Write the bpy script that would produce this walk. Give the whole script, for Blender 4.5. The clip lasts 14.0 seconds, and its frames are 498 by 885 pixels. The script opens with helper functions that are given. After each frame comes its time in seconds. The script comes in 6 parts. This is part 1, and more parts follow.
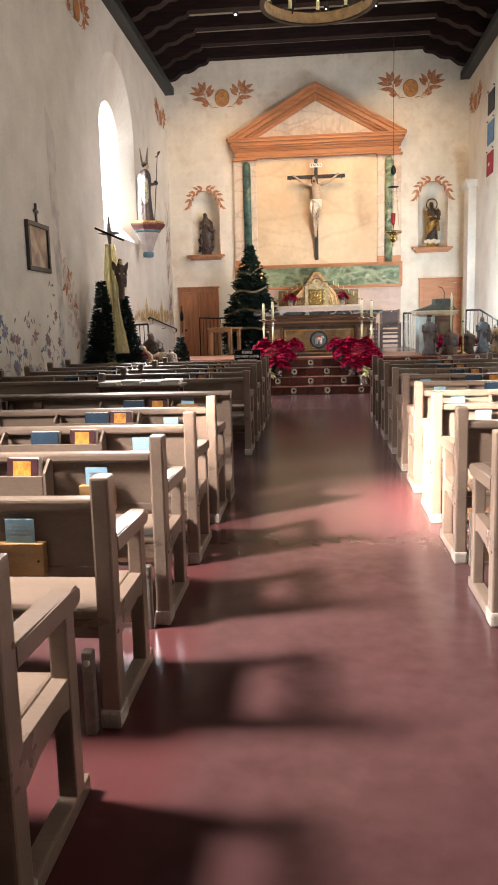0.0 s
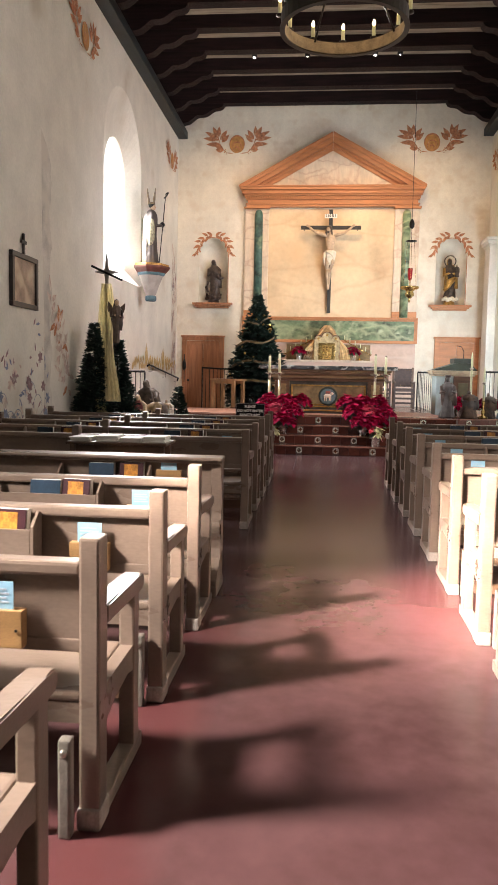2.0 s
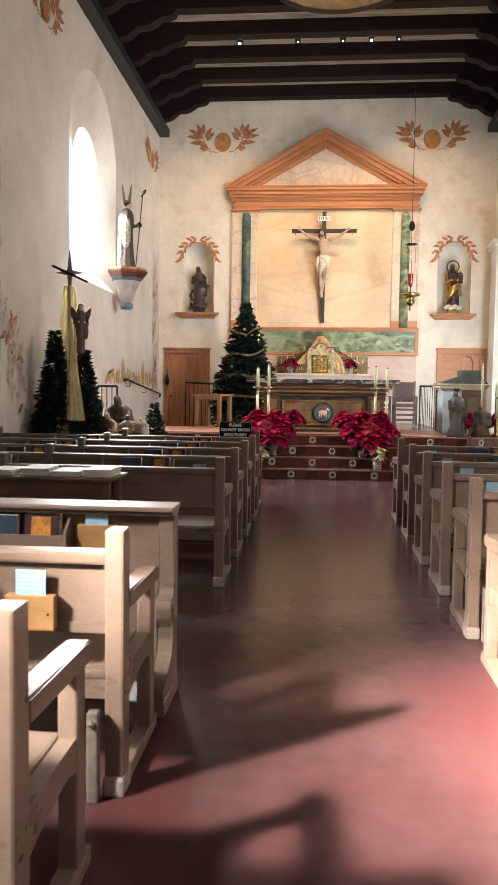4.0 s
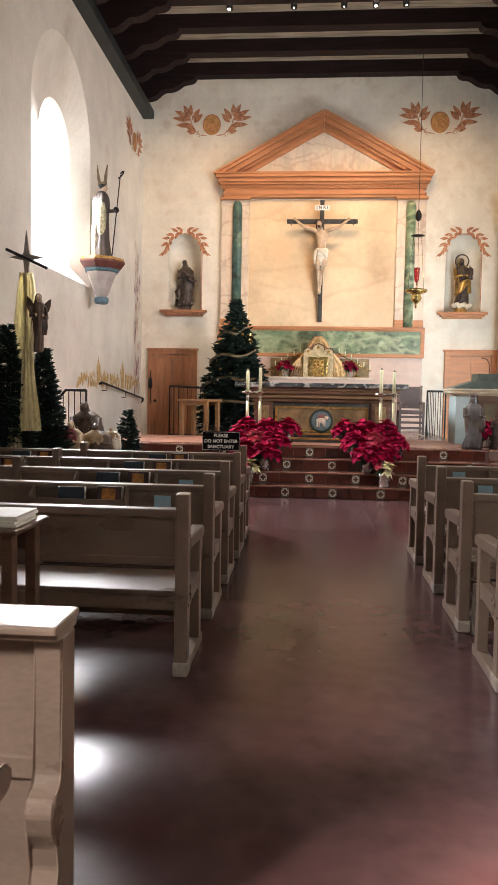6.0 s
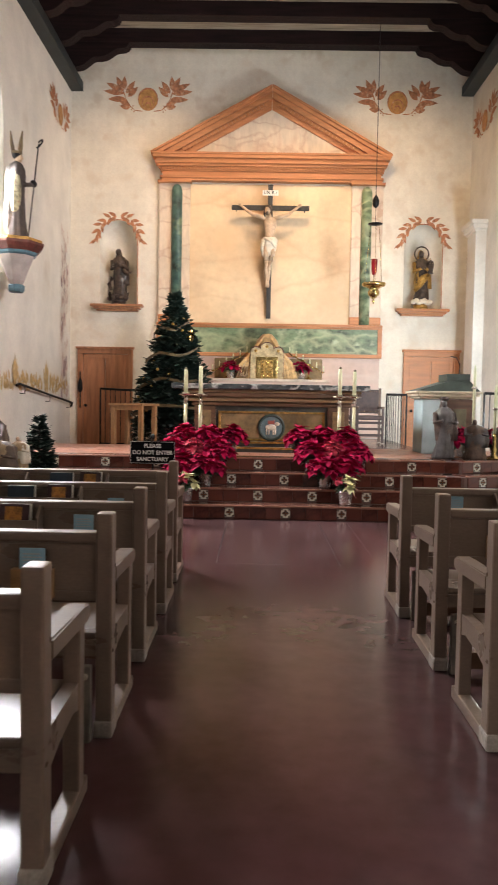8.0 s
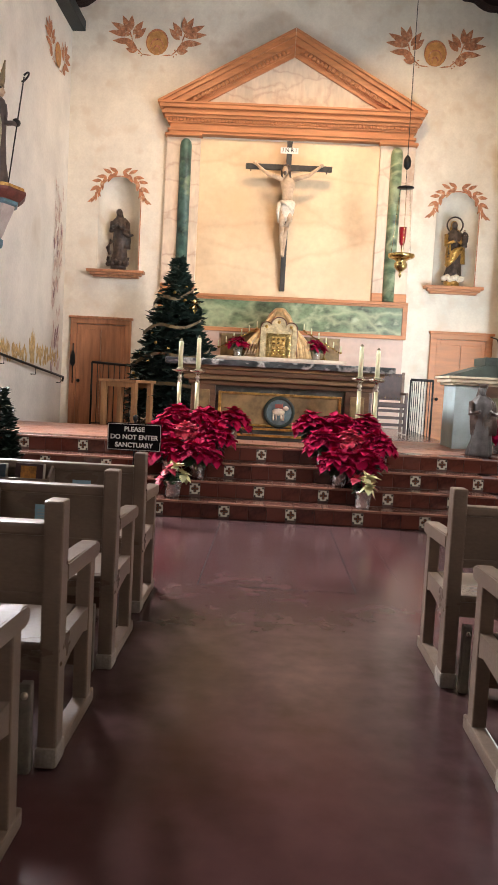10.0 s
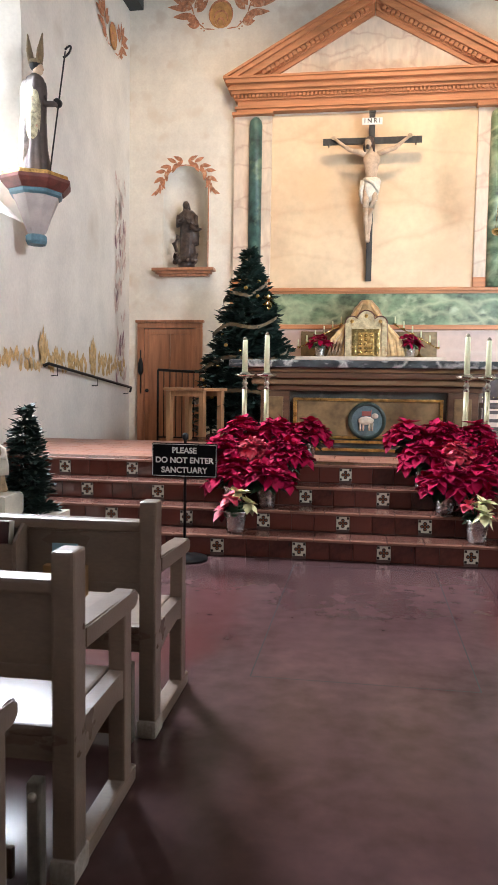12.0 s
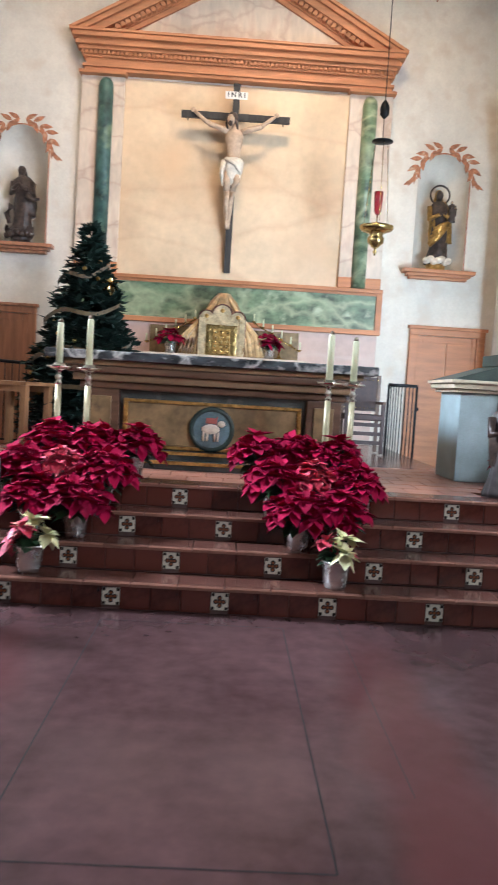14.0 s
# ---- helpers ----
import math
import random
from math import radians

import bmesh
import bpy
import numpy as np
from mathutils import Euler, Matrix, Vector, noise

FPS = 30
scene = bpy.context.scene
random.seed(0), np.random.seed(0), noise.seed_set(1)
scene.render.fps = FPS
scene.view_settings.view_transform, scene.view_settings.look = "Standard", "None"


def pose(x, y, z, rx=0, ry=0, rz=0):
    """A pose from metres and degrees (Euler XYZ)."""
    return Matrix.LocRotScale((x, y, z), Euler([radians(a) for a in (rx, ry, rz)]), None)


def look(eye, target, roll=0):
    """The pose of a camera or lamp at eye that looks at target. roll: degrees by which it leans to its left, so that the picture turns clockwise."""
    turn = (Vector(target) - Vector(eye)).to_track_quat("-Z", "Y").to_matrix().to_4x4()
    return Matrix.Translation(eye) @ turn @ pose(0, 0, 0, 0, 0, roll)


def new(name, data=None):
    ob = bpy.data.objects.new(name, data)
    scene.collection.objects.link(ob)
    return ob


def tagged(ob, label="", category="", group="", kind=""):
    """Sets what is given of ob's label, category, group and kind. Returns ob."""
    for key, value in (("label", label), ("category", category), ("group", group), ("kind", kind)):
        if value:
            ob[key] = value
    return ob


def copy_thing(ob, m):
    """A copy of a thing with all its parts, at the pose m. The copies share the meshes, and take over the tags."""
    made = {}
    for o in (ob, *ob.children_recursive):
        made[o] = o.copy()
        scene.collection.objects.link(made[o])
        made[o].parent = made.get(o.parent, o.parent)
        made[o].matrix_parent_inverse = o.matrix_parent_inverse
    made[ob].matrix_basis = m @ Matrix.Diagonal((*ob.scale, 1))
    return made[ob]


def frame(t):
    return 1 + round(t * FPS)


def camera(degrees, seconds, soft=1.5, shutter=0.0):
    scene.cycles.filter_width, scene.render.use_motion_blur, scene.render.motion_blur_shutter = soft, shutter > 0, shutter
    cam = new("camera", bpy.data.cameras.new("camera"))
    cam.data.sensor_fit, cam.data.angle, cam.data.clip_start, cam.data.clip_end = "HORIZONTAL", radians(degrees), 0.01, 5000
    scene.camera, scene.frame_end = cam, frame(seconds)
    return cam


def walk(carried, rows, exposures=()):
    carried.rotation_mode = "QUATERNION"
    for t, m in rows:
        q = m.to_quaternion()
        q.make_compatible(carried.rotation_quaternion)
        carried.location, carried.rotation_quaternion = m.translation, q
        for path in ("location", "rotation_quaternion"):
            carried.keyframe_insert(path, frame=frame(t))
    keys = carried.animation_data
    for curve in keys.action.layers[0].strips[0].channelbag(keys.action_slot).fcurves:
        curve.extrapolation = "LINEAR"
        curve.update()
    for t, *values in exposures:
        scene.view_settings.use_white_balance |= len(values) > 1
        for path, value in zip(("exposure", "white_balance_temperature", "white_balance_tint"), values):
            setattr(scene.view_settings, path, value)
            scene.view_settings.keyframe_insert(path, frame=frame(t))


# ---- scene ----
cam = camera(36.5, 14.0, shutter=0.35)
PATH = [
    (0, (-0.047, 0.458, 1.514), (-0.227, 2.424, 1.199), -1.5),
    (0.5, (-0.038, 0.731, 1.529), (-0.26, 2.7, 1.255), -1.0),
    (1, (-0.144, 1.067, 1.52), (-0.361, 3.04, 1.28), -0.3),
    (1.5, (-0.12, 1.417, 1.497), (-0.317, 3.396, 1.285), 0.4),
    (2, (-0.118, 1.767, 1.498), (-0.306, 3.75, 1.319), 1.1),
    (2.5, (-0.165, 2.179, 1.488), (-0.335, 4.166, 1.336), 1.8),
    (3, (-0.109, 2.628, 1.488), (-0.277, 4.616, 1.342), 1.8),
    (3.5, (-0.13, 3.038, 1.464), (-0.324, 5.023, 1.32), 1.4),
    (4, (-0.141, 3.434, 1.469), (-0.313, 5.422, 1.333), 0.8),
    (4.2, (-0.127, 3.652, 1.458), (-0.289, 5.641, 1.326), 0.9),
    (6.5, (-0.193, 5.512, 1.501), (-0.351, 7.502, 1.379), 1.0),
    (7, (-0.189, 5.989, 1.498), (-0.336, 7.981, 1.396), 0.9),
    (7.5, (-0.251, 6.408, 1.497), (-0.351, 8.404, 1.406), 0.8),
    (8, (-0.198, 6.829, 1.459), (-0.218, 8.826, 1.35), 1.0),
    (8.2, (-0.254, 7.04, 1.442), (-0.232, 9.037, 1.335), 1.2),
    (10.3, (-0.048, 8.589, 1.417), (-0.122, 10.581, 1.258), 3.5),
    (10.5, (-0.012, 8.769, 1.418), (-0.123, 10.759, 1.258), 3.3),
    (11, (0.041, 9.155, 1.451), (-0.184, 11.136, 1.294), 2.6),
    (11.5, (-0.007, 9.54, 1.449), (-0.288, 11.514, 1.292), 1.6),
    (12, (-0.017, 9.928, 1.444), (-0.315, 11.9, 1.291), 0.8),
    (12.5, (-0.009, 10.314, 1.459), (-0.317, 12.285, 1.307), 0.6),
    (13, (-0.013, 10.657, 1.431), (-0.218, 12.641, 1.284), 1.5),
    (13.5, (0.053, 11.026, 1.424), (-0.041, 13.017, 1.267), 2.4),
    (14, (0.158, 11.367, 1.439), (0.218, 13.361, 1.303), 3.5),
]
walk(cam, [(t, look(eye, target, roll)) for t, eye, target, roll in PATH], [(0, 0.0, 6850, 17), (8, 0.03, 6850, 17), (10.5, 0.16, 6750, 18), (11.5, 0.14, 6300, 15), (12.5, 0.12, 5900, 14), (13.5, 0.02, 5600, 13), (14, -0.04, 5600, 13)])

# ---- light ----
world = bpy.data.worlds.new("world")
scene.world = world
world.use_nodes = True
_nt = world.node_tree
_sky = _nt.nodes.new("ShaderNodeTexSky")
_sky.sky_type, _sky.sun_disc = "NISHITA", False
_sky.sun_elevation, _sky.sun_rotation = radians(38), radians(-120)
_nt.links.new(_sky.outputs[0], _nt.nodes["Background"].inputs[0])
_nt.nodes["Background"].inputs[1].default_value = 0.1


def area(name, place, target, sx, sy, watts, colour, spread=180):
    lamp = bpy.data.lights.new(name, "AREA")
    lamp.shape, lamp.size, lamp.size_y, lamp.energy, lamp.color, lamp.spread = "RECTANGLE", sx, sy, watts, colour, radians(spread)
    ob = new(name, lamp)
    ob.matrix_world = look(place, target)
    return ob


def spot(name, place, target, watts, colour, size=40, blend=0.6, radius=0.04):
    lamp = bpy.data.lights.new(name, "SPOT")
    lamp.energy, lamp.color, lamp.spot_size, lamp.spot_blend, lamp.shadow_soft_size = watts, colour, radians(size), blend, radius
    ob = new(name, lamp)
    ob.matrix_world = look(place, target)
    return ob


def bulb(name, place, watts, colour, radius=0.02):
    lamp = bpy.data.lights.new(name, "POINT")
    lamp.energy, lamp.color, lamp.shadow_soft_size = watts, colour, radius
    ob = new(name, lamp)
    ob.location = place
    return ob


WX, BY, FZ = 4.35, 23.55, 0.70  # half width of the nave, the end wall, the sanctuary floor
DAY = (1.0, 0.97, 0.93)
area("daylight_sanctuary_window", (-4.68, 18.12, 5.0), (1.6, 14.5, 1.2), 1.4, 2.4, 1080, (0.92, 0.96, 1.0), 126)
area("daylight_nave_window", (-4.67, 3.1, 3.95), (0.6, 4.2, 0.2), 0.8, 1.3, 530, DAY, 80)
area("sunbeam_nave_window", (-4.66, 3.1, 4.3), (0.95, 6.55, 0.4), 0.4, 0.5, 170, (1.0, 0.92, 0.82), 20)
# Next two: unseen east windows, assumed, added to light the west wall and altar.
area("daylight_south_window", (4.68, 3.2, 5.15), (-4.3, 10.5, 6.2), 1.4, 2.4, 24, DAY, 60)
area("daylight_transept_window", (4.68, 13.5, 5.15), (-1.8, 20.4, 3.4), 1.4, 2.4, 230, (0.97, 0.98, 1.0), 85)
area("daylight_side_door", (4.60, 18.4, 1.7), (3.5, 23.4, 3.0), 1.3, 2.0, 290, (0.75, 0.93, 1.0), 130)
# Added fill from the south end; wall_south has no opening behind it.
area("daylight_entrance", (0.0, -4.4, 2.2), (0.0, 6.0, 1.2), 2.4, 3.2, 2.5, (1.0, 0.95, 0.9))
for x, tx, tz, watts in ((-1.87, -2.9, 5.2, 370), (-0.65, -1.1, 4.0, 110), (0.29, 0.1, 4.0, 600), (0.88, 1.5, 5.0, 130), (1.44, 2.9, 5.4, 420)):
    spot("altar_spot_lamp", (x, 19.95, 8.72), (tx, 23.5, tz), watts, (1.0, 0.72, 0.43), 74, 1.0)

# ---- materials ----


def mat(name, base, rough=0.6, metal=0.0, vary=0.12, scale=6.0, bump=0.1, fine=90.0, stain=None, stain_scale=1.2, stain_at=0.58, soft=0.16, detail=8, stretch=(1, 1, 1), island=0.0, coat=0.0, rand=0.0, space="Object", sheen=0.0, emit=None, trans=0.0, rvary=0.12):
    m = bpy.data.materials.new(name)
    m.use_nodes = True
    n, l = m.node_tree.nodes, m.node_tree.links
    p = n["Principled BSDF"]
    tc = n.new("ShaderNodeTexCoord")
    mp = n.new("ShaderNodeMapping")
    mp.inputs["Scale"].default_value = stretch
    l.new(tc.outputs[space], mp.inputs["Vector"])
    big = n.new("ShaderNodeTexNoise")
    big.inputs["Scale"].default_value, big.inputs["Detail"].default_value = scale, 6
    l.new(mp.outputs[0], big.inputs["Vector"])
    small = n.new("ShaderNodeTexNoise")
    small.inputs["Scale"].default_value, small.inputs["Detail"].default_value = fine, 4
    l.new(mp.outputs[0], small.inputs["Vector"])
    add = n.new("ShaderNodeMath")
    add.operation = "MULTIPLY_ADD"
    l.new(small.outputs[0], add.inputs[0])
    add.inputs[1].default_value = 0.45
    l.new(big.outputs[0], add.inputs[2])
    last = add.outputs[0]
    if island or rand:
        src = n.new("ShaderNodeNewGeometry").outputs["Random Per Island"] if island else n.new("ShaderNodeObjectInfo").outputs["Random"]
        mul = n.new("ShaderNodeMath")
        mul.operation = "MULTIPLY_ADD"
        l.new(src, mul.inputs[0])
        mul.inputs[1].default_value = island or rand
        l.new(last, mul.inputs[2])
        last = mul.outputs[0]
    ramp = n.new("ShaderNodeValToRGB")
    lo = [max(0.0, c * (1 - 2.2 * vary)) for c in base]
    hi = [min(1.0, c * (1 + 1.6 * vary)) for c in base]
    ramp.color_ramp.elements[0].position, ramp.color_ramp.elements[0].color = 0.42, (*lo, 1)
    ramp.color_ramp.elements[1].position, ramp.color_ramp.elements[1].color = 1.02 + 0.5 * (island or rand), (*hi, 1)
    l.new(last, ramp.inputs[0])
    col = ramp.outputs[0]
    if stain:
        sn = n.new("ShaderNodeTexNoise")
        sn.inputs["Scale"].default_value, sn.inputs["Detail"].default_value = stain_scale, detail
        l.new(mp.outputs[0], sn.inputs["Vector"])
        sr = n.new("ShaderNodeValToRGB")
        sr.color_ramp.elements[0].position, sr.color_ramp.elements[1].position = stain_at, stain_at + soft
        l.new(sn.outputs[0], sr.inputs[0])
        mx = n.new("ShaderNodeMix")
        mx.data_type = "RGBA"
        l.new(sr.outputs[0], mx.inputs[0])
        l.new(col, mx.inputs[6])
        mx.inputs[7].default_value = (*stain, 1)
        col = mx.outputs[2]
    l.new(col, p.inputs["Base Color"])
    rr = n.new("ShaderNodeMath")
    rr.operation = "MULTIPLY_ADD"
    l.new(big.outputs[0], rr.inputs[0])
    rr.inputs[1].default_value, rr.inputs[2].default_value = rvary, max(0.02, rough - rvary * 0.5)
    l.new(rr.outputs[0], p.inputs["Roughness"])
    p.inputs["Metallic"].default_value = metal
    p.inputs["Coat Weight"].default_value = coat
    p.inputs["Coat Roughness"].default_value = 0.12
    if sheen:
        p.inputs["Sheen Weight"].default_value = sheen
    if trans:
        p.inputs["Transmission Weight"].default_value = trans
    if emit:
        p.inputs["Emission Color"].default_value = (*emit[:3], 1)
        p.inputs["Emission Strength"].default_value = emit[3]
    if bump:
        b = n.new("ShaderNodeBump")
        b.inputs["Strength"].default_value, b.inputs["Distance"].default_value = bump, 0.02
        l.new(add.outputs[0], b.inputs["Height"])
        l.new(b.outputs[0], p.inputs["Normal"])
    return m


def glow(name, colour, strength):
    m = bpy.data.materials.new(name)
    m.use_nodes = True
    n, l = m.node_tree.nodes, m.node_tree.links
    n.remove(n["Principled BSDF"])
    e = n.new("ShaderNodeEmission")
    e.inputs[0].default_value, e.inputs[1].default_value = (*colour, 1), strength
    l.new(e.outputs[0], n["Material Output"].inputs[0])
    return m


M_WALL = mat("lime_plaster", (0.74, 0.70, 0.63), 0.85, vary=0.07, scale=1.6, bump=0.25, fine=22, stain=(0.56, 0.50, 0.42), stain_scale=0.8, stain_at=0.60)
M_ENDWALL = mat("patterned_plaster", (0.76, 0.70, 0.60), 0.85, vary=0.06, scale=2.4, bump=0.22, fine=26, stain=(0.68, 0.59, 0.48), stain_scale=3.2, stain_at=0.54)
def lattice(m, colour, strength, pitch):
    """A faint stencilled lozenge pattern over a plaster."""
    n, l = m.node_tree.nodes, m.node_tree.links
    p = n["Principled BSDF"]
    col = p.inputs["Base Color"].links[0].from_socket
    sep = n.new("ShaderNodeSeparateXYZ")
    l.new(n.new("ShaderNodeNewGeometry").outputs["Position"], sep.inputs[0])
    waves = []
    for sign in (1, -1):
        a = n.new("ShaderNodeMath")
        a.operation = "MULTIPLY_ADD"
        l.new(sep.outputs["Z"], a.inputs[0])
        a.inputs[1].default_value = sign
        l.new(sep.outputs["X"], a.inputs[2])
        s = n.new("ShaderNodeMath")
        s.operation = "MULTIPLY"
        l.new(a.outputs[0], s.inputs[0])
        s.inputs[1].default_value = math.pi / pitch
        w = n.new("ShaderNodeMath")
        w.operation = "SINE"
        l.new(s.outputs[0], w.inputs[0])
        waves.append(w)
    mul = n.new("ShaderNodeMath")
    mul.operation = "MULTIPLY"
    l.new(waves[0].outputs[0], mul.inputs[0])
    l.new(waves[1].outputs[0], mul.inputs[1])
    ns = n.new("ShaderNodeTexNoise")
    ns.inputs["Scale"].default_value = 1.1
    l.new(n["Texture Coordinate"].outputs["Object"], ns.inputs["Vector"])
    ad = n.new("ShaderNodeMath")
    l.new(mul.outputs[0], ad.inputs[0])
    l.new(ns.outputs[0], ad.inputs[1])
    mr = n.new("ShaderNodeMapRange")
    mr.inputs["From Min"].default_value, mr.inputs["From Max"].default_value, mr.inputs["To Max"].default_value = 0.75, 1.05, strength
    l.new(ad.outputs[0], mr.inputs["Value"])
    mx = n.new("ShaderNodeMix")
    mx.data_type = "RGBA"
    l.new(mr.outputs[0], mx.inputs[0])
    l.new(col, mx.inputs[6])
    mx.inputs[7].default_value = (*colour, 1)
    l.new(mx.outputs[2], p.inputs["Base Color"])


lattice(M_ENDWALL, (0.64, 0.55, 0.45), 0.15, 0.19)
M_FLOOR = mat("red_sealed_concrete", (0.078, 0.042, 0.042), 0.20, vary=0.28, scale=0.9, bump=0.0, fine=9, rvary=0.06, stain=(0.096, 0.055, 0.054), stain_scale=1.1, stain_at=0.54, soft=0.36, detail=7)


def wear_glow_patches(m, patches, colour):
    """Mixes round patches (x, y, rx, ry) of another colour, wear and sunlit redness, into a floor, broken up by noise.
    """
    n, l = m.node_tree.nodes, m.node_tree.links
    p = n["Principled BSDF"]
    col = p.inputs["Base Color"].links[0].from_socket
    geo = n.new("ShaderNodeNewGeometry")
    ns = n.new("ShaderNodeTexNoise")
    ns.inputs["Scale"].default_value, ns.inputs["Detail"].default_value = 2.4, 5
    l.new(geo.outputs["Position"], ns.inputs["Vector"])
    for x, y, rx, ry, k in patches:
        sub = n.new("ShaderNodeVectorMath")
        sub.operation = "SUBTRACT"
        l.new(geo.outputs["Position"], sub.inputs[0])
        sub.inputs[1].default_value = (x, y, 0)
        div = n.new("ShaderNodeVectorMath")
        div.operation = "DIVIDE"
        l.new(sub.outputs[0], div.inputs[0])
        div.inputs[1].default_value = (rx, ry, 1)
        ln = n.new("ShaderNodeVectorMath")
        ln.operation = "LENGTH"
        l.new(div.outputs[0], ln.inputs[0])
        ad = n.new("ShaderNodeMath")
        ad.operation = "ADD"
        l.new(ln.outputs["Value"], ad.inputs[0])
        l.new(ns.outputs[0], ad.inputs[1])
        mr = n.new("ShaderNodeMapRange")
        mr.inputs["From Min"].default_value, mr.inputs["From Max"].default_value = 1.1, 1.65
        mr.inputs["To Min"].default_value, mr.inputs["To Max"].default_value = k, 0.0
        l.new(ad.outputs[0], mr.inputs["Value"])
        mx = n.new("ShaderNodeMix")
        mx.data_type = "RGBA"
        l.new(mr.outputs[0], mx.inputs[0])
        l.new(col, mx.inputs[6])
        mx.inputs[7].default_value = (*colour, 1)
        col = mx.outputs[2]
    l.new(col, p.inputs["Base Color"])


# Mostly worn red; those near x 0.8, y 6.8 also paint the sunlit floor's glow.
wear_glow_patches(M_FLOOR, [(0.6, 3.5, 3.0, 4.2, 0.3), (1.0, 14.3, 0.25, 1.5, 0.6), (1.5, 12.9, 0.7, 0.9, 0.4), (-1.0, 14.6, 0.26, 1.2, 0.55), (0.75, 6.8, 0.5, 0.9, 0.6), (-0.75, 5.2, 0.2, 2.6, 0.7), (-0.2, 10.0, 1.0, 1.6, 0.45), (-0.85, 2.6, 0.35, 1.3, 0.85), (-0.85, 4.6, 0.22, 0.8, 0.8), (0.9, 6.9, 0.35, 0.6, 0.8), (1.0, 13.4, 0.22, 0.7, 0.45), (-1.25, 13.9, 0.5, 0.5, 0.8)], (0.090, 0.029, 0.029))
M_FLOOR.node_tree.nodes["Principled BSDF"].inputs["Specular IOR Level"].default_value = 0.11
M_JOINT = mat("floor_joint", (0.006, 0.004, 0.004), 0.95, bump=0)
M_CEIL = mat("ceiling_boards", (0.42, 0.36, 0.27), 0.8, vary=0.25, scale=3, bump=0.3, stretch=(0.4, 4, 1), stain=(0.14, 0.12, 0.09), stain_scale=2.0)
M_BEAM = mat("dark_beam_wood", (0.015, 0.0065, 0.007), 0.65, vary=0.4, scale=3, bump=0.35, stretch=(0.5, 5, 5))
M_BEAM.node_tree.nodes["Principled BSDF"].inputs["Specular IOR Level"].default_value = 0.2
M_TEAL = mat("teal_painted_wood", (0.015, 0.022, 0.025), 0.55, vary=0.3, scale=4, bump=0.15)
M_PEW = mat("painted_pew_wood", (0.200, 0.146, 0.111), 0.29, vary=0.14, scale=2.2, bump=0.10, fine=60, stretch=(0.6, 1.6, 1.6), stain=(0.155, 0.108, 0.081), stain_scale=2.6, stain_at=0.57)
M_FOOT = mat("worn_pale_paint", (0.34, 0.30, 0.26), 0.45, vary=0.25, scale=16, bump=0.15)
M_TILE = mat("glazed_red_tile", (0.070, 0.019, 0.013), 0.09, vary=0.35, scale=5, bump=0.015, fine=40, rand=0.5, coat=0.4)
M_TREAD = mat("brick_floor_tile", (0.100, 0.042, 0.031), 0.22, vary=0.16, scale=6, bump=0.04, fine=40, rand=0.2)
# Paler than the treads: the highlight along each step edge is put into the colour.
M_NOSE = mat("highlit_tile_nosing", (0.20, 0.095, 0.066), 0.22, vary=0.2, scale=9, bump=0.1, rand=0.3)
M_GROUT = mat("grout", (0.10, 0.055, 0.045), 0.8, vary=0.2)
M_OUT = glow("bright_sky_glass", (0.96, 1.0, 0.98), 3.2)
M_DOOR = mat("varnished_door_wood", (0.40, 0.175, 0.088), 0.42, vary=0.22, scale=3, bump=0.12, stretch=(5, 5, 0.5))
M_BLACK = mat("black_wrought_iron", (0.014, 0.014, 0.015), 0.45, metal=0.6, vary=0.3)

def veins(m, colour, scale, width, strength, warp=0.6):
    """Thin wandering veins over a painted or real marble."""
    n, l = m.node_tree.nodes, m.node_tree.links
    p = n["Principled BSDF"]
    col = p.inputs["Base Color"].links[0].from_socket
    tc = n["Texture Coordinate"]
    ns = n.new("ShaderNodeTexNoise")
    ns.inputs["Scale"].default_value, ns.inputs["Detail"].default_value = scale * 0.9, 6
    l.new(tc.outputs["Object"], ns.inputs["Vector"])
    mp = n.new("ShaderNodeMapping")
    mp.inputs["Rotation"].default_value, mp.inputs["Scale"].default_value = (0, radians(38), 0), (0.45, 1, 1.3)
    l.new(tc.outputs["Object"], mp.inputs["Vector"])
    mad = n.new("ShaderNodeVectorMath")
    mad.operation = "MULTIPLY_ADD"
    l.new(ns.outputs["Color"], mad.inputs[0])
    mad.inputs[1].default_value = (warp, warp, warp)
    l.new(mp.outputs[0], mad.inputs[2])
    vo = n.new("ShaderNodeTexVoronoi")
    vo.feature = "DISTANCE_TO_EDGE"
    vo.inputs["Scale"].default_value = scale
    l.new(mad.outputs[0], vo.inputs["Vector"])
    mr = n.new("ShaderNodeMapRange")
    mr.inputs["From Min"].default_value, mr.inputs["From Max"].default_value = 0.0, width
    mr.inputs["To Min"].default_value, mr.inputs["To Max"].default_value = strength, 0.0
    l.new(vo.outputs["Distance"], mr.inputs["Value"])
    mu = n.new("ShaderNodeMath")
    mu.operation = "MULTIPLY"
    l.new(mr.outputs[0], mu.inputs[0])
    l.new(ns.outputs[0], mu.inputs[1])
    mx = n.new("ShaderNodeMix")
    mx.data_type = "RGBA"
    l.new(mu.outputs[0], mx.inputs[0])
    l.new(col, mx.inputs[6])
    mx.inputs[7].default_value = (*colour, 1)
    l.new(mx.outputs[2], p.inputs["Base Color"])


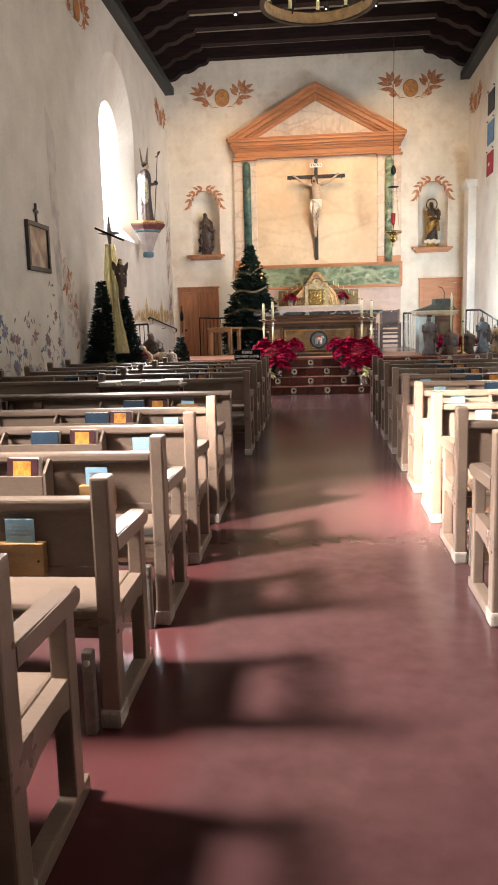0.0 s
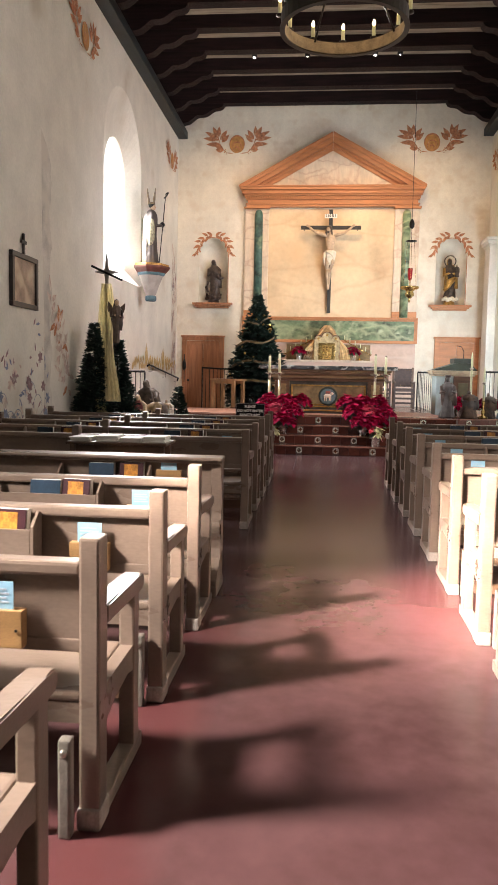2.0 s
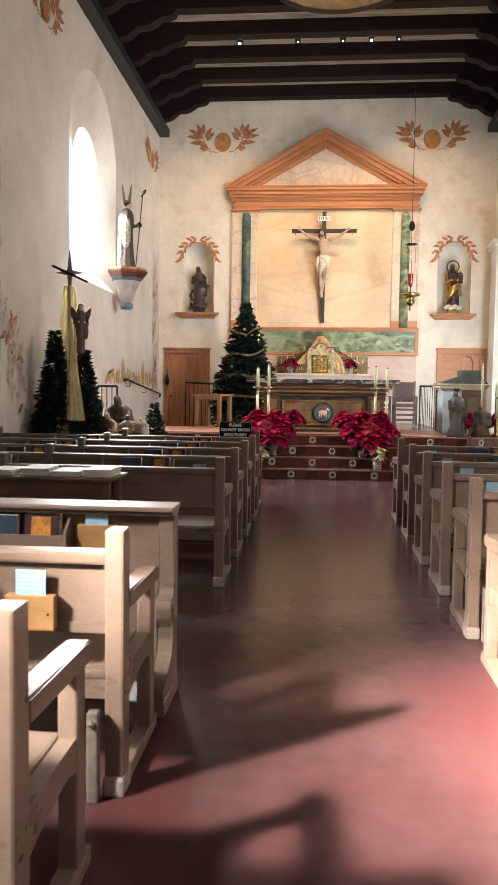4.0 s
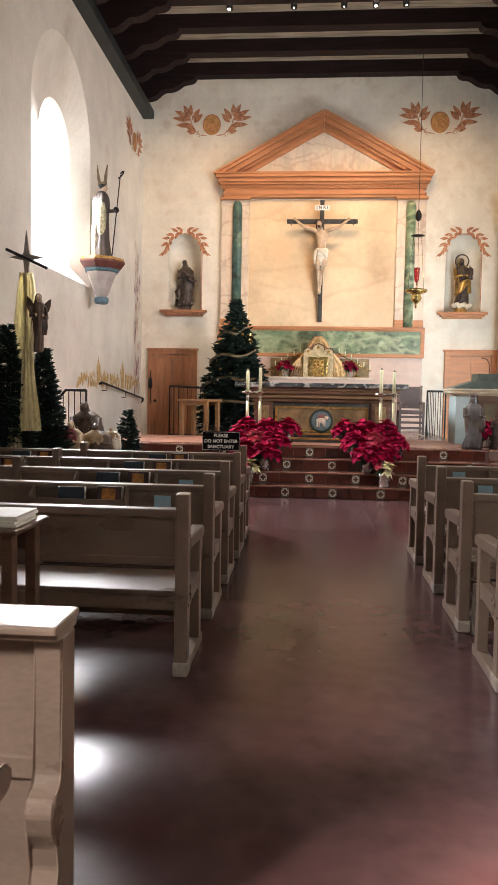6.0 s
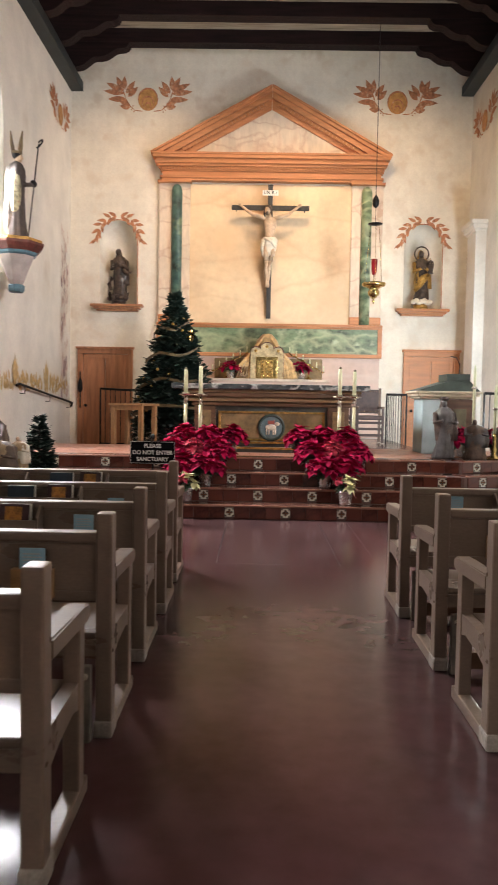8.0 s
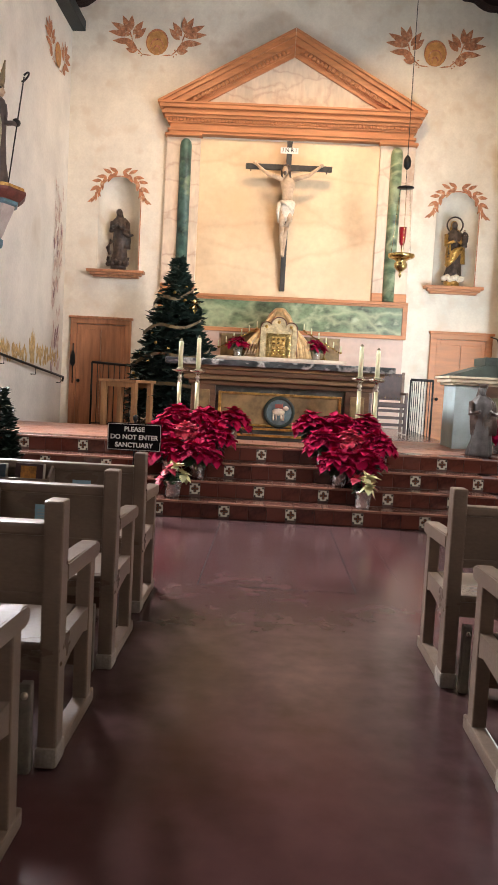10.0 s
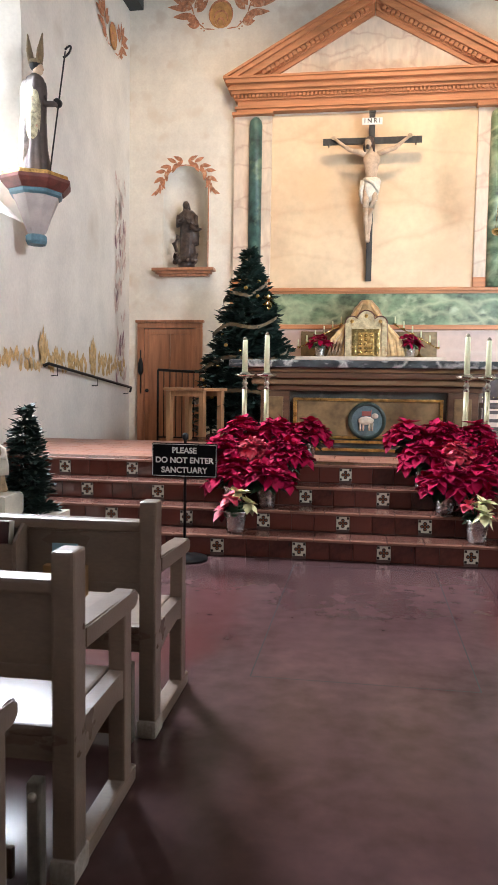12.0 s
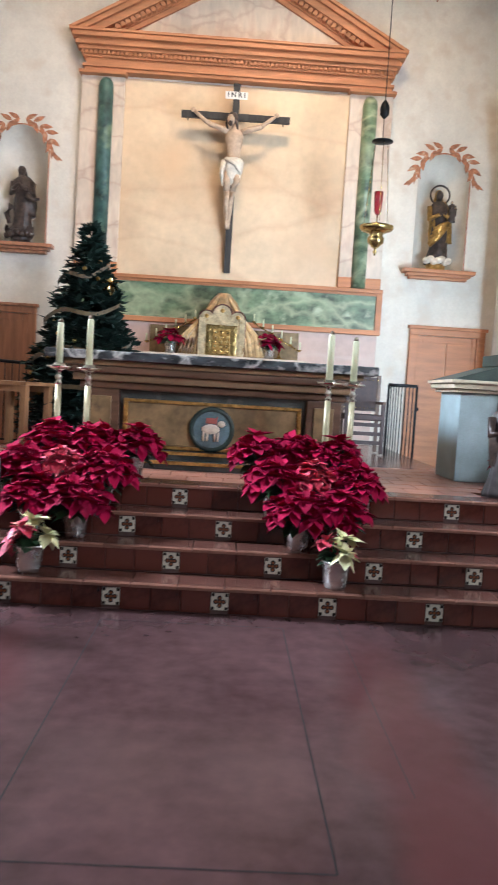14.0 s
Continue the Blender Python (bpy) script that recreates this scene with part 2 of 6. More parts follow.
# ---- building blocks ----


def part(name, bm, material, parent=None, label="", smooth=False):
    me = bpy.data.meshes.new(name)
    bmesh.ops.recalc_face_normals(bm, faces=bm.faces)
    if smooth:
        for f in bm.faces:
            f.smooth = True
    bm.to_mesh(me)
    bm.free()
    for m in material if isinstance(material, (list, tuple)) else (material,):
        me.materials.append(m)
    ob = new(name, me)
    if parent:
        ob.parent = parent
    return tagged(ob, label)


def thing(name, label, category, group="", at=(0, 0, 0), rz=0):
    ob = new(name)
    ob.empty_display_size = 0.1
    ob.matrix_world = pose(*at, 0, 0, rz)
    return tagged(ob, label, category, group)


def structure(name, bm, material, label="", category="", parent=None, smooth=False):
    return tagged(part(name, bm, material, parent, "", smooth), label, category, kind="structure")


def box(bm, x0, x1, y0, y1, z0, z1, bevel=0.0, mi=0):
    m = Matrix.Translation(((x0 + x1) / 2, (y0 + y1) / 2, (z0 + z1) / 2)) @ Matrix.Diagonal((x1 - x0, y1 - y0, z1 - z0, 1))
    vs = bmesh.ops.create_cube(bm, size=1, matrix=m)["verts"]
    fs = list({f for v in vs for f in v.link_faces})
    for f in fs:
        f.material_index = mi
    if bevel:
        es = list({e for v in vs for e in v.link_edges})
        r = bmesh.ops.bevel(bm, geom=es, offset=bevel, segments=2, affect="EDGES", profile=0.6)
        for f in r["faces"]:
            f.material_index = mi
    return bm


def B(*a, **k):
    return box(bmesh.new(), *a, **k)


def lathe(bm, profile, at=(0, 0, 0), seg=16, mi=0, sx=1.0, sy=1.0, wobble=0.0):
    """profile: (radius, z) pairs from the bottom up."""
    rings = []
    for r, z in profile:
        ring = []
        for i in range(seg):
            a = 2 * math.pi * i / seg
            k = 1 + wobble * math.sin(5 * a + z * 9) + wobble * 0.6 * math.sin(9 * a - z * 5)
            ring.append(bm.verts.new((at[0] + r * k * sx * math.cos(a), at[1] + r * k * sy * math.sin(a), at[2] + z)))
        rings.append(ring)
    for a, b in zip(rings, rings[1:]):
        for i in range(seg):
            f = bm.faces.new((a[i], a[(i + 1) % seg], b[(i + 1) % seg], b[i]))
            f.material_index, f.smooth = mi, True
    for ring in (rings[0], rings[-1]):
        f = bm.faces.new(ring)
        f.material_index = mi
    return bm


def tube(bm, points, radius, seg=8, mi=0, taper=None):
    """A round bar along points."""
    pts = [Vector(p) for p in points]
    rings = []
    for i, p in enumerate(pts):
        d = (pts[min(i + 1, len(pts) - 1)] - pts[max(i - 1, 0)]).normalized()
        u = d.cross(Vector((0, 0, 1)) if abs(d.z) < 0.95 else Vector((1, 0, 0))).normalized()
        v = d.cross(u)
        r = radius if taper is None else radius + (taper - radius) * i / (len(pts) - 1)
        rings.append([bm.verts.new(p + r * (math.cos(2 * math.pi * k / seg) * u + math.sin(2 * math.pi * k / seg) * v)) for k in range(seg)])
    for a, b in zip(rings, rings[1:]):
        for k in range(seg):
            f = bm.faces.new((a[k], a[(k + 1) % seg], b[(k + 1) % seg], b[k]))
            f.material_index, f.smooth = mi, True
    for ring in (rings[0], rings[-1]):
        f = bm.faces.new(ring)
        f.material_index = mi
    return bm


def ball(bm, at, r, sx=1, sy=1, sz=1, mi=0, seg=10):
    m = Matrix.Translation(at) @ Matrix.Diagonal((r * sx, r * sy, r * sz, 1))
    vs = bmesh.ops.create_uvsphere(bm, u_segments=seg, v_segments=max(5, seg * 2 // 3), radius=1, matrix=m)["verts"]
    for f in {f for v in vs for f in v.link_faces}:
        f.material_index, f.smooth = mi, True
    return bm


def prism(bm, outline, lo, hi, axis="x", mi=0):
    """A flat outline pushed from lo to hi along an axis. Outline in the other two axes, in order."""
    def place(a, b, c):
        return {"x": (c, a, b), "y": (a, c, b), "z": (a, b, c)}[axis]
    one = [bm.verts.new(place(a, b, lo)) for a, b in outline]
    two = [bm.verts.new(place(a, b, hi)) for a, b in outline]
    n = len(outline)
    fs = [bm.faces.new(one), bm.faces.new(two[::-1])]
    fs += [bm.faces.new((one[i], two[i], two[(i + 1) % n], one[(i + 1) % n])) for i in range(n)]
    for f in fs:
        f.material_index = mi
    return bm


def arch(c, half, bottom, spring, seg=20):
    """The outline of a round-headed opening."""
    pts = [(c - half, bottom), (c + half, bottom)]
    pts += [(c + half * math.cos(math.pi * i / seg), spring + half * math.sin(math.pi * i / seg)) for i in range(seg + 1)]
    return pts


def pierced(bm, outline, holes, place):
    """A flat sheet with holes; place turns two numbers into a point."""
    edges = []
    for loop in (outline, *holes):
        vs = [bm.verts.new(place(a, b)) for a, b in loop]
        edges += [bm.edges.new((vs[i], vs[(i + 1) % len(vs)])) for i in range(len(vs))]
    bmesh.ops.triangle_fill(bm, edges=edges, use_beauty=True)
    return bm


def bridge(bm, loop_a, loop_b):
    a, b = [bm.verts.new(p) for p in loop_a], [bm.verts.new(p) for p in loop_b]
    for i in range(len(a)):
        j = (i + 1) % len(a)
        bm.faces.new((a[i], a[j], b[j], b[i]))
    return bm


# ---- the building ----
Y0, TOP = -5.0, 9.08
WIN = {-1: ((3.0, -1.0), (18.15, 0.0)), 1: ((3.2, 0.0), (13.5, 0.0))}
for side, name in ((-1, "wall_west"), (1, "wall_east")):
    x, deep, out = side * WX, side * (WX + 0.33), side * (WX + 0.75)
    bm = bmesh.new()
    wide = [arch(c - 0.5, 1.5, 3.45 + d, 5.80 + d) if side < 0 else arch(c, 1.75, 3.45 + d, 5.55 + d) for c, d in WIN[side]]
    small = [arch(c, 0.82, 3.80 + d, 5.68 + d) for c, d in WIN[side]]
    if side > 0:
        wide.append(arch(18.4, 0.80, 0.72, 2.35))
        small.append(arch(18.4, 0.72, 0.72, 2.35))
    pierced(bm, [(Y0, -0.1), (BY + 0.4, -0.1), (BY + 0.4, TOP + 0.3), (Y0, TOP + 0.3)], wide, lambda a, b: (x, a, b))
    for w, s in zip(wide, small):
        bridge(bm, [(x, a, b) for a, b in w], [(deep, a, b) for a, b in s])
        bridge(bm, [(deep, a, b) for a, b in s], [(out, a, b) for a, b in s])
    pierced(bm, [(Y0, -0.1), (BY + 0.4, -0.1), (BY + 0.4, TOP + 0.3), (Y0, TOP + 0.3)], small, lambda a, b: (out, a, b))
    bmesh.ops.remove_doubles(bm, verts=bm.verts, dist=0.0005)
    structure(name, bm, M_WALL, "white lime-plastered side wall with deep arched window splays", "wall")
    for k, (c, s) in enumerate(zip(WIN[side], small)):
        w = tagged(thing("window_%d" % (k + 1 if side < 0 else k + 3), "tall round-headed window glaring white with daylight", "window"), kind="structure")
        bm = bmesh.new()
        prism(bm, s, deep + side * 0.10, deep + side * 0.11, "x")
        p = part("pane", bm, M_OUT, w, "glaring white daylit pane")

NR, NZ = 0.41, 4.95  # half width and springing of the statue niches
bm = bmesh.new()
NICHES = [arch(c, NR, 3.53, NZ) for c in (-3.30, 3.36)]
pierced(bm, [(-WX - 0.75, -0.1), (WX + 0.75, -0.1), (WX + 0.75, TOP + 0.3), (-WX - 0.75, TOP + 0.3)], NICHES, lambda a, b: (a, BY, b))
for c in (-3.30, 3.36):
    seg, rows = 20, []
    for k in range(12):
        z = 3.53 + (NZ - 3.53) * k / 5 if k <= 5 else NZ + NR * math.sin((k - 5) / 6 * math.pi / 2)
        r = NR if k <= 5 else max(0.004, NR * math.cos((k - 5) / 6 * math.pi / 2))
        rows.append([bm.verts.new((c - r * math.cos(math.pi * i / seg), BY + r * math.sin(math.pi * i / seg), z)) for i in range(seg + 1)])
    for a, b in zip(rows, rows[1:]):
        for i in range(seg):
            f = bm.faces.new((a[i], a[i + 1], b[i + 1], b[i]))
            f.smooth = True
    bm.faces.new(rows[0])
bm2 = bm
box(bm2, -WX - 0.75, WX + 0.75, BY + 0.6, BY + 0.7, -0.1, TOP + 0.3)
structure("wall_north", bm2, M_ENDWALL, "cream patterned plaster end wall behind the altar", "wall")
structure("wall_south", B(-WX - 0.75, WX + 0.75, Y0 - 0.5, Y0, -0.1, TOP + 0.3), M_WALL, "plain white plaster entrance wall", "wall")
structure("ceiling", B(-WX - 0.75, WX + 0.75, Y0 - 0.5, BY + 0.7, TOP, TOP + 0.15), M_CEIL, "weathered board ceiling above dark beams", "ceiling")
structure("floor", B(-WX - 0.75, WX + 0.75, Y0 - 0.5, BY + 0.7, -0.12, 0.0), M_FLOOR, "glossy worn oxblood-red sealed concrete nave floor", "floor")

# roof beams on scrolled corbels
CORBEL = [(0.0, 0.0), (0.0, -0.50), (0.30, -0.50), (0.42, -0.47), (0.52, -0.40), (0.60, -0.33), (0.66, -0.30), (0.78, -0.30), (0.90, -0.27),
          (1.00, -0.21), (1.08, -0.15), (1.14, -0.13), (1.26, -0.12), (1.34, -0.08), (1.38, -0.02), (1.38, 0.0)]
beam = tagged(thing("ceiling_beam", "dark-stained squared roof beam on scrolled corbels", "beam", "roof beams"), kind="structure")
part("beam", B(-WX, WX, 0, 0.28, 8.80, TOP - 0.003, bevel=0.012), M_BEAM, beam)
for s in (-1, 1):
    part("corbel", prism(bmesh.new(), [(s * (-WX + 0.002 + a), 8.80 + b) for a, b in CORBEL], 0.012, 0.268, "y"), M_BEAM, beam, "scrolled dark wooden corbel")
beam.location = (0, 22.76, 0)
for k in range(1, 25):
    copy_thing(beam, pose(0, 22.76 - 1.11 * k, 0))
for s in (-1, 1):
    structure("cornice_board", B(min(s * WX, s * (WX - 0.26)), max(s * WX, s * (WX - 0.26)), Y0, BY - 0.002, 8.10, 8.298, bevel=0.01), M_TEAL, "teal-painted timber wall plate under the corbels", "cornice")

# ---- sanctuary floor and steps ----
NOSE = (16.12, 16.44, 16.76, 17.06)
BEND = 2.55


def step_outline(y, back):
    slope = 0.42
    return [(-WX + 0.002, y), (BEND, y), (WX - 0.002, y + slope * (WX - 0.002 - BEND)), (WX - 0.002, back), (-WX + 0.002, back)]


for k, y in enumerate(NOSE):
    z = 0.175 * (k + 1)
    bm = bmesh.new()
    back = NOSE[k + 1] + 1.2 if k < 3 else 19.4
    prism(bm, step_outline(y + 0.012, back), 0.0 if k == 0 else z - 0.18, z - 0.020, "z")
    structure("step_%d" % (k + 1), bm, M_GROUT, "red tiled sanctuary step", "step")
bm = bmesh.new()
box(bm, -2.36, 2.62, 19.4, BY, 0.0, FZ - 0.02)
for s, xa, xb in ((-1, -WX + 0.002, -2.362), (1, 2.622, WX - 0.002)):
    prism(bm, [(19.4, 0.0), (BY, 0.0), (BY, 0.36), (22.9, 0.36), (19.4, FZ - 0.02)], xa, xb, "x")
structure("sanctuary_floor", bm, M_TREAD, "raised brick-tiled sanctuary floor with side ramps", "floor")

# ---- pews ----


def pew(side, label):
    """A long pew that faces up the nave; its aisle end at x = 0, its back post at y = 0."""
    w = 3.42
    root = thing("pew", label, "pew", "nave pews")
    def X(a, b):
        return (min(side * a, side * b), max(side * a, side * b))
    for a in (0.0, 1.68, w - 0.085):
        part("back_post", B(*X(a, a + 0.070), 0, 0.095, 0.0, 0.972, bevel=0.010), M_PEW, root)
        part("foot_block", B(*X(a - 0.006, a + 0.076), -0.012, 0.11, 0.0, 0.075, bevel=0.014), M_FOOT, root, "worn pale foot block")
        part("front_post", B(*X(a + 0.005, a + 0.065), 0.47, 0.55, 0.05, 0.68, bevel=0.008), M_PEW, root)
        part("runner", B(*X(a + 0.002, a + 0.068), 0.112, 0.60, 0.0, 0.06, bevel=0.01), M_PEW, root)
        bm = bmesh.new()
        pts = [(0.085, 0.735), (0.50, 0.715), (0.575, 0.715), (0.60, 0.70), (0.603, 0.67), (0.585, 0.65), (0.55, 0.645), (0.085, 0.665)]
        prism(bm, pts, *X(a - 0.003, a + 0.074), "x")
        bmesh.ops.bevel(bm, geom=bm.edges[:], offset=0.007, segments=2, affect="EDGES")
        part("arm", bm, M_PEW, root)
        bm = bmesh.new()
        prism(bm, [(0.09, 0.455), (0.475, 0.455), (0.475, 0.355), (0.40, 0.372), (0.22, 0.355), (0.09, 0.32)], *X(a + 0.010, a + 0.060), "x")
        part("side_rail", bm, M_PEW, root)
    part("seat", B(*X(0.07, w - 0.05), 0.03, 0.52, 0.418, 0.452, bevel=0.012), M_PEW, root)
    part("seat_apron", B(*X(0.066, w - 0.08), 0.035, 0.06, 0.345, 0.417), M_PEW, root)
    part("backrest", B(*X(0.066, w - 0.08), 0.032, 0.06, 0.62, 0.85), M_PEW, root)
    part("top_rail", B(*X(0.066, w - 0.08), 0.008, 0.088, 0.842, 0.890, bevel=0.012), M_PEW, root)
    part("bottom_rail", B(*X(0.066, w - 0.08), 0.026, 0.068, 0.588, 0.632, bevel=0.006), M_PEW, root)
    return root


pew_left = pew(-1, "pale painted wooden pew with open arm ends")
pew_right = pew(1, "pale painted wooden pew with open arm ends")
LEFT_ROWS = (0.13, 1.11, 2.09, 3.07, 4.06, 5.04, 6.02, 8.97, 10.0, 10.95, 11.90, 12.81)
SHIFT = {12.81: -0.02}
LX, RX = -0.803, 0.795  # the aisle ends of the pews
RIGHT_ROWS = (0.15, 1.13, 2.11, 3.09, 4.07, 5.06, 6.02, 7.02, 7.98, 8.96, 9.95, 10.91, 11.93)
pew_left.location = (LX, LEFT_ROWS[0], 0)
pew_right.location = (RX, RIGHT_ROWS[0], 0)
for y in LEFT_ROWS[1:]:
    copy_thing(pew_left, pose(LX + SHIFT.get(y, 0.0), y, 0))
for y in RIGHT_ROWS[1:]:
    copy_thing(pew_right, pose(RX, y, 0))

# pew front screen
screen = thing("kneeling_screen", "pale painted kneeling screen closing a block of pews", "screen", at=(-0.79, 6.73, 0))
for a in (0.0, 1.68, 3.335):
    bm = bmesh.new()
    prism(bm, [(-0.04, 0.0), (0.29, 0.0), (0.29, 0.88), (0.185, 0.88), (0.185, 0.53), (0.17, 0.50), (0.13, 0.485), (0.115, 0.45), (0.125, 0.40), (0.155, 0.35), (0.165, 0.29), (0.145, 0.23), (0.08, 0.18), (0.01, 0.145), (-0.04, 0.11)], -a - 0.075, -a, "x")
    bmesh.ops.bevel(bm, geom=bm.edges[:], offset=0.006, segments=1, affect="EDGES")
    part("end_panel", bm, M_PEW, screen, "shaped end board with a scrolled foot")
    part("foot_rail", B(-a - 0.079, -a + 0.004, -0.05, 0.30, 0.0, 0.075, bevel=0.012), M_PEW, screen)
part("panel", B(-3.34, -0.076, 0.215, 0.24, 0.06, 0.88), M_PEW, screen)
part("panel_rail", B(-3.34, -0.076, 0.200, 0.2145, 0.50, 0.56, bevel=0.005), M_PEW, screen)
part("ledge", B(-3.42, 0.006, 0.12, 0.31, 0.902, 0.925, bevel=0.008), M_PEW, screen)
part("ledge_moulding", B(-3.42, 0.002, 0.145, 0.30, 0.8805, 0.9015, bevel=0.006), M_PEW, screen)

# ---- retable ----
M_ORANGE = mat("ochre_painted_wood", (0.50, 0.205, 0.085), 0.5, vary=0.14, scale=4, bump=0.08, stretch=(0.4, 2, 3))
M_MARBLE = mat("cream_painted_marble", (0.70, 0.53, 0.345), 0.42, vary=0.10, scale=1.1, bump=0.03, fine=9, stain=(0.66, 0.44, 0.26), stain_scale=0.9, stain_at=0.50, soft=0.3)
M_PALE = mat("pale_painted_marble", (0.68, 0.56, 0.44), 0.45, vary=0.12, scale=1.6, bump=0.03, fine=7, stretch=(2.4, 1, 0.8), stain=(0.56, 0.40, 0.30), stain_scale=1.6, stain_at=0.58)
M_PINK = mat("pink_painted_marble", (0.62, 0.44, 0.36), 0.5, vary=0.10, scale=1.3, bump=0.03, fine=8)
M_GREEN = mat("green_painted_marble", (0.135, 0.19, 0.105), 0.38, vary=0.45, scale=2.2, bump=0.03, fine=6, stretch=(1.6, 1, 2.4), stain=(0.42, 0.46, 0.30), stain_scale=2.4, stain_at=0.56)
M_TEALC = mat("teal_painted_marble", (0.045, 0.095, 0.078), 0.38, vary=0.40, scale=4, bump=0.03, fine=8, stain=(0.20, 0.27, 0.16), stain_scale=3.4, stain_at=0.58)
M_RUST = mat("faded_rust_wall_paint", (0.46, 0.19, 0.095), 0.85, vary=0.3, scale=18, bump=0.1, stain=(0.62, 0.42, 0.27), stain_scale=14, stain_at=0.56)
M_GOLDP = mat("faded_ochre_wall_paint", (0.58, 0.39, 0.17), 0.85, vary=0.25, scale=14, bump=0.1, stain=(0.66, 0.52, 0.32), stain_scale=10, stain_at=0.56)
M_FADE = mat("faded_pink_wall_paint", (0.58, 0.44, 0.38), 0.88, vary=0.2, scale=10, bump=0.1, stain=(0.70, 0.64, 0.56), stain_scale=7, stain_at=0.46)
M_BLUEP = mat("faded_blue_wall_paint", (0.20, 0.23, 0.32), 0.88, vary=0.25, scale=12, bump=0.1, stain=(0.50, 0.49, 0.48), stain_scale=9, stain_at=0.55)
M_VIOLP = mat("faded_plum_wall_paint", (0.30, 0.19, 0.20), 0.88, vary=0.25, scale=12, bump=0.1, stain=(0.55, 0.50, 0.46), stain_scale=9, stain_at=0.55)
M_GREYP = mat("mottled_grey_wall", (0.60, 0.56, 0.51), 0.9, vary=0.2, scale=3, bump=0.3, stain=(0.66, 0.61, 0.54), stain_scale=2.6, stain_at=0.48)
M_STATUE = mat("dark_carved_wood", (0.060, 0.040, 0.031), 0.34, vary=0.5, scale=14, bump=0.35, fine=50)
M_GILT = mat("gilded_carving", (0.50, 0.30, 0.09), 0.34, metal=0.7, vary=0.35, scale=16, bump=0.3, fine=60)
M_FLESH = mat("carved_ivory_paint", (0.52, 0.37, 0.25), 0.5, vary=0.15, scale=12, bump=0.15)
M_LINEN = mat("white_painted_cloth", (0.72, 0.64, 0.52), 0.7, vary=0.12, scale=20, bump=0.25)
M_CROSS = mat("dark_cross_timber", (0.035, 0.030, 0.026), 0.55, vary=0.35, scale=5, bump=0.2, stretch=(3, 3, 0.6))
M_SIGNW = mat("white_enamel", (0.75, 0.73, 0.68), 0.5, vary=0.05)
M_INK = mat("black_lettering", (0.012, 0.012, 0.012), 0.6, vary=0.1)


veins(M_MARBLE, (0.50, 0.27, 0.15), 0.75, 0.05, 0.45)
veins(M_PALE, (0.42, 0.25, 0.18), 1.6, 0.06, 0.9)
veins(M_PINK, (0.66, 0.54, 0.46), 1.0, 0.08, 0.8)
veins(M_GREEN, (0.42, 0.46, 0.28), 2.2, 0.16, 1.2)
M_SHELL = mat("ochre_shell_paint", (0.50, 0.25, 0.085), 0.85, vary=0.2, scale=10, bump=0.1)
COUNT, OFFSET = [0], Vector((0, -0.01, 0))


def leaf(bm, at, length, width, angle, place, mi=0, seg=5):
    """A pointed flat leaf in a wall's plane; place(a, b) gives the point."""
    ca, sa = math.cos(angle), math.sin(angle)
    up, down = [], []
    for i in range(seg + 1):
        t = i / seg
        w = width * math.sin(math.pi * t ** 0.8) * 0.5
        up.append((at[0] + ca * t * length - sa * w, at[1] + sa * t * length + ca * w))
        down.append((at[0] + ca * t * length + sa * w, at[1] + sa * t * length - ca * w))
    loop = up + down[-2:0:-1]
    COUNT[0] += 1
    lift = OFFSET.normalized() * 0.0004 * (COUNT[0] % 37)
    f = bm.faces.new([bm.verts.new(Vector(place(a, b)) + lift) for a, b in loop])
    f.material_index = mi


def disc(bm, at, ra, rb, place, mi=0, seg=18):
    f = bm.faces.new([bm.verts.new(place(at[0] + ra * math.cos(2 * math.pi * i / seg), at[1] + rb * math.sin(2 * math.pi * i / seg))) for i in range(seg)])
    f.material_index = mi


FAN = ((-0.37, -0.15, -0.66, 0.02), (-0.38, -0.17, -0.60, -0.14), (-0.46, 0.0, -0.86, 0.0), (-0.50, 0.12, -0.95, 0.17), (-0.52, 0.16, -0.90, 0.34),
       (-0.53, 0.18, -0.68, 0.47), (-0.52, 0.18, -0.50, 0.48), (-0.47, 0.12, -0.28, 0.38), (-0.43, 0.05, -0.22, 0.26))


def spray(bm, c, s, place):
    """A painted shell with a leafy branch on each side."""
    for sgn in (-1, 1):
        for xa, za, xb, zb in FAN:
            leaf(bm, (c[0] - sgn * s * xa, c[1] + s * za), s * math.hypot(xb - xa, zb - za), s * 0.125, math.atan2(zb - za, -sgn * (xb - xa)), place)
        stem = ((-0.10, -0.25), (-0.28, -0.23), (-0.40, -0.13), (-0.47, 0.0), (-0.53, 0.18))
        for (xa, za), (xb, zb) in zip(stem, stem[1:]):
            leaf(bm, (c[0] - sgn * s * xa, c[1] + s * za), s * math.hypot(xb - xa, zb - za) * 1.3, s * 0.026, math.atan2(zb - za, -sgn * (xb - xa)), place)
        for xa, za in ((-0.31, -0.27), (-0.36, -0.23), (-0.33, -0.15)):
            leaf(bm, (c[0] - sgn * s * xa, c[1] + s * za), s * 0.035, s * 0.03, 0.6, place)
    for r, mi in ((0.225, 0), (0.205, 1), (0.135, 0), (0.118, 1), (0.07, 0), (0.05, 1)):
        disc(bm, (c[0], c[1] - (0.225 - r) * s * 0.85), r * s * 0.96, r * 1.08 * s, lambda a, b, r=r: tuple(Vector(place(a, b)) + OFFSET * (1.0 + 6 * (0.25 - r))), mi)


def painting(name, bm, mats, label):
    return tagged(part(name, bm, mats), label, "wall painting", kind="stuff")


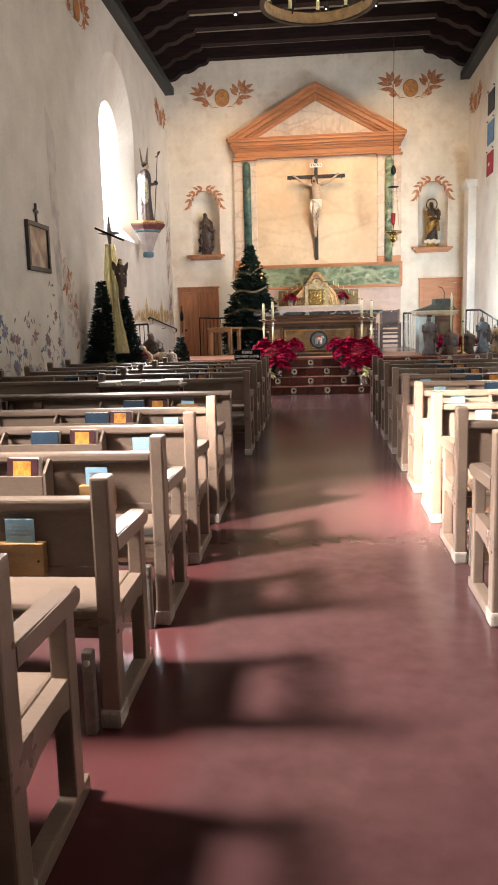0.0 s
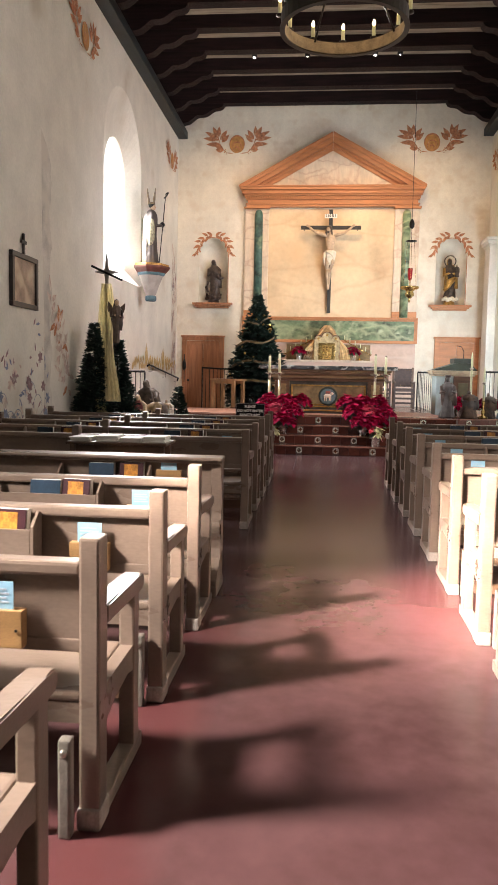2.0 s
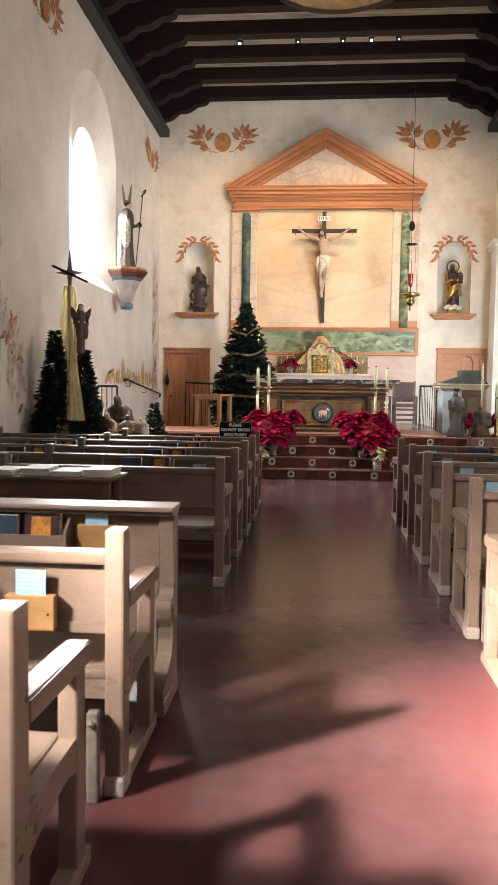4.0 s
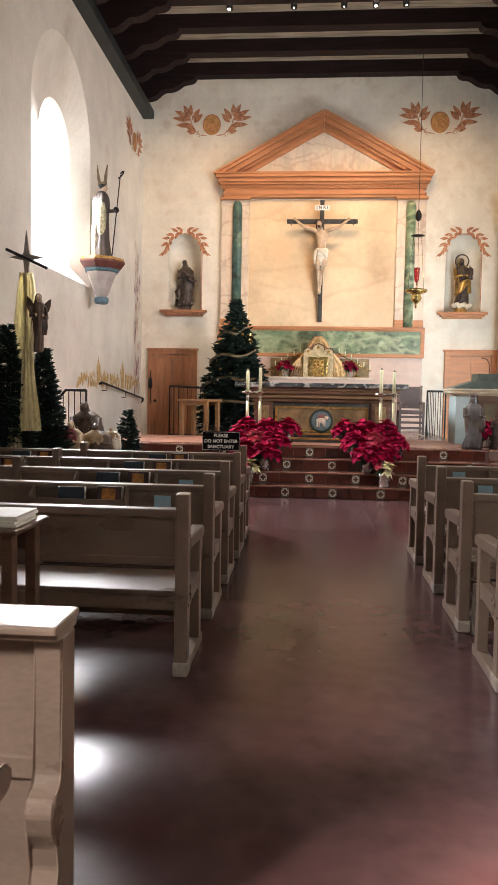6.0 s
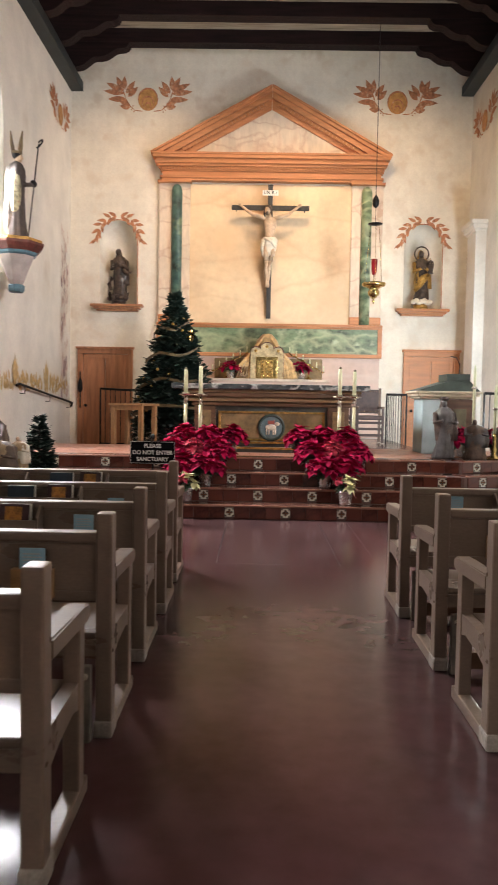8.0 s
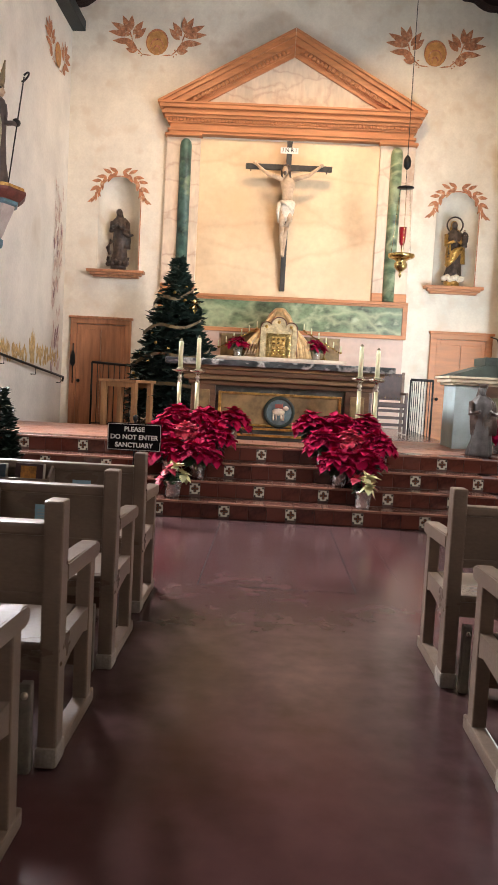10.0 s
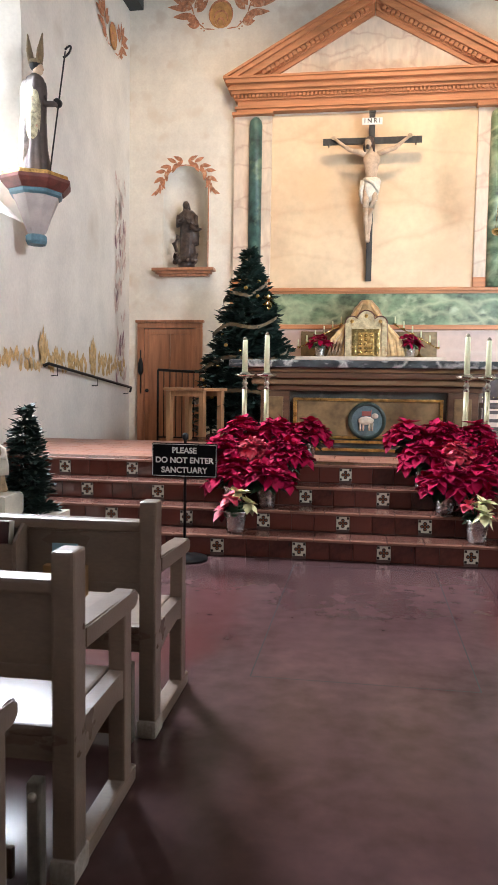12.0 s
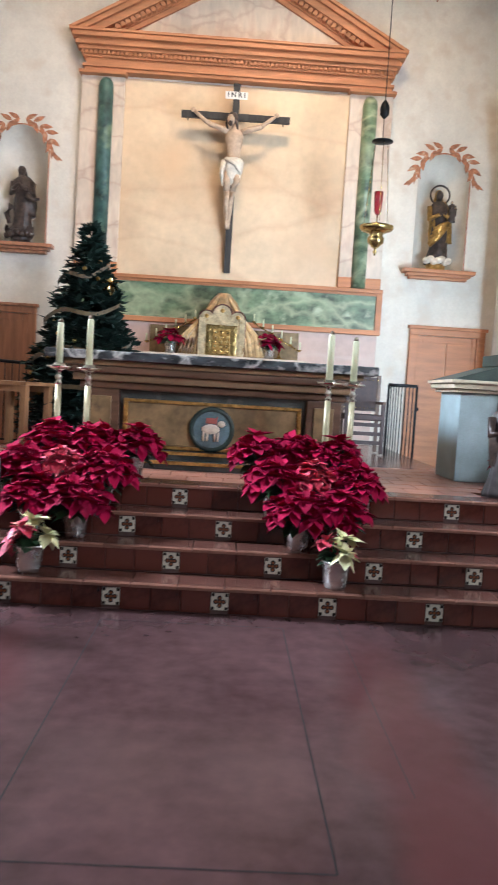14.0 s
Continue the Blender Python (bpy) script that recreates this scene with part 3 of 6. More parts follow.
def pieces(name, bm, mats, label):
    """A painting whose leaves and rings are parts of their own."""
    root = thing(name, label, "wall painting")
    for f in bm.faces[:]:
        one = bmesh.new()
        one.faces.new([one.verts.new(v.co) for v in f.verts])
        ring = len(f.verts) > 12
        part("shell_ring" if ring else "leaf", one, mats[f.material_index], root)
    bm.free()
    return root


OFFSET = Vector((0, -0.01, 0))
for c in (-2.68, 2.71):
    bm = bmesh.new()
    spray(bm, (c, 7.95), 1.02, lambda a, b: (a, BY - 0.006, b))
    pieces("shell_painting", bm, (M_RUST, M_SHELL), "rust-coloured painted shell between two leafy branches")
OFFSET = Vector((0.01, 0, 0))
for y, z, s in ((15.0, 7.25, 0.95), (22.6, 7.25, 0.9), (6.8, 7.25, 0.95)):
    bm = bmesh.new()
    spray(bm, (y, z), s, lambda a, b: (-WX + 0.006, a, b))
    pieces("shell_painting", bm, (M_RUST, M_SHELL), "faded rust painted shell with leaves on white plaster")
OFFSET = Vector((-0.01, 0, 0))
bm = bmesh.new()
spray(bm, (22.6, 7.25), 0.9, lambda a, b: (WX - 0.006, a, b))
pieces("shell_painting", bm, (M_RUST, M_SHELL), "faded rust painted shell with leaves on white plaster")
OFFSET = Vector((0, -0.01, 0))
for c in (-3.30, 3.36):
    bm = bmesh.new()
    for sgn in (-1, 1):
        for i in range(5):
            t = i / 4
            a0 = math.pi / 2 - sgn * (0.10 + t * 1.05)
            x, z = c + 0.47 * math.cos(a0), 4.98 + 0.47 * math.sin(a0)
            for side in (-1, 1):
                leaf(bm, (x, z), 0.20, 0.075, a0 - sgn * (math.pi / 2) + side * (0.55 + 0.25 * (i % 2)), lambda a, b: (a, BY - 0.006, b))
        for i in range(4):
            leaf(bm, (c + sgn * 0.47, 5.12 - 0.06 * i), 0.20, 0.06, radians(-90 + sgn * (i - 1) * 30), lambda a, b: (a, BY - 0.005, b))
    edge = arch(c, NR + 0.015, 3.53, NZ)[1:]
    for p, q in zip(edge, edge[1:]):
        d = Vector((q[0] - p[0], q[1] - p[1])).normalized() * 0.011
        f = bm.faces.new([bm.verts.new((a, BY - 0.003, z)) for a, z in ((p[0] - d.y, p[1] + d.x), (q[0] - d.y, q[1] + d.x), (q[0] + d.y, q[1] - d.x), (p[0] + d.y, p[1] - d.x))])
    pieces("garland_painting", bm, (M_RUST,), "rust painted leaf garland round a niche")

# wall flowers and worn paint on the west wall
OFFSET = Vector((0.01, 0, 0))
rng = random.Random(4)
WP = lambda a, b: (-WX + 0.006, a, b)
bm = bmesh.new()
for k in range(170):
    y, z = 9.6 + rng.random() * 3.5, 0.75 + rng.random() ** 1.5 * 0.95
    if y > 12.55:
        z = 0.8 + rng.random() * 1.4
    mi = rng.choice((0, 0, 1, 1, 2))
    if rng.random() < 0.30:
        for q in range(6):
            leaf(bm, (y, z), 0.10, 0.06, q * math.pi / 3 + z, WP, mi)
    else:
        leaf(bm, (y, z), 0.08 + rng.random() * 0.09, 0.045, rng.random() * 6.28, WP, mi)
for k in range(14):
    y, z = 9.7 + k * 0.25, 0.95 + 0.22 * math.sin(k * 1.3)
    for q in range(10):
        a0 = q * 0.34
        leaf(bm, (y + 0.17 * math.cos(a0), z + 0.17 * math.sin(a0)), 0.07, 0.014, a0 + 1.7, WP, 0)
painting("flower_painting", bm, (M_BLUEP, M_VIOLP, M_FADE), "faded blue and plum painted vines and flowers on white plaster")
bm = bmesh.new()
for k in range(60):
    t = rng.random()
    leaf(bm, (13.15 + 0.75 * t + rng.random() * 0.35, 2.55 - 1.3 * t + rng.random() * 0.5 - 0.2), 0.16 + rng.random() * 0.16, 0.09, rng.random() * 6.28, WP, rng.choice((0, 0, 0, 0, 1)))
painting("worn_painting", bm, (M_FADE, M_RUST), "worn pink remnant of an old painted pattern")
# flat grey face 4 mm off the wall, slanted at the top
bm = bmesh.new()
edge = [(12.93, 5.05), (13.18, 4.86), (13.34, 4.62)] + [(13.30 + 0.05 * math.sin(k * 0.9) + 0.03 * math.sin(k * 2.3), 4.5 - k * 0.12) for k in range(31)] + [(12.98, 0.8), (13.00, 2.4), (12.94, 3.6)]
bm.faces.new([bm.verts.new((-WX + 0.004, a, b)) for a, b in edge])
tagged(part("bare_plaster_remnant", bm, M_GREYP), "tall grey strip with an uneven edge on white plaster", "wall patch")
bm = bmesh.new()
for k in range(150):
    y = 18.3 + rng.random() * 4.9
    leaf(bm, (y, 1.52 + rng.random() * 0.26), 0.12 + rng.random() * 0.10, 0.085, radians(60 + rng.random() * 60), WP, 0)
for y in (19.7, 21.6):
    for q in range(5):
        leaf(bm, (y, 1.66), 0.56 - 0.08 * abs(q - 2), 0.13, radians(90 + (q - 2) * 11), WP, 0)
painting("ochre_frieze_painting", bm, M_GOLDP, "ochre painted leaf frieze with tall plumes")
bm = bmesh.new()
for k in range(70):
    t = rng.random()
    leaf(bm, (22.75 + rng.random() * 0.5, 1.3 + 3.5 * t), 0.22 + rng.random() * 0.25, 0.10, radians(60 + rng.random() * 60), WP, rng.choice((0, 0, 0, 1)))
painting("corner_vine_painting", bm, (M_FADE, M_VIOLP), "faded plum painted vine climbing the corner")

# retable: orange timber frame, painted marble panels
ret = tagged(thing("retable", "ochre timber retable with marbled panels and a pediment", "altarpiece"), kind="")
part("back_panel", B(-1.73, 1.77, BY - 0.06, BY - 0.002, 3.16, 6.15), M_MARBLE, ret, "warm cream marbled panel")
for s, xa, xb, ga, gb, g in ((-1, -2.40, -1.732, -2.13, -1.90, M_TEALC), (1, 1.772, 2.45, 1.98, 2.21, M_GREEN)):
    part("pilaster", B(xa, xb, BY - 0.10, BY - 0.002, 3.16, 6.15, bevel=0.008), M_PALE, ret, "pale marbled pilaster")
    bm = bmesh.new()
    lathe(bm, [(0.115, 3.165), (0.115, 5.98), (0.10, 6.06), (0.06, 6.11)], ((ga + gb) / 2, BY - 0.10, 0), 20)
    part("half_column", bm, g, ret, "green marbled half column")
    part("pilaster_cap", B(xa - 0.03, xb + 0.03, BY - 0.20, BY - 0.002, 6.152, 6.20, bevel=0.01), M_ORANGE, ret)
    part("pilaster_base", B(xa - 0.005, xb + 0.005, BY - 0.115, BY - 0.002, 3.165, 3.33, bevel=0.01), M_ORANGE, ret)
bm = bmesh.new()
x0, x1 = -2.44, 2.50
for za, zb, d in ((3.10, 3.16, 0.14), (2.44, 2.52, 0.12)):
    box(bm, x0, x1, BY - d, BY - 0.002, za, zb, bevel=0.012)
box(bm, x0, x0 + 0.09, BY - 0.10, BY - 0.002, 2.52, 3.10)
box(bm, x1 - 0.09, x1, BY - 0.10, BY - 0.002, 2.52, 3.10)
box(bm, x0 + 0.09, x1 - 0.09, BY - 0.095, BY - 0.002, 3.06, 3.10)
part("predella_frame", bm, M_ORANGE, ret)
part("predella_panel", B(x0 + 0.092, x1 - 0.092, BY - 0.07, BY - 0.002, 2.522, 3.058), M_GREEN, ret, "green marbled panel")
part("dado_panel", B(-2.40, 2.46, BY - 0.05, BY - 0.002, FZ, 2.438), M_PINK, ret, "dull pink marbled panel")
for za, zb, d, e in ((6.20, 6.25, 0.17, 2.37), (6.25, 6.29, 0.20, 2.40), (6.29, 6.39, 0.16, 2.35), (6.39, 6.42, 0.20, 2.40)):
    part("frieze_moulding", B(-e + 0.02, e + 0.03, BY - d, BY - 0.002, za, zb, bevel=0.006), M_ORANGE, ret)
for k in range(72):
    x = -2.41 + 4.86 * (k + 0.5) / 72
    if k == 0:
        first = part("dentil", B(-0.020, 0.020, -0.045, 0, 0, 0.055), M_ORANGE, ret)
        first.location = (x, BY - 0.20, 6.42)
    else:
        o = first.copy()
        scene.collection.objects.link(o)
        o.location = (x, BY - 0.20, 6.42)
bm = bmesh.new()
for za, zb, d, e in ((6.42, 6.478, 0.20, 2.40), (6.478, 6.53, 0.27, 2.44), (6.53, 6.59, 0.32, 2.49), (6.59, 6.63, 0.30, 2.46), (6.63, 6.70, 0.36, 2.53), (6.70, 6.74, 0.39, 2.57)):
    bm = bmesh.new()
    box(bm, -e + 0.01, e + 0.01, BY - d, BY - 0.002, za, zb, bevel=0.008)
    part("cornice_moulding", bm, M_ORANGE, ret)

AZ, EX = 8.16, 2.57
run, rise = EX, AZ - 6.74
ln = math.hypot(run, rise)
nz, rake = run / ln, None
for s in (-1, 1):
    for a, b, d in ((0.0, 0.045, 0.39), (0.045, 0.115, 0.35), (0.115, 0.165, 0.30), (0.165, 0.23, 0.32), (0.33, 0.40, 0.20), (0.23, 0.33, 0.22)):
        top = [(s * (EX - a * run / rise / nz), 6.742), (0.0, AZ - a / nz)]
        low = [(0.0, AZ - b / nz), (s * (EX - b * run / rise / nz), 6.742)]
        bm = bmesh.new()
        prism(bm, [(p[0] + 0.004 * s + 0.01, p[1]) for p in top + low], BY - d, BY - 0.003, "y")
        part("raking_moulding", bm, M_ORANGE, ret)
    for k in range(24):
        t = (k + 1.2) / 26
        if rake is None:
            rake = part("raking_dentil", B(-0.030, 0.030, -0.075, 0, 0, 0.070), M_ORANGE, ret)
            o = rake
        else:
            o = rake.copy()
            scene.collection.objects.link(o)
        q = 0.305 / nz
        o.matrix_local = Matrix.Translation((s * (EX - 0.305 * run / rise / nz) * (1 - t) + 0.01, BY - 0.22, 6.742 + (AZ - q - 6.742) * t)) @ Matrix.Rotation(s * math.atan2(rise, run), 4, "Y")
bm = bmesh.new()
prism(bm, [(-1.95, 6.745), (1.97, 6.745), (0.01, 7.72)], BY - 0.16, BY - 0.004, "y")
part("tympanum", bm, M_PALE, ret, "pale marbled gable panel")

# crucifix
cru = thing("crucifix", "dark timber cross hung on the marbled panel", "crucifix")
part("upright", B(-0.045, 0.055, BY - 0.15, BY - 0.07, 3.27, 6.05, bevel=0.008), M_CROSS, cru)
part("crossbar", B(-0.82, 0.84, BY - 0.155, BY - 0.075, 5.555, 5.655, bevel=0.008), M_CROSS, cru)
plate = part("title_plate", B(-0.165, 0.175, BY - 0.165, BY - 0.157, 5.855, 5.965, bevel=0.003), M_SIGNW, cru, "white plate lettered INRI")
for x in (-0.72, 0.74):
    part("peg", tube(bmesh.new(), [(x, BY - 0.115, 5.556), (x, BY - 0.115, 5.515)], 0.012, 6), M_CROSS, cru)
part("cap", B(-0.05, 0.06, BY - 0.155, BY - 0.065, 6.051, 6.085, bevel=0.006), M_CROSS, cru)


def words(name, text, size, place, material, parent, depth=0.0015, weight=0.018):
    c = bpy.data.curves.new(name, "FONT")
    c.body, c.size, c.align_x, c.align_y, c.extrude, c.offset = text, size, "CENTER", "CENTER", depth, size * weight
    c.materials.append(material)
    tmp = new(name + "_curve", c)
    dg = bpy.context.evaluated_depsgraph_get()
    me = bpy.data.meshes.new_from_object(tmp.evaluated_get(dg))
    bpy.data.objects.remove(tmp)
    ob = new(name, me)
    ob.parent = parent
    ob.matrix_local = place
    return ob


LEAN = Matrix.Translation((0, BY - 0.10, 3.27)) @ Matrix.Rotation(radians(4.6), 4, "X") @ Matrix.Translation((0, -BY + 0.10, -3.27))
cru.matrix_world = LEAN
words("letters", "I N R I", 0.100, pose(0.005, BY - 0.1665, 5.915, 90), M_INK, plate)

bm = bmesh.new()
cy = BY - 0.20
for s in (-1, 1):
    tube(bm, [(s * 0.10 + 0.01, cy, 5.37), (s * 0.19 + 0.01, cy - 0.02, 5.40), (s * 0.36 + 0.01, cy - 0.02, 5.45), (s * 0.40 + 0.01, cy - 0.02, 5.46)], 0.050, 9, 0, 0.036)
    tube(bm, [(s * 0.38 + 0.01, cy - 0.02, 5.455), (s * 0.46, cy - 0.015, 5.51), (s * 0.56, cy - 0.01, 5.59), (s * 0.615, cy + 0.01, 5.635)], 0.037, 8, 0, 0.022)
    ball(bm, (s * 0.635, cy + 0.01, 5.655), 0.036, 1.2, 0.7, 1.0, 0)
    tube(bm, [(s * 0.065 + 0.01, cy, 4.84), (s * 0.065 + 0.0, cy - 0.06, 4.64), (s * 0.045 - 0.02, cy - 0.10, 4.47)], 0.075, 9, 0, 0.052)
    tube(bm, [(s * 0.045 - 0.02, cy - 0.10, 4.48), (s * 0.032 - 0.03, cy - 0.05, 4.33), (s * 0.02 - 0.03, cy, 4.14), (s * 0.012 - 0.03, cy + 0.01, 4.02), (s * 0.012 - 0.03, cy - 0.07, 3.93)], 0.052, 9, 0, 0.027)
lathe(bm, [(0.10, 4.82), (0.11, 4.92), (0.092, 5.03), (0.112, 5.15), (0.138, 5.27), (0.135, 5.36), (0.06, 5.42), (0.042, 5.50)], (0.01, cy, 0), 18, 0, 1.0, 0.62)
lathe(bm, [(0.105, 4.60), (0.130, 4.70), (0.148, 4.82), (0.152, 4.93), (0.128, 4.98)], (0.01, cy - 0.01, 0), 26, 1, 1.0, 0.80, 0.10)
tube(bm, [(-0.12, cy - 0.05, 4.93), (-0.16, cy - 0.07, 4.76), (-0.13, cy - 0.06, 4.56)], 0.05, 8, 1, 0.018)
tube(bm, [(-0.10, cy - 0.12, 4.95), (0.04, cy - 0.14, 4.88), (0.14, cy - 0.09, 4.74)], 0.035, 7, 1, 0.022)
ball(bm, (-0.055, cy - 0.07, 5.525), 0.070, 0.85, 0.9, 1.2, 0)
ball(bm, (-0.035, cy - 0.02, 5.565), 0.092, 0.92, 0.95, 1.0, 2)
for s in (-1, 1):
    tube(bm, [(s * 0.06 - 0.04, cy - 0.04, 5.57), (s * 0.08 - 0.04, cy - 0.03, 5.46), (s * 0.075 - 0.02, cy - 0.03, 5.36)], 0.032, 6, 2, 0.015)
ball(bm, (-0.06, cy - 0.11, 5.47), 0.040, 0.85, 0.7, 1.1, 2)
corpus = tagged(part("corpus_statue", bm, (M_FLESH, M_LINEN, M_STATUE), smooth=True), "painted wooden figure fixed on the cross", "statue")
corpus.matrix_world = LEAN


# ---- statues ----
def robed(bm, at, h, mats=(0, 0, 0), lean=0.0, arms=0.5, width=1.0, seat=False):
    """A draped standing figure of height h; mats: robe, mantle, head."""
    x, y, z = at
    w = h * 0.155 * width
    before = set(bm.verts)
    lathe(bm, [(w * 1.05, 0), (w * 1.12, h * 0.04), (w * 0.95, h * 0.22), (w * 0.85, h * 0.42), (w * 0.78, h * 0.55), (w * 0.98, h * 0.70), (w * 0.90, h * 0.79), (w * 0.38, h * 0.845), (w * 0.30, h * 0.87)], at, 34, mats[0], 1.0, 0.8, 0.06)
    lathe(bm, [(w * 1.1, h * 0.30), (w * 1.16, h * 0.45), (w * 1.12, h * 0.62), (w * 1.08, h * 0.76), (w * 0.55, h * 0.85)], (x + 0.02 * h, y + 0.03 * h, z), 28, mats[1], 1.0, 0.72, 0.09)
    for s in (-1, 1):
        tube(bm, [(x + s * w * 0.92, y, z + h * 0.76), (x + s * w * 1.15, y - 0.05 * h, z + h * 0.60), (x + s * w * (1 - arms), y - 0.15 * h, z + h * (0.60 + 0.06 * arms))], h * 0.048, 8, mats[1], h * 0.026)
    ball(bm, (x + lean, y - 0.025 * h, z + h * 0.918), h * 0.054, 0.9, 1, 1.2, mats[2])
    ball(bm, (x + lean, y + 0.004 * h, z + h * 0.932), h * 0.062, 0.95, 0.95, 1.1, mats[1])
    tube(bm, [(x + lean, y + 0.02 * h, z + h * 0.95), (x + lean, y + 0.05 * h, z + h * 0.86), (x + lean, y + 0.06 * h, z + h * 0.74)], h * 0.055, 9, mats[1], h * 0.085)
    for s in (-1, 1):
        ball(bm, (x + s * w * (1 - arms), y - 0.16 * h, z + h * (0.61 + 0.06 * arms)), h * 0.019, 1, 1, 1.2, mats[2])
    for v in set(bm.verts) - before:
        k = (v.co.z - z) / h
        a = math.atan2(v.co.y - y, v.co.x - x)
        fold = 0.10 * math.sin(11 * a + 5 * k) * max(0.0, 0.75 - k) * (1 if k < 0.7 else 0)
        v.co.x = x + (v.co.x - x) * (1 + fold) + 0.022 * h * math.sin(4.2 * k)
        v.co.y = y + (v.co.y - y) * (1 + fold)


for c, gilt, label in ((-3.30, False, "dark carved wooden saint standing in a niche"), (3.36, True, "dark and gilded carved saint with a halo in a niche")):
    sill = thing("niche_sill", "moulded ochre timber sill under a niche", "sill")
    bm = bmesh.new()
    for za, zb, e, d in ((3.38, 3.425, 0.46, 0.12), (3.425, 3.47, 0.51, 0.17), (3.47, 3.525, 0.57, 0.22)):
        box(bm, c - e, c + e, BY - d, BY - 0.002, za, zb, bevel=0.008)
    part("moulding", bm, M_DOOR if not gilt else M_ORANGE, sill)
    bm = bmesh.new()
    lathe(bm, [(0.19, 3.532), (0.19, 3.55), (0.16, 3.57), (0.15, 3.62), (0.17, 3.64)], (c, BY + 0.12, 0), 16, 1 if gilt else 0)
    robed(bm, (c, BY + 0.12, 3.64), 1.13 if not gilt else 1.20, (0, 1 if gilt else 0, 0), width=0.84, arms=0.75)
    if gilt:
        robed(bm, (c + 0.16, BY - 0.04, 4.30), 0.34, (0, 0, 2))
        for i in range(24):
            a = 2 * math.pi * i / 24
            b = 2 * math.pi * (i + 1) / 24
            tube(bm, [(c + 0.155 * math.cos(a), BY + 0.14, 4.76 + 0.155 * math.sin(a)), (c + 0.155 * math.cos(b), BY + 0.14, 4.76 + 0.155 * math.sin(b))], 0.016, 6, 0)
        for k in range(5):
            tube(bm, [(c - 0.17 + 0.02 * k, BY - 0.02, 3.93 + 0.06 * k), (c - 0.04 + 0.01 * k, BY - 0.07, 4.04 + 0.05 * k), (c + 0.13, BY - 0.04, 4.26 + 0.01 * k)], 0.045, 7, 1, 0.03)
        for k in range(7):
            ball(bm, (c - 0.17 + 0.057 * k, BY + 0.03 - 0.05 * math.sin(k * 0.5), 3.70 + 0.025 * math.sin(k * 2.1)), 0.062, 1.1, 1, 0.9, 3)
    else:
        tube(bm, [(c + 0.10, BY + 0.0, 4.30), (c + 0.20, BY + 0.02, 4.22), (c + 0.29, BY + 0.05, 4.25)], 0.055, 8, 0, 0.02)
        tube(bm, [(c - 0.12, BY + 0.0, 4.12), (c - 0.20, BY - 0.01, 3.98), (c - 0.15, BY + 0.0, 3.84)], 0.06, 8, 0, 0.03)
        for s in (-1, 1):
            tube(bm, [(c + s * 0.11, BY - 0.03, 4.38), (c + s * 0.06, BY - 0.10, 4.36), (c + 0.01, BY - 0.13, 4.44)], 0.035, 7, 0, 0.02)
        for k in range(7):
            ball(bm, (c + 0.20 * math.cos(0.4 + k * 0.42), BY + 0.08 - 0.16 * math.sin(0.4 + k * 0.42), 3.69 + 0.035 * math.sin(k * 3)), 0.05)
            leaf(bm, (c + 0.20 * math.cos(0.4 + k * 0.42), 3.70), 0.11, 0.06, radians(60 + 20 * (k % 3)), lambda a, b: (a, BY - 0.08, b), 0)
    tagged(part("saint_statue", bm, (M_STATUE, M_GILT, M_FLESH, M_LINEN)), label, "statue")

# bishop on a wall bracket
M_BRKT = mat("grey_painted_bracket", (0.40, 0.36, 0.34), 0.6, vary=0.12, scale=6, bump=0.1)
M_REDBR = mat("oxblood_painted_wood", (0.12, 0.035, 0.028), 0.5, vary=0.25, scale=8, bump=0.1)
M_BLUE = mat("blue_painted_wood", (0.075, 0.16, 0.20), 0.5, vary=0.25, scale=8, bump=0.1)
M_FLORAL = mat("embroidered_vestment", (0.34, 0.31, 0.20), 0.65, vary=0.5, scale=18, bump=0.25, stain=(0.30, 0.10, 0.07), stain_scale=22, stain_at=0.60)
M_MITRE = mat("dull_gold_mitre", (0.16, 0.115, 0.055), 0.5, vary=0.35, scale=14, bump=0.15)
M_CAPE = mat("pale_grey_cape", (0.30, 0.27, 0.25), 0.9, vary=0.35, scale=14, bump=0.08)
M_GREYR = mat("brown_habit", (0.060, 0.045, 0.040), 0.6, vary=0.25, scale=12, bump=0.25)
brk = thing("statue_bracket", "painted wooden wall bracket with red and blue mouldings", "bracket")
bx, by = -WX, 18.88
for nm, prof, m in (("drop", [(0.10, 3.24), (0.14, 3.30), (0.20, 3.46), (0.30, 3.68)], M_BRKT), ("foot", [(0.12, 3.12), (0.14, 3.16), (0.14, 3.22), (0.11, 3.24)], M_BLUE),
                    ("blue_band", [(0.31, 3.68), (0.34, 3.70), (0.35, 3.74)], M_BLUE), ("red_band", [(0.37, 3.742), (0.43, 3.80), (0.46, 3.84), (0.46, 3.88)], M_REDBR), ("gilt_band", [(0.44, 3.882), (0.43, 3.93)], M_GILT)):
    bm = bmesh.new()
    lathe(bm, [(r * 1.05, z) for r, z in prof], (bx + 0.30, by, 0), 8, 0, 0.9, 1.0)
    for v in bm.verts:
        v.co.x = max(v.co.x, bx - 0.012)
    for f in bm.faces:
        f.smooth = False
    part(nm, bm, m, brk)
bm = bmesh.new()
bz = 3.932
fx, fy = bx + 0.30, by
before = set(bm.verts)
lathe(bm, [(0.185, bz), (0.19, bz + 0.06), (0.15, bz + 0.35), (0.135, bz + 0.70), (0.15, bz + 1.0), (0.135, bz + 1.12), (0.06, bz + 1.19), (0.05, bz + 1.22)], (fx, fy, 0), 34, 1, 0.9, 1.0, 0.05)
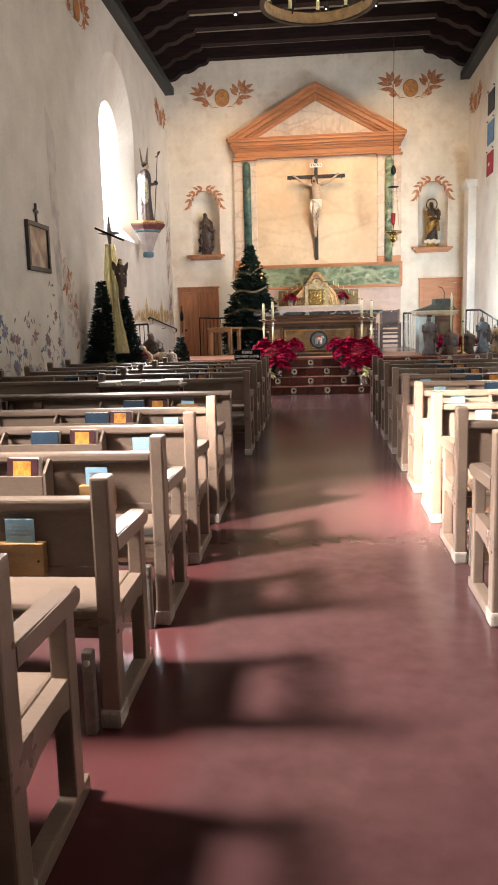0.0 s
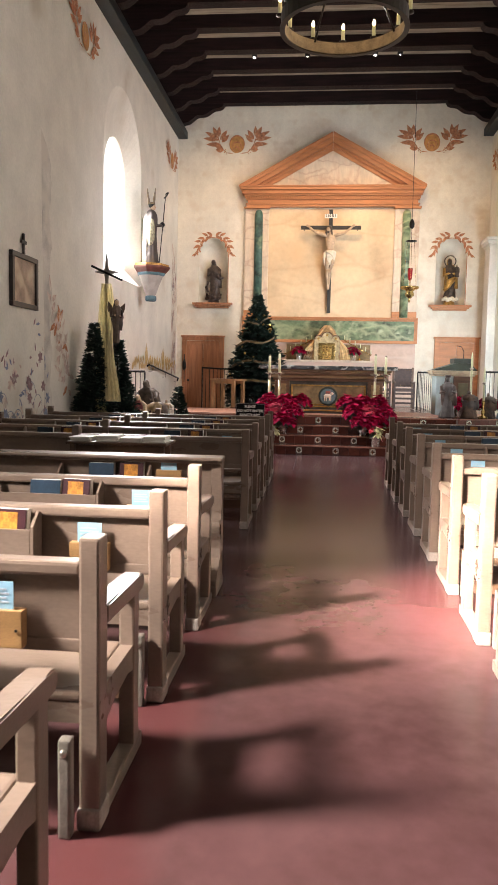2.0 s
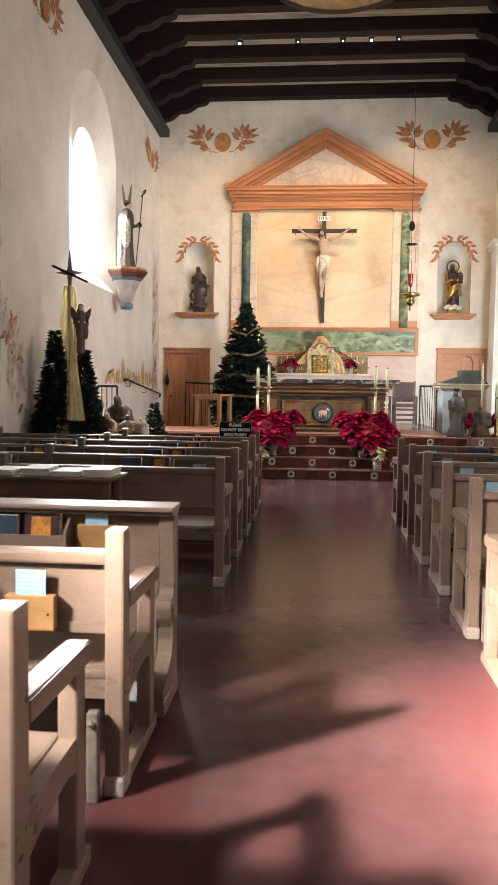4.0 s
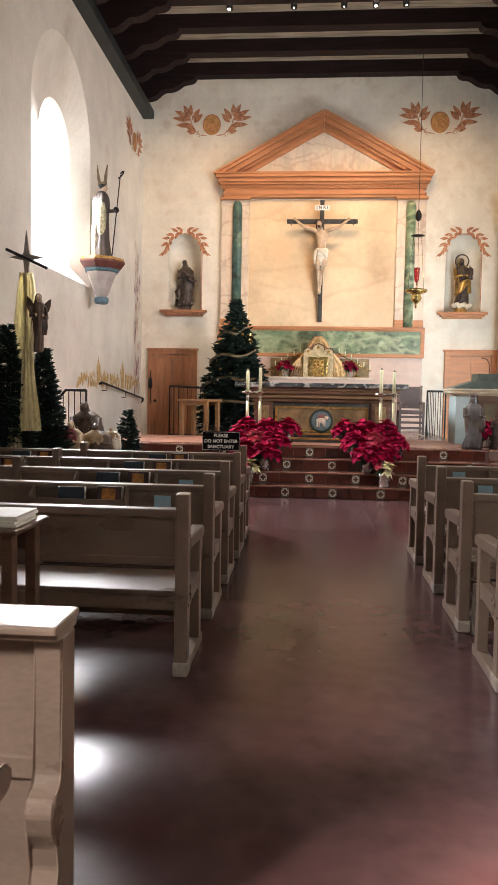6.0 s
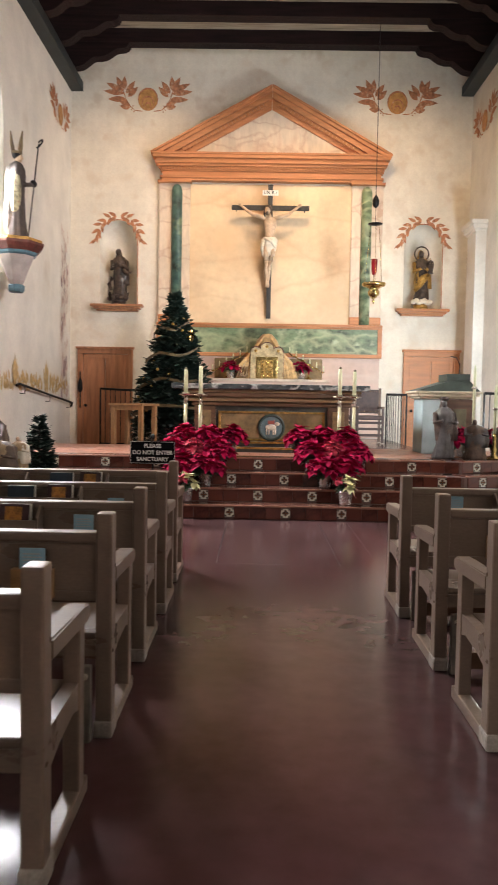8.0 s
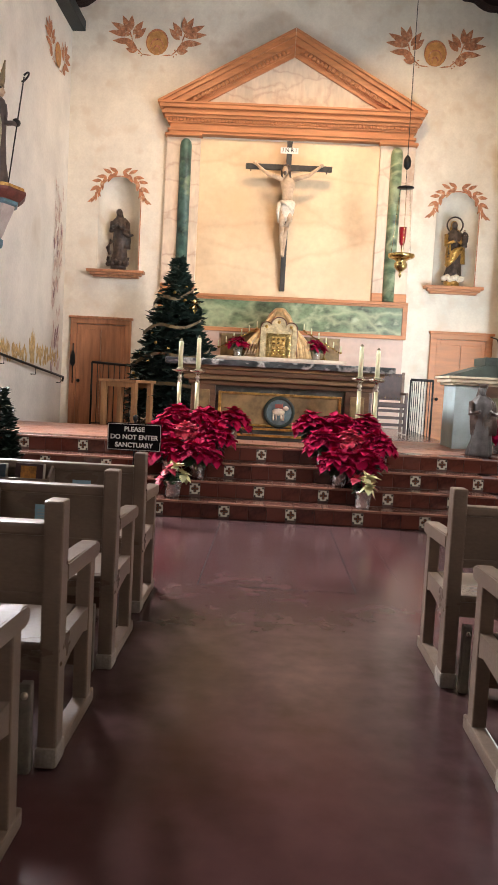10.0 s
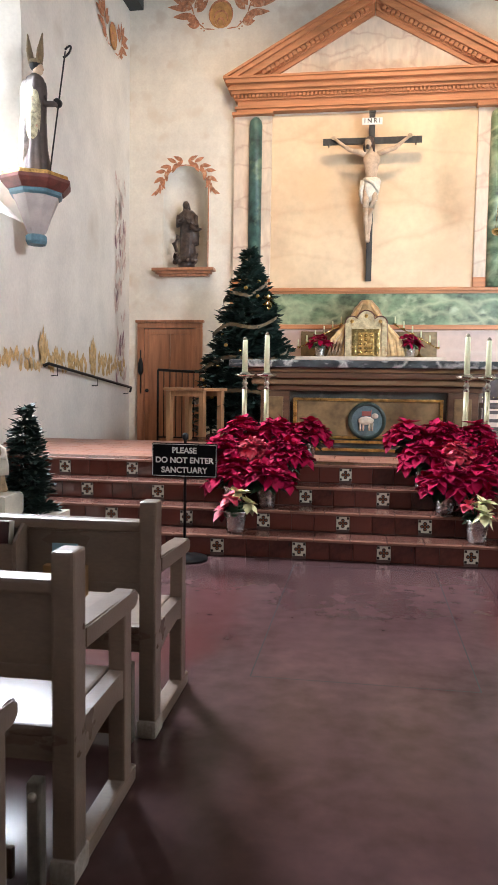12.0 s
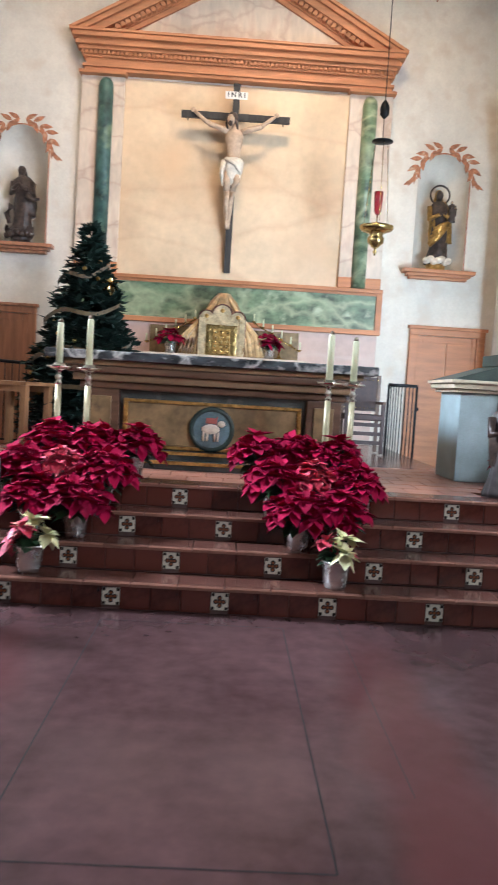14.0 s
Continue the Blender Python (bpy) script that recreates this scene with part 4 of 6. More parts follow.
lathe(bm, [(0.16, bz + 0.01), (0.15, bz + 0.40), (0.135, bz + 0.80), (0.14, bz + 1.0), (0.10, bz + 1.12)], (fx - 0.085, fy - 0.005, 0), 30, 4, 0.62, 1.0, 0.06)
lathe(bm, [(0.055, bz + 0.34), (0.10, bz + 0.46), (0.118, bz + 0.70), (0.112, bz + 0.95), (0.06, bz + 1.10)], (fx + 0.005, fy - 0.085, 0), 24, 0, 0.85, 0.72, 0.05)
lathe(bm, [(0.075, bz + 1.06), (0.125, bz + 1.10), (0.10, bz + 1.17), (0.06, bz + 1.21)], (fx, fy, 0), 20, 1, 1.0, 1.0, 0.04)
for v in set(bm.verts) - before:
    a, k = math.atan2(v.co.y - fy, v.co.x - fx), (v.co.z - bz) / 1.2
    fold = 0.11 * math.sin(12 * a + 3 * k) * max(0.0, 0.85 - k)
    v.co.x, v.co.y = fx + (v.co.x - fx) * (1 + fold), fy + (v.co.y - fy) * (1 + fold)
tube(bm, [(fx + 0.05, fy + 0.02, bz + 1.04), (fx + 0.13, fy - 0.02, bz + 0.86), (bx + 0.53, fy + 0.10, bz + 0.90)], 0.055, 9, 1, 0.035)
ball(bm, (fx + 0.03, fy + 0.01, bz + 1.285), 0.075, 0.9, 0.95, 1.15, 2)
ball(bm, (fx + 0.005, fy - 0.004, bz + 1.32), 0.078, 0.95, 1.0, 0.9, 5)
ball(bm, (fx + 0.095, fy + 0.01, bz + 1.275), 0.014, 1, 0.8, 1.3, 2)
for s in (-1, 1):
    before = set(bm.verts)
    prism(bm, [(fy - 0.08, bz + 1.35), (fy + 0.08, bz + 1.35), (fy + 0.085, bz + 1.47), (fy, bz + 1.70), (fy - 0.085, bz + 1.47)], fx + s * 0.05 - 0.008, fx + s * 0.05 + 0.008, "x", 3)
    for v in set(bm.verts) - before:
        v.co.x += s * max(0.0, v.co.z - bz - 1.35) * 0.13
lathe(bm, [(0.082, bz + 1.335), (0.086, bz + 1.355), (0.082, bz + 1.375)], (fx + 0.005, fy, 0), 14, 3)
tagged(part("bishop_statue", bm, (M_FLORAL, M_GREYR, M_FLESH, M_MITRE, M_CAPE, M_BLACK)), "carved bishop in a flowered vestment and tall mitre", "statue")
bm = bmesh.new()
tube(bm, [(bx + 0.50, by - 0.06, bz), (bx + 0.56, by + 0.30, bz + 1.60)], 0.010, 6)
tube(bm, [(bx + 0.56 + 0.05 * math.sin(a), by + 0.30 + 0.05 - 0.055 * math.cos(a), bz + 1.62 + 0.06 * math.sin(a)) for a in [i * 0.5 for i in range(10)]], 0.014, 6)
ball(bm, (bx + 0.53, by + 0.13, bz + 0.92), 0.055, 1, 1.5, 1)
tagged(part("bishop_staff", bm, M_BLACK), "thin dark crozier standing beside the bishop", "staff")


# ---- doors ----
def end_door(c, z0, z1, name, label, dark):
    d = tagged(thing(name, label, "door"), kind="structure")
    w = 0.61
    bm = bmesh.new()
    box(bm, c - w, c - w + 0.13, BY - 0.07, BY - 0.002, z0, z1 - 0.13, bevel=0.008)
    box(bm, c + w - 0.13, c + w, BY - 0.07, BY - 0.002, z0, z1 - 0.13, bevel=0.008)
    box(bm, c - w, c + w, BY - 0.07, BY - 0.002, z1 - 0.13, z1 - 0.03, bevel=0.008)
    box(bm, c - w - 0.03, c + w + 0.03, BY - 0.10, BY - 0.002, z1 - 0.03, z1 + 0.02, bevel=0.01)
    part("door_frame", bm, M_DOOR if dark else M_ORANGE, d)
    m = M_DOOR if dark else M_ORANGE
    for s in (-1, 1):
        part("plank_panel", B(c + (-0.478 if s < 0 else 0.004), c + (-0.004 if s < 0 else 0.478), BY - 0.030, BY - 0.002, z0, z1 - 0.135, bevel=0.006), m, d)
        part("stile", B(c + s * 0.44 - 0.035, c + s * 0.44 + 0.035, BY - 0.045, BY - 0.031, z0 + 0.01, z1 - 0.14, bevel=0.004), m, d)
    part("rail", B(c - 0.40, c + 0.40, BY - 0.045, BY - 0.031, z1 - 0.24, z1 - 0.14, bevel=0.004), m, d)
    bm = bmesh.new()
    ball(bm, (c - 0.42, BY - 0.085, z0 + 0.95), 0.035)
    tube(bm, [(c - 0.42, BY - 0.03, z0 + 0.95), (c - 0.42, BY - 0.085, z0 + 0.95)], 0.014)
    part("door_knob", bm, M_BLACK, d, "dark round door knob")
    return d


end_door(-3.565, 0.36, 2.58, "door_1", "varnished wooden two-plank door with moulded frame", True)
bm = bmesh.new()
tube(bm, [(-4.10, BY - 0.09, 1.25), (-4.10, BY - 0.10, 2.05)], 0.012, 6)
lathe(bm, [(0.03, 1.60), (0.055, 1.66), (0.05, 1.80), (0.02, 1.90)], (-4.10, BY - 0.105, 0), 8)
tagged(part("bell_pull", bm, M_BLACK), "dark iron bell pull hung by the door", "bell")
end_door(3.605, 0.36, 2.63, "door_2", "pale ochre wooden door with moulded frame", False)

# ---- altar ----
M_SLAB = mat("dark_veined_marble", (0.055, 0.065, 0.070), 0.14, vary=0.4, scale=3, bump=0.02, fine=8, stretch=(1.5, 1.5, 4), stain=(0.42, 0.43, 0.42), stain_scale=5, stain_at=0.56, coat=0.3)
M_ALTW = mat("walnut_altar_wood", (0.115, 0.062, 0.036), 0.38, vary=0.3, scale=3, bump=0.12, stretch=(0.5, 4, 4))
M_ALTG = mat("grey_green_altar_marble", (0.060, 0.068, 0.066), 0.35, vary=0.4, scale=3, bump=0.05, stain=(0.14, 0.14, 0.12), stain_scale=5, stain_at=0.55)
M_ALTP = mat("ochre_scagliola", (0.24, 0.165, 0.080), 0.35, vary=0.3, scale=5, bump=0.05, fine=16, stain=(0.11, 0.075, 0.04), stain_scale=6, stain_at=0.55)
M_BRASS = mat("polished_brass", (0.55, 0.40, 0.16), 0.26, metal=1.0, vary=0.2, scale=14)
M_SILVER = mat("tarnished_silver", (0.50, 0.47, 0.40), 0.28, metal=1.0, vary=0.2, scale=14)
M_WAX = mat("ivory_wax", (0.60, 0.62, 0.40), 0.42, vary=0.06, scale=8, bump=0.03)
M_SHAFT = mat("dull_brass_shaft", (0.40, 0.37, 0.22), 0.35, metal=0.3, vary=0.2)
M_WOODL = mat("light_oak", (0.42, 0.22, 0.10), 0.4, vary=0.2, scale=3, bump=0.1, stretch=(4, 4, 0.6))
M_LEATHER = mat("brown_leather", (0.045, 0.022, 0.018), 0.6, vary=0.3, scale=14, bump=0.2)
M_GOLDCL = mat("gold_cloth", (0.62, 0.40, 0.18), 0.5, vary=0.25, scale=12, bump=0.25, sheen=0.3)
M_MEDB = mat("slate_blue_enamel", (0.11, 0.17, 0.19), 0.4, vary=0.25, scale=12, bump=0.08)
M_MEDG = mat("dark_green_rim", (0.020, 0.040, 0.034), 0.4, vary=0.3, scale=12, bump=0.15)

veins(M_SLAB, (0.62, 0.62, 0.58), 3.2, 0.10, 1.3)
M_ALTM = mat("golden_brown_moulding", (0.22, 0.145, 0.080), 0.34, vary=0.3, scale=3, bump=0.08, stretch=(0.4, 4, 4))
alt = thing("altar", "walnut and marble altar with a veined slab top", "altar")
ay = 18.02
part("slab", B(-1.47, 1.47, ay, ay + 1.0, 1.635, 1.715, bevel=0.012), M_SLAB, alt, "dark veined marble slab")
for k, (za, zb, e, d) in enumerate(((1.585, 1.633, 1.33, 0.05), (1.52, 1.585, 1.31, 0.06), (1.45, 1.52, 1.26, 0.10), (1.385, 1.45, 1.20, 0.14))):
    part("moulding", B(-e + 0.02, e + 0.02, ay + d, ay + 1.0 - d, za, zb, bevel=0.02), M_ALTM if k in (0, 2) else M_ALTW, alt)
part("body", B(-1.12, 1.16, ay + 0.20, ay + 0.85, 0.86, 1.385), M_ALTG, alt, "grey-green marbled core")
for x in (-1.14, 0.86):
    part("pier", B(x, x + 0.32, ay + 0.15, ay + 0.88, 0.86, 1.385, bevel=0.012), M_ALTW, alt)
    part("pier_panel", B(x + 0.07, x + 0.25, ay + 0.135, ay + 0.16, 0.93, 1.32, bevel=0.008), M_ALTP, alt, "ochre marbled panel")
part("front_panel", B(-0.74, 0.78, ay + 0.165, ay + 0.21, 0.90, 1.28, bevel=0.01), M_ALTP, alt, "ochre marbled front panel")
bm = bmesh.new()
for xa, xb, za, zb in ((-0.78, 0.82, 1.28, 1.31), (-0.78, 0.82, 0.87, 0.90), (-0.78, -0.74, 0.90, 1.28), (0.78, 0.82, 0.90, 1.28)):
    box(bm, xa, xb, ay + 0.15, ay + 0.205, za, zb, bevel=0.006)
part("panel_frame", bm, M_GILT, alt)
for za, zb, e in ((FZ, 0.78, 1.30), (0.78, 0.86, 1.22)):
    part("plinth", B(-e + 0.02, e + 0.02, ay + 0.02 + (1.30 - e), ay + 0.95, za, zb, bevel=0.012), M_ALTG, alt)
    part("plinth_trim", B(-e + 0.02, e + 0.02, ay - 0.006 + (1.30 - e), ay + 0.02 + (1.30 - e), zb - 0.03, zb), M_GILT, alt)
med = part("medallion", lathe(bmesh.new(), [(0.205, 0), (0.205, 0.03), (0.165, 0.04), (0.165, 0.028)], (0, 0, 0), 28), M_MEDG, alt, "round dark green relief medallion")
med.matrix_local = pose(0.02, ay + 0.165, 1.07, 90)
bm = lathe(bmesh.new(), [(0.163, 0.030), (0.163, 0.036)], (0, 0, 0), 28)
f = part("field", bm, M_MEDB, med, "slate blue field")
bm = bmesh.new()
ball(bm, (-0.01, 0.005, 0.045), 0.075, 1.15, 0.62, 0.25)
ball(bm, (0.085, 0.055, 0.045), 0.034, 1.1, 0.9, 0.4)
for x in (-0.07, -0.035, 0.03, 0.06):
    tube(bm, [(x, -0.02, 0.042), (x - 0.004, -0.105, 0.042)], 0.011, 6)
part("lamb_relief", bm, M_LINEN, med, "white lamb in relief")
bm = bmesh.new()
tube(bm, [(0.03, -0.06, 0.042), (0.045, 0.12, 0.042)], 0.005, 6)
box(bm, -0.055, 0.04, 0.055, 0.105, 0.040, 0.046)
part("banner_relief", bm, mat("faded_red_enamel", (0.35, 0.10, 0.08), 0.5), med, "small red banner")


M_IRONW = mat("dull_candle_burner", (0.13, 0.10, 0.06), 0.5, metal=0.4)


def stand_candle(x, y, top):
    c = thing("floor_candlestick", "tall ivory candle on a slim brass floor stand", "candlestick", "altar candlesticks", (x, y, FZ))
    part("base", lathe(bmesh.new(), [(0.13, 0), (0.13, 0.02), (0.06, 0.06), (0.03, 0.10)], seg=16), M_BRASS, c)
    part("shaft", lathe(bmesh.new(), [(0.027, 0.10), (0.025, 0.70)], seg=12), M_SHAFT, c, "dull brass column shaft")
    part("node", lathe(bmesh.new(), [(0.025, 0.70), (0.030, 0.712), (0.019, 0.73), (0.026, 0.748), (0.032, 0.76), (0.018, 0.778), (0.022, 0.79), (0.016, 0.805), (0.05, 0.822)], seg=14), M_SILVER, c)
    part("drip_pan", lathe(bmesh.new(), [(0.05, 0.822), (0.095, 0.835), (0.10, 0.848), (0.06, 0.846), (0.04, 0.87)], seg=18), M_SILVER, c)
    bm = lathe(bmesh.new(), [(0.029, 0.866), (0.026, top - FZ - 0.015), (0.020, top - FZ)], seg=14)
    part("candle", bm, M_WAX, c)
    part("burner", lathe(bmesh.new(), [(0.022, top - FZ - 0.012), (0.020, top - FZ + 0.012), (0.008, top - FZ + 0.028)], seg=12), M_IRONW, c)
    return c


for x, y, t in ((-1.20, 17.42, 1.89), (-1.01, 17.66, 1.95), (0.97, 17.56, 1.94), (1.19, 17.68, 1.91)):
    stand_candle(x, y, t)

# gradine with tabernacle
M_TAB = mat("aged_ivory_gilt", (0.50, 0.39, 0.22), 0.45, vary=0.3, scale=12, bump=0.2, stain=(0.30, 0.17, 0.06), stain_scale=14, stain_at=0.57)
grd = thing("gradine", "low masonry shelf under the tabernacle", "shelf")
part("shelf_top", B(-1.24, 1.30, 22.70, BY - 0.06, 1.88, 1.935, bevel=0.008), M_PALE, grd)
part("shelf_body", B(-1.18, 1.24, 22.76, BY - 0.06, FZ, 1.88), M_PINK, grd)
part("dark_back", B(-1.15, 1.21, BY - 0.10, BY - 0.062, 1.94, 2.40), M_ALTP, grd, "dark ochre back board")
tab = thing("tabernacle", "gilt and ivory arched tabernacle with a brass door", "tabernacle")
top = [(-0.36, 1.936), (0.34, 1.936), (0.34, 2.50)]
for cx, cz, r, lo, hi in ((0.225, 2.50, 0.115, 0.0, 2.5), (-0.01, 2.56, 0.15, 0.35, 2.8), (-0.245, 2.50, 0.115, 0.65, 3.14)):
    top += [(cx + r * math.cos(lo + (hi - lo) * i / 7), cz + r * math.sin(lo + (hi - lo) * i / 7)) for i in range(8)]
top += [(-0.36, 2.50)]
part("case", prism(bmesh.new(), top, 22.86, 23.20, "y"), M_TAB, tab)
bm = bmesh.new()
for xa, xb in ((-0.36, -0.27), (0.25, 0.34)):
    box(bm, xa, xb, 22.835, 22.859, 1.94, 2.50, bevel=0.006)
box(bm, -0.24, 0.22, 22.835, 22.859, 2.40, 2.44)
part("frame", bm, M_TAB, tab)
trim = [(x, 22.852, z) for x, z in top[1:]] + [(-0.36, 22.852, 1.94)]
part("edge_trim", tube(bmesh.new(), trim, 0.011, 6), M_REDBR, tab, "oxblood painted edge moulding")
part("brass_surround", B(-0.24, 0.22, 22.84, 22.859, 1.95, 2.40, bevel=0.005), M_BRASS, tab)
part("door", B(-0.14, 0.12, 22.825, 22.839, 1.97, 2.34, bevel=0.004), M_GILT, tab, "embossed gilt door")
for r in range(5):
    for c in range(3):
        part("boss", ball(bmesh.new(), (-0.10 + 0.09 * c, 22.824, 2.01 + 0.07 * r), 0.03, 1, 0.35, 0.8, seg=8), M_BRASS, tab)
for x in (-0.195, 0.175):
    part("brass_pilaster", B(x - 0.022, x + 0.022, 22.828, 22.8395, 1.97, 2.36, bevel=0.004), M_BRASS, tab)
for x, z in ((-0.245, 2.53), (0.225, 2.53), (-0.01, 2.62)):
    part("rosette", lathe(bmesh.new(), [(0.035, 0), (0.03, 0.008), (0.012, 0.012)], (0, 0, 0), 10), M_GILT, tab).matrix_local = pose(x, 22.859, z, 90)
bm = bmesh.new()
rows = []
for j in range(9):
    t = j / 8
    row = []
    for i in range(25):
        a = math.pi * i / 24
        half = 0.10 + 0.36 * t ** 0.6 + 0.12 * t * t
        fold = 0.025 * math.sin(i * 2.1) * t
        row.append(bm.verts.new((-0.01 + (half + fold) * math.cos(a), 22.98 + 0.18 * (1 - math.sin(a)) + fold, 2.90 - 0.96 * t * (0.35 + 0.65 * abs(math.cos(a))) )))
    rows.append(row)
for a, b in zip(rows, rows[1:]):
    for i in range(24):
        f = bm.faces.new((a[i], a[i + 1], b[i + 1], b[i]))
        f.smooth = True
bmesh.ops.solidify(bm, geom=bm.faces[:], thickness=0.012)
veil = thing("tabernacle_veil", "draped gold cloth veil over the tabernacle", "cloth")
part("hood", bm, M_GOLDCL, veil)
for sgn in (-1, 1):
    for k in range(5):
        x1, d = 0.40 + 0.055 * k, 0.02 * (k % 2)
        part("fold", tube(bmesh.new(), [(-0.01 + sgn * 0.04, 23.02, 2.88), (-0.01 + sgn * (0.22 + 0.025 * k), 22.98 - d, 2.58 - 0.02 * k), (-0.01 + sgn * (x1 - 0.05), 22.93 - d, 2.22), (-0.01 + sgn * x1, 22.90 - d, 1.945)], 0.022, 7, 0, 0.042), M_GOLDCL, veil)
for s in (-1, 1):
    cd = thing("candelabrum", "stepped brass candelabrum with small white candles", "candelabrum", "altar candelabra", (s * 0.88 + 0.02, 23.25, 1.936))
    bm = bmesh.new()
    lathe(bm, [(0.10, 0), (0.10, 0.02), (0.03, 0.05), (0.015, 0.09), (0.015, 0.30)], seg=12)
    tube(bm, [(s * 0.32, 0, 0.16), (-s * 0.42, 0, 0.56)], 0.012, 6)
    tube(bm, [(0, 0, 0.30), (0, 0, 0.34)], 0.015, 6)
    part("branch", bm, M_BRASS, cd)
    for k in range(6):
        t = k / 5
        x, z = s * 0.32 - s * 0.74 * t, 0.16 + 0.40 * t
        part("cup", lathe(bmesh.new(), [(0.012, 0), (0.028, 0.02), (0.028, 0.03)], (x, 0, z), 10), M_BRASS, cd)
        part("candle", lathe(bmesh.new(), [(0.013, 0.03), (0.012, 0.14), (0.004, 0.15)], (x, 0, z), 8), M_WAX, cd)

# ---- poinsettias ----
M_RED = mat("poinsettia_bract", (0.235, 0.001, 0.030), 0.8, vary=0.3, scale=9, bump=0.12, island=0.5)
M_RED.node_tree.nodes["Principled BSDF"].inputs["Specular IOR Level"].default_value = 0.15
M_PINKB = mat("variegated_bract", (0.44, 0.040, 0.075), 0.55, vary=0.3, scale=22, bump=0.12, island=0.4, stain=(0.66, 0.50, 0.38), stain_scale=16, stain_at=0.60)
M_CREAM = mat("cream_bract", (0.66, 0.64, 0.36), 0.55, vary=0.15, scale=10, bump=0.12, island=0.2)
M_LEAF = mat("dark_green_leaf", (0.028, 0.070, 0.028), 0.5, vary=0.35, scale=8, bump=0.12, island=0.5)
M_FOIL = mat("silver_foil", (0.60, 0.60, 0.58), 0.26, metal=0.9, vary=0.15, scale=20, bump=0.6, fine=35)


def bract(bm, at, direction, length, width, mi=0):
    """One pointed leaf folded along its midrib."""
    d = Vector(direction).normalized()
    side = d.cross(Vector((0, 0, 1)))
    side = side.normalized() if side.length > 0.05 else Vector((1, 0, 0))
    up = side.cross(d).normalized()
    p = Vector(at)
    drop = Vector((0, 0, -length * 0.16))
    mid = [p, p + d * length * 0.34 - up * 0.07 * width, p + d * length * 0.70 - up * 0.05 * width + drop * 0.45, p + d * length + drop]
    rim = []
    for sgn in (1, -1):
        rim += [p + d * length * 0.26 + side * sgn * width * 0.40 + up * width * 0.12, p + d * length * 0.60 + side * sgn * width * 0.44 + up * width * 0.10 + drop * 0.4]
    v = [bm.verts.new(q) for q in mid + rim]
    for q in ((0, 1, 4), (1, 2, 5, 4), (2, 3, 5), (0, 6, 1), (1, 6, 7, 2), (2, 7, 3)):
        f = bm.faces.new([v[k] for k in q])
        f.material_index, f.smooth = mi, True


def flower(bm, c, r, rng, mi=0, tilt=(0, 0, 1)):
    up = Vector(tilt).normalized()
    q = Vector((0, 0, 1)).rotation_difference(up)
    for ring, n, el in ((1.0, 7, -0.05), (0.74, 6, 0.40), (0.42, 4, 0.9)):
        o = rng.random() * 6.28
        for k in range(n):
            a = o + 2 * math.pi * k / n + rng.uniform(-0.2, 0.2)
            e = el + rng.uniform(-0.45, 0.35)
            bract(bm, c, q @ Vector((math.cos(a) * math.cos(e), math.sin(a) * math.cos(e), math.sin(e))), r * ring * rng.uniform(0.85, 1.15), r * 0.72 * ring, mi)


def poinsettia(name, label, mats, seed, h=0.39, r=0.215, heads=15, mixed=False):
    rng = random.Random(seed)
    p = thing(name, label, "potted plant", "poinsettias on the steps")
    pot = part("pot", lathe(bmesh.new(), [(0.065, 0), (0.075, 0.03), (0.092, 0.15), (0.105, 0.175), (0.112, 0.19), (0.085, 0.18)], seg=18, wobble=0.05), M_FOIL, p, "crumpled silver foil pot")
    bm = bmesh.new()
    for k in range(60):
        a, z = rng.random() * 6.28, 0.17 + rng.random() * (h - 0.30)
        rr = r * (0.25 + 0.55 * rng.random())
        bract(bm, (rr * math.cos(a) * 0.5, rr * math.sin(a) * 0.5, z), (math.cos(a), math.sin(a), rng.uniform(-0.5, 0.3)), r * rng.uniform(0.45, 0.75), 0.085)
    for k in range(5):
        a = k * 1.26
        tube(bm, [(0, 0, 0.16), (0.05 * math.cos(a), 0.05 * math.sin(a), h * 0.55), (r * 0.5 * math.cos(a), r * 0.5 * math.sin(a), h * 0.85)], 0.007, 5)
    part("foliage", bm, M_LEAF, p)
    bm = bmesh.new()
    for k in range(heads):
        a = k * 2.399
        t = math.sqrt((k + 0.5) / heads)
        c = (r * t * math.cos(a), r * t * math.sin(a), h - 0.16 * t * t + rng.uniform(-0.03, 0.03))
        flower(bm, c, rng.uniform(0.11, 0.155), rng, k % 2 if mixed else 0, (math.cos(a) * t * 0.9, math.sin(a) * t * 0.9, 1))
    part("blossom", bm, mats, p)
    return p


red = [poinsettia("poinsettia", "bushy red poinsettia in a silver foil pot", M_RED, s) for s in (1, 2)]
pink = poinsettia("poinsettia", "marbled pink and red poinsettia in a foil pot", M_PINKB, 5)
cream = poinsettia("poinsettia", "small cream and pink poinsettia in a foil pot", (M_CREAM, M_PINKB), 7, 0.37, 0.13, 4, True)
SPOTS = [(-0.86, 16.60, 0.35), (-1.16, 16.64, 0.35), (-0.74, 16.91, 0.525), (-1.02, 16.93, 0.525), (-1.32, 16.93, 0.525), (-0.56, 17.22, 0.70), (-0.86, 17.26, 0.70), (-1.16, 17.24, 0.70),
         (0.70, 16.60, 0.35), (0.97, 16.62, 0.35), (0.54, 16.91, 0.525), (0.82, 16.92, 0.525), (1.10, 16.93, 0.525), (0.42, 17.22, 0.70), (0.72, 17.24, 0.70), (1.00, 17.22, 0.70)]
PINKS = {3, 11}
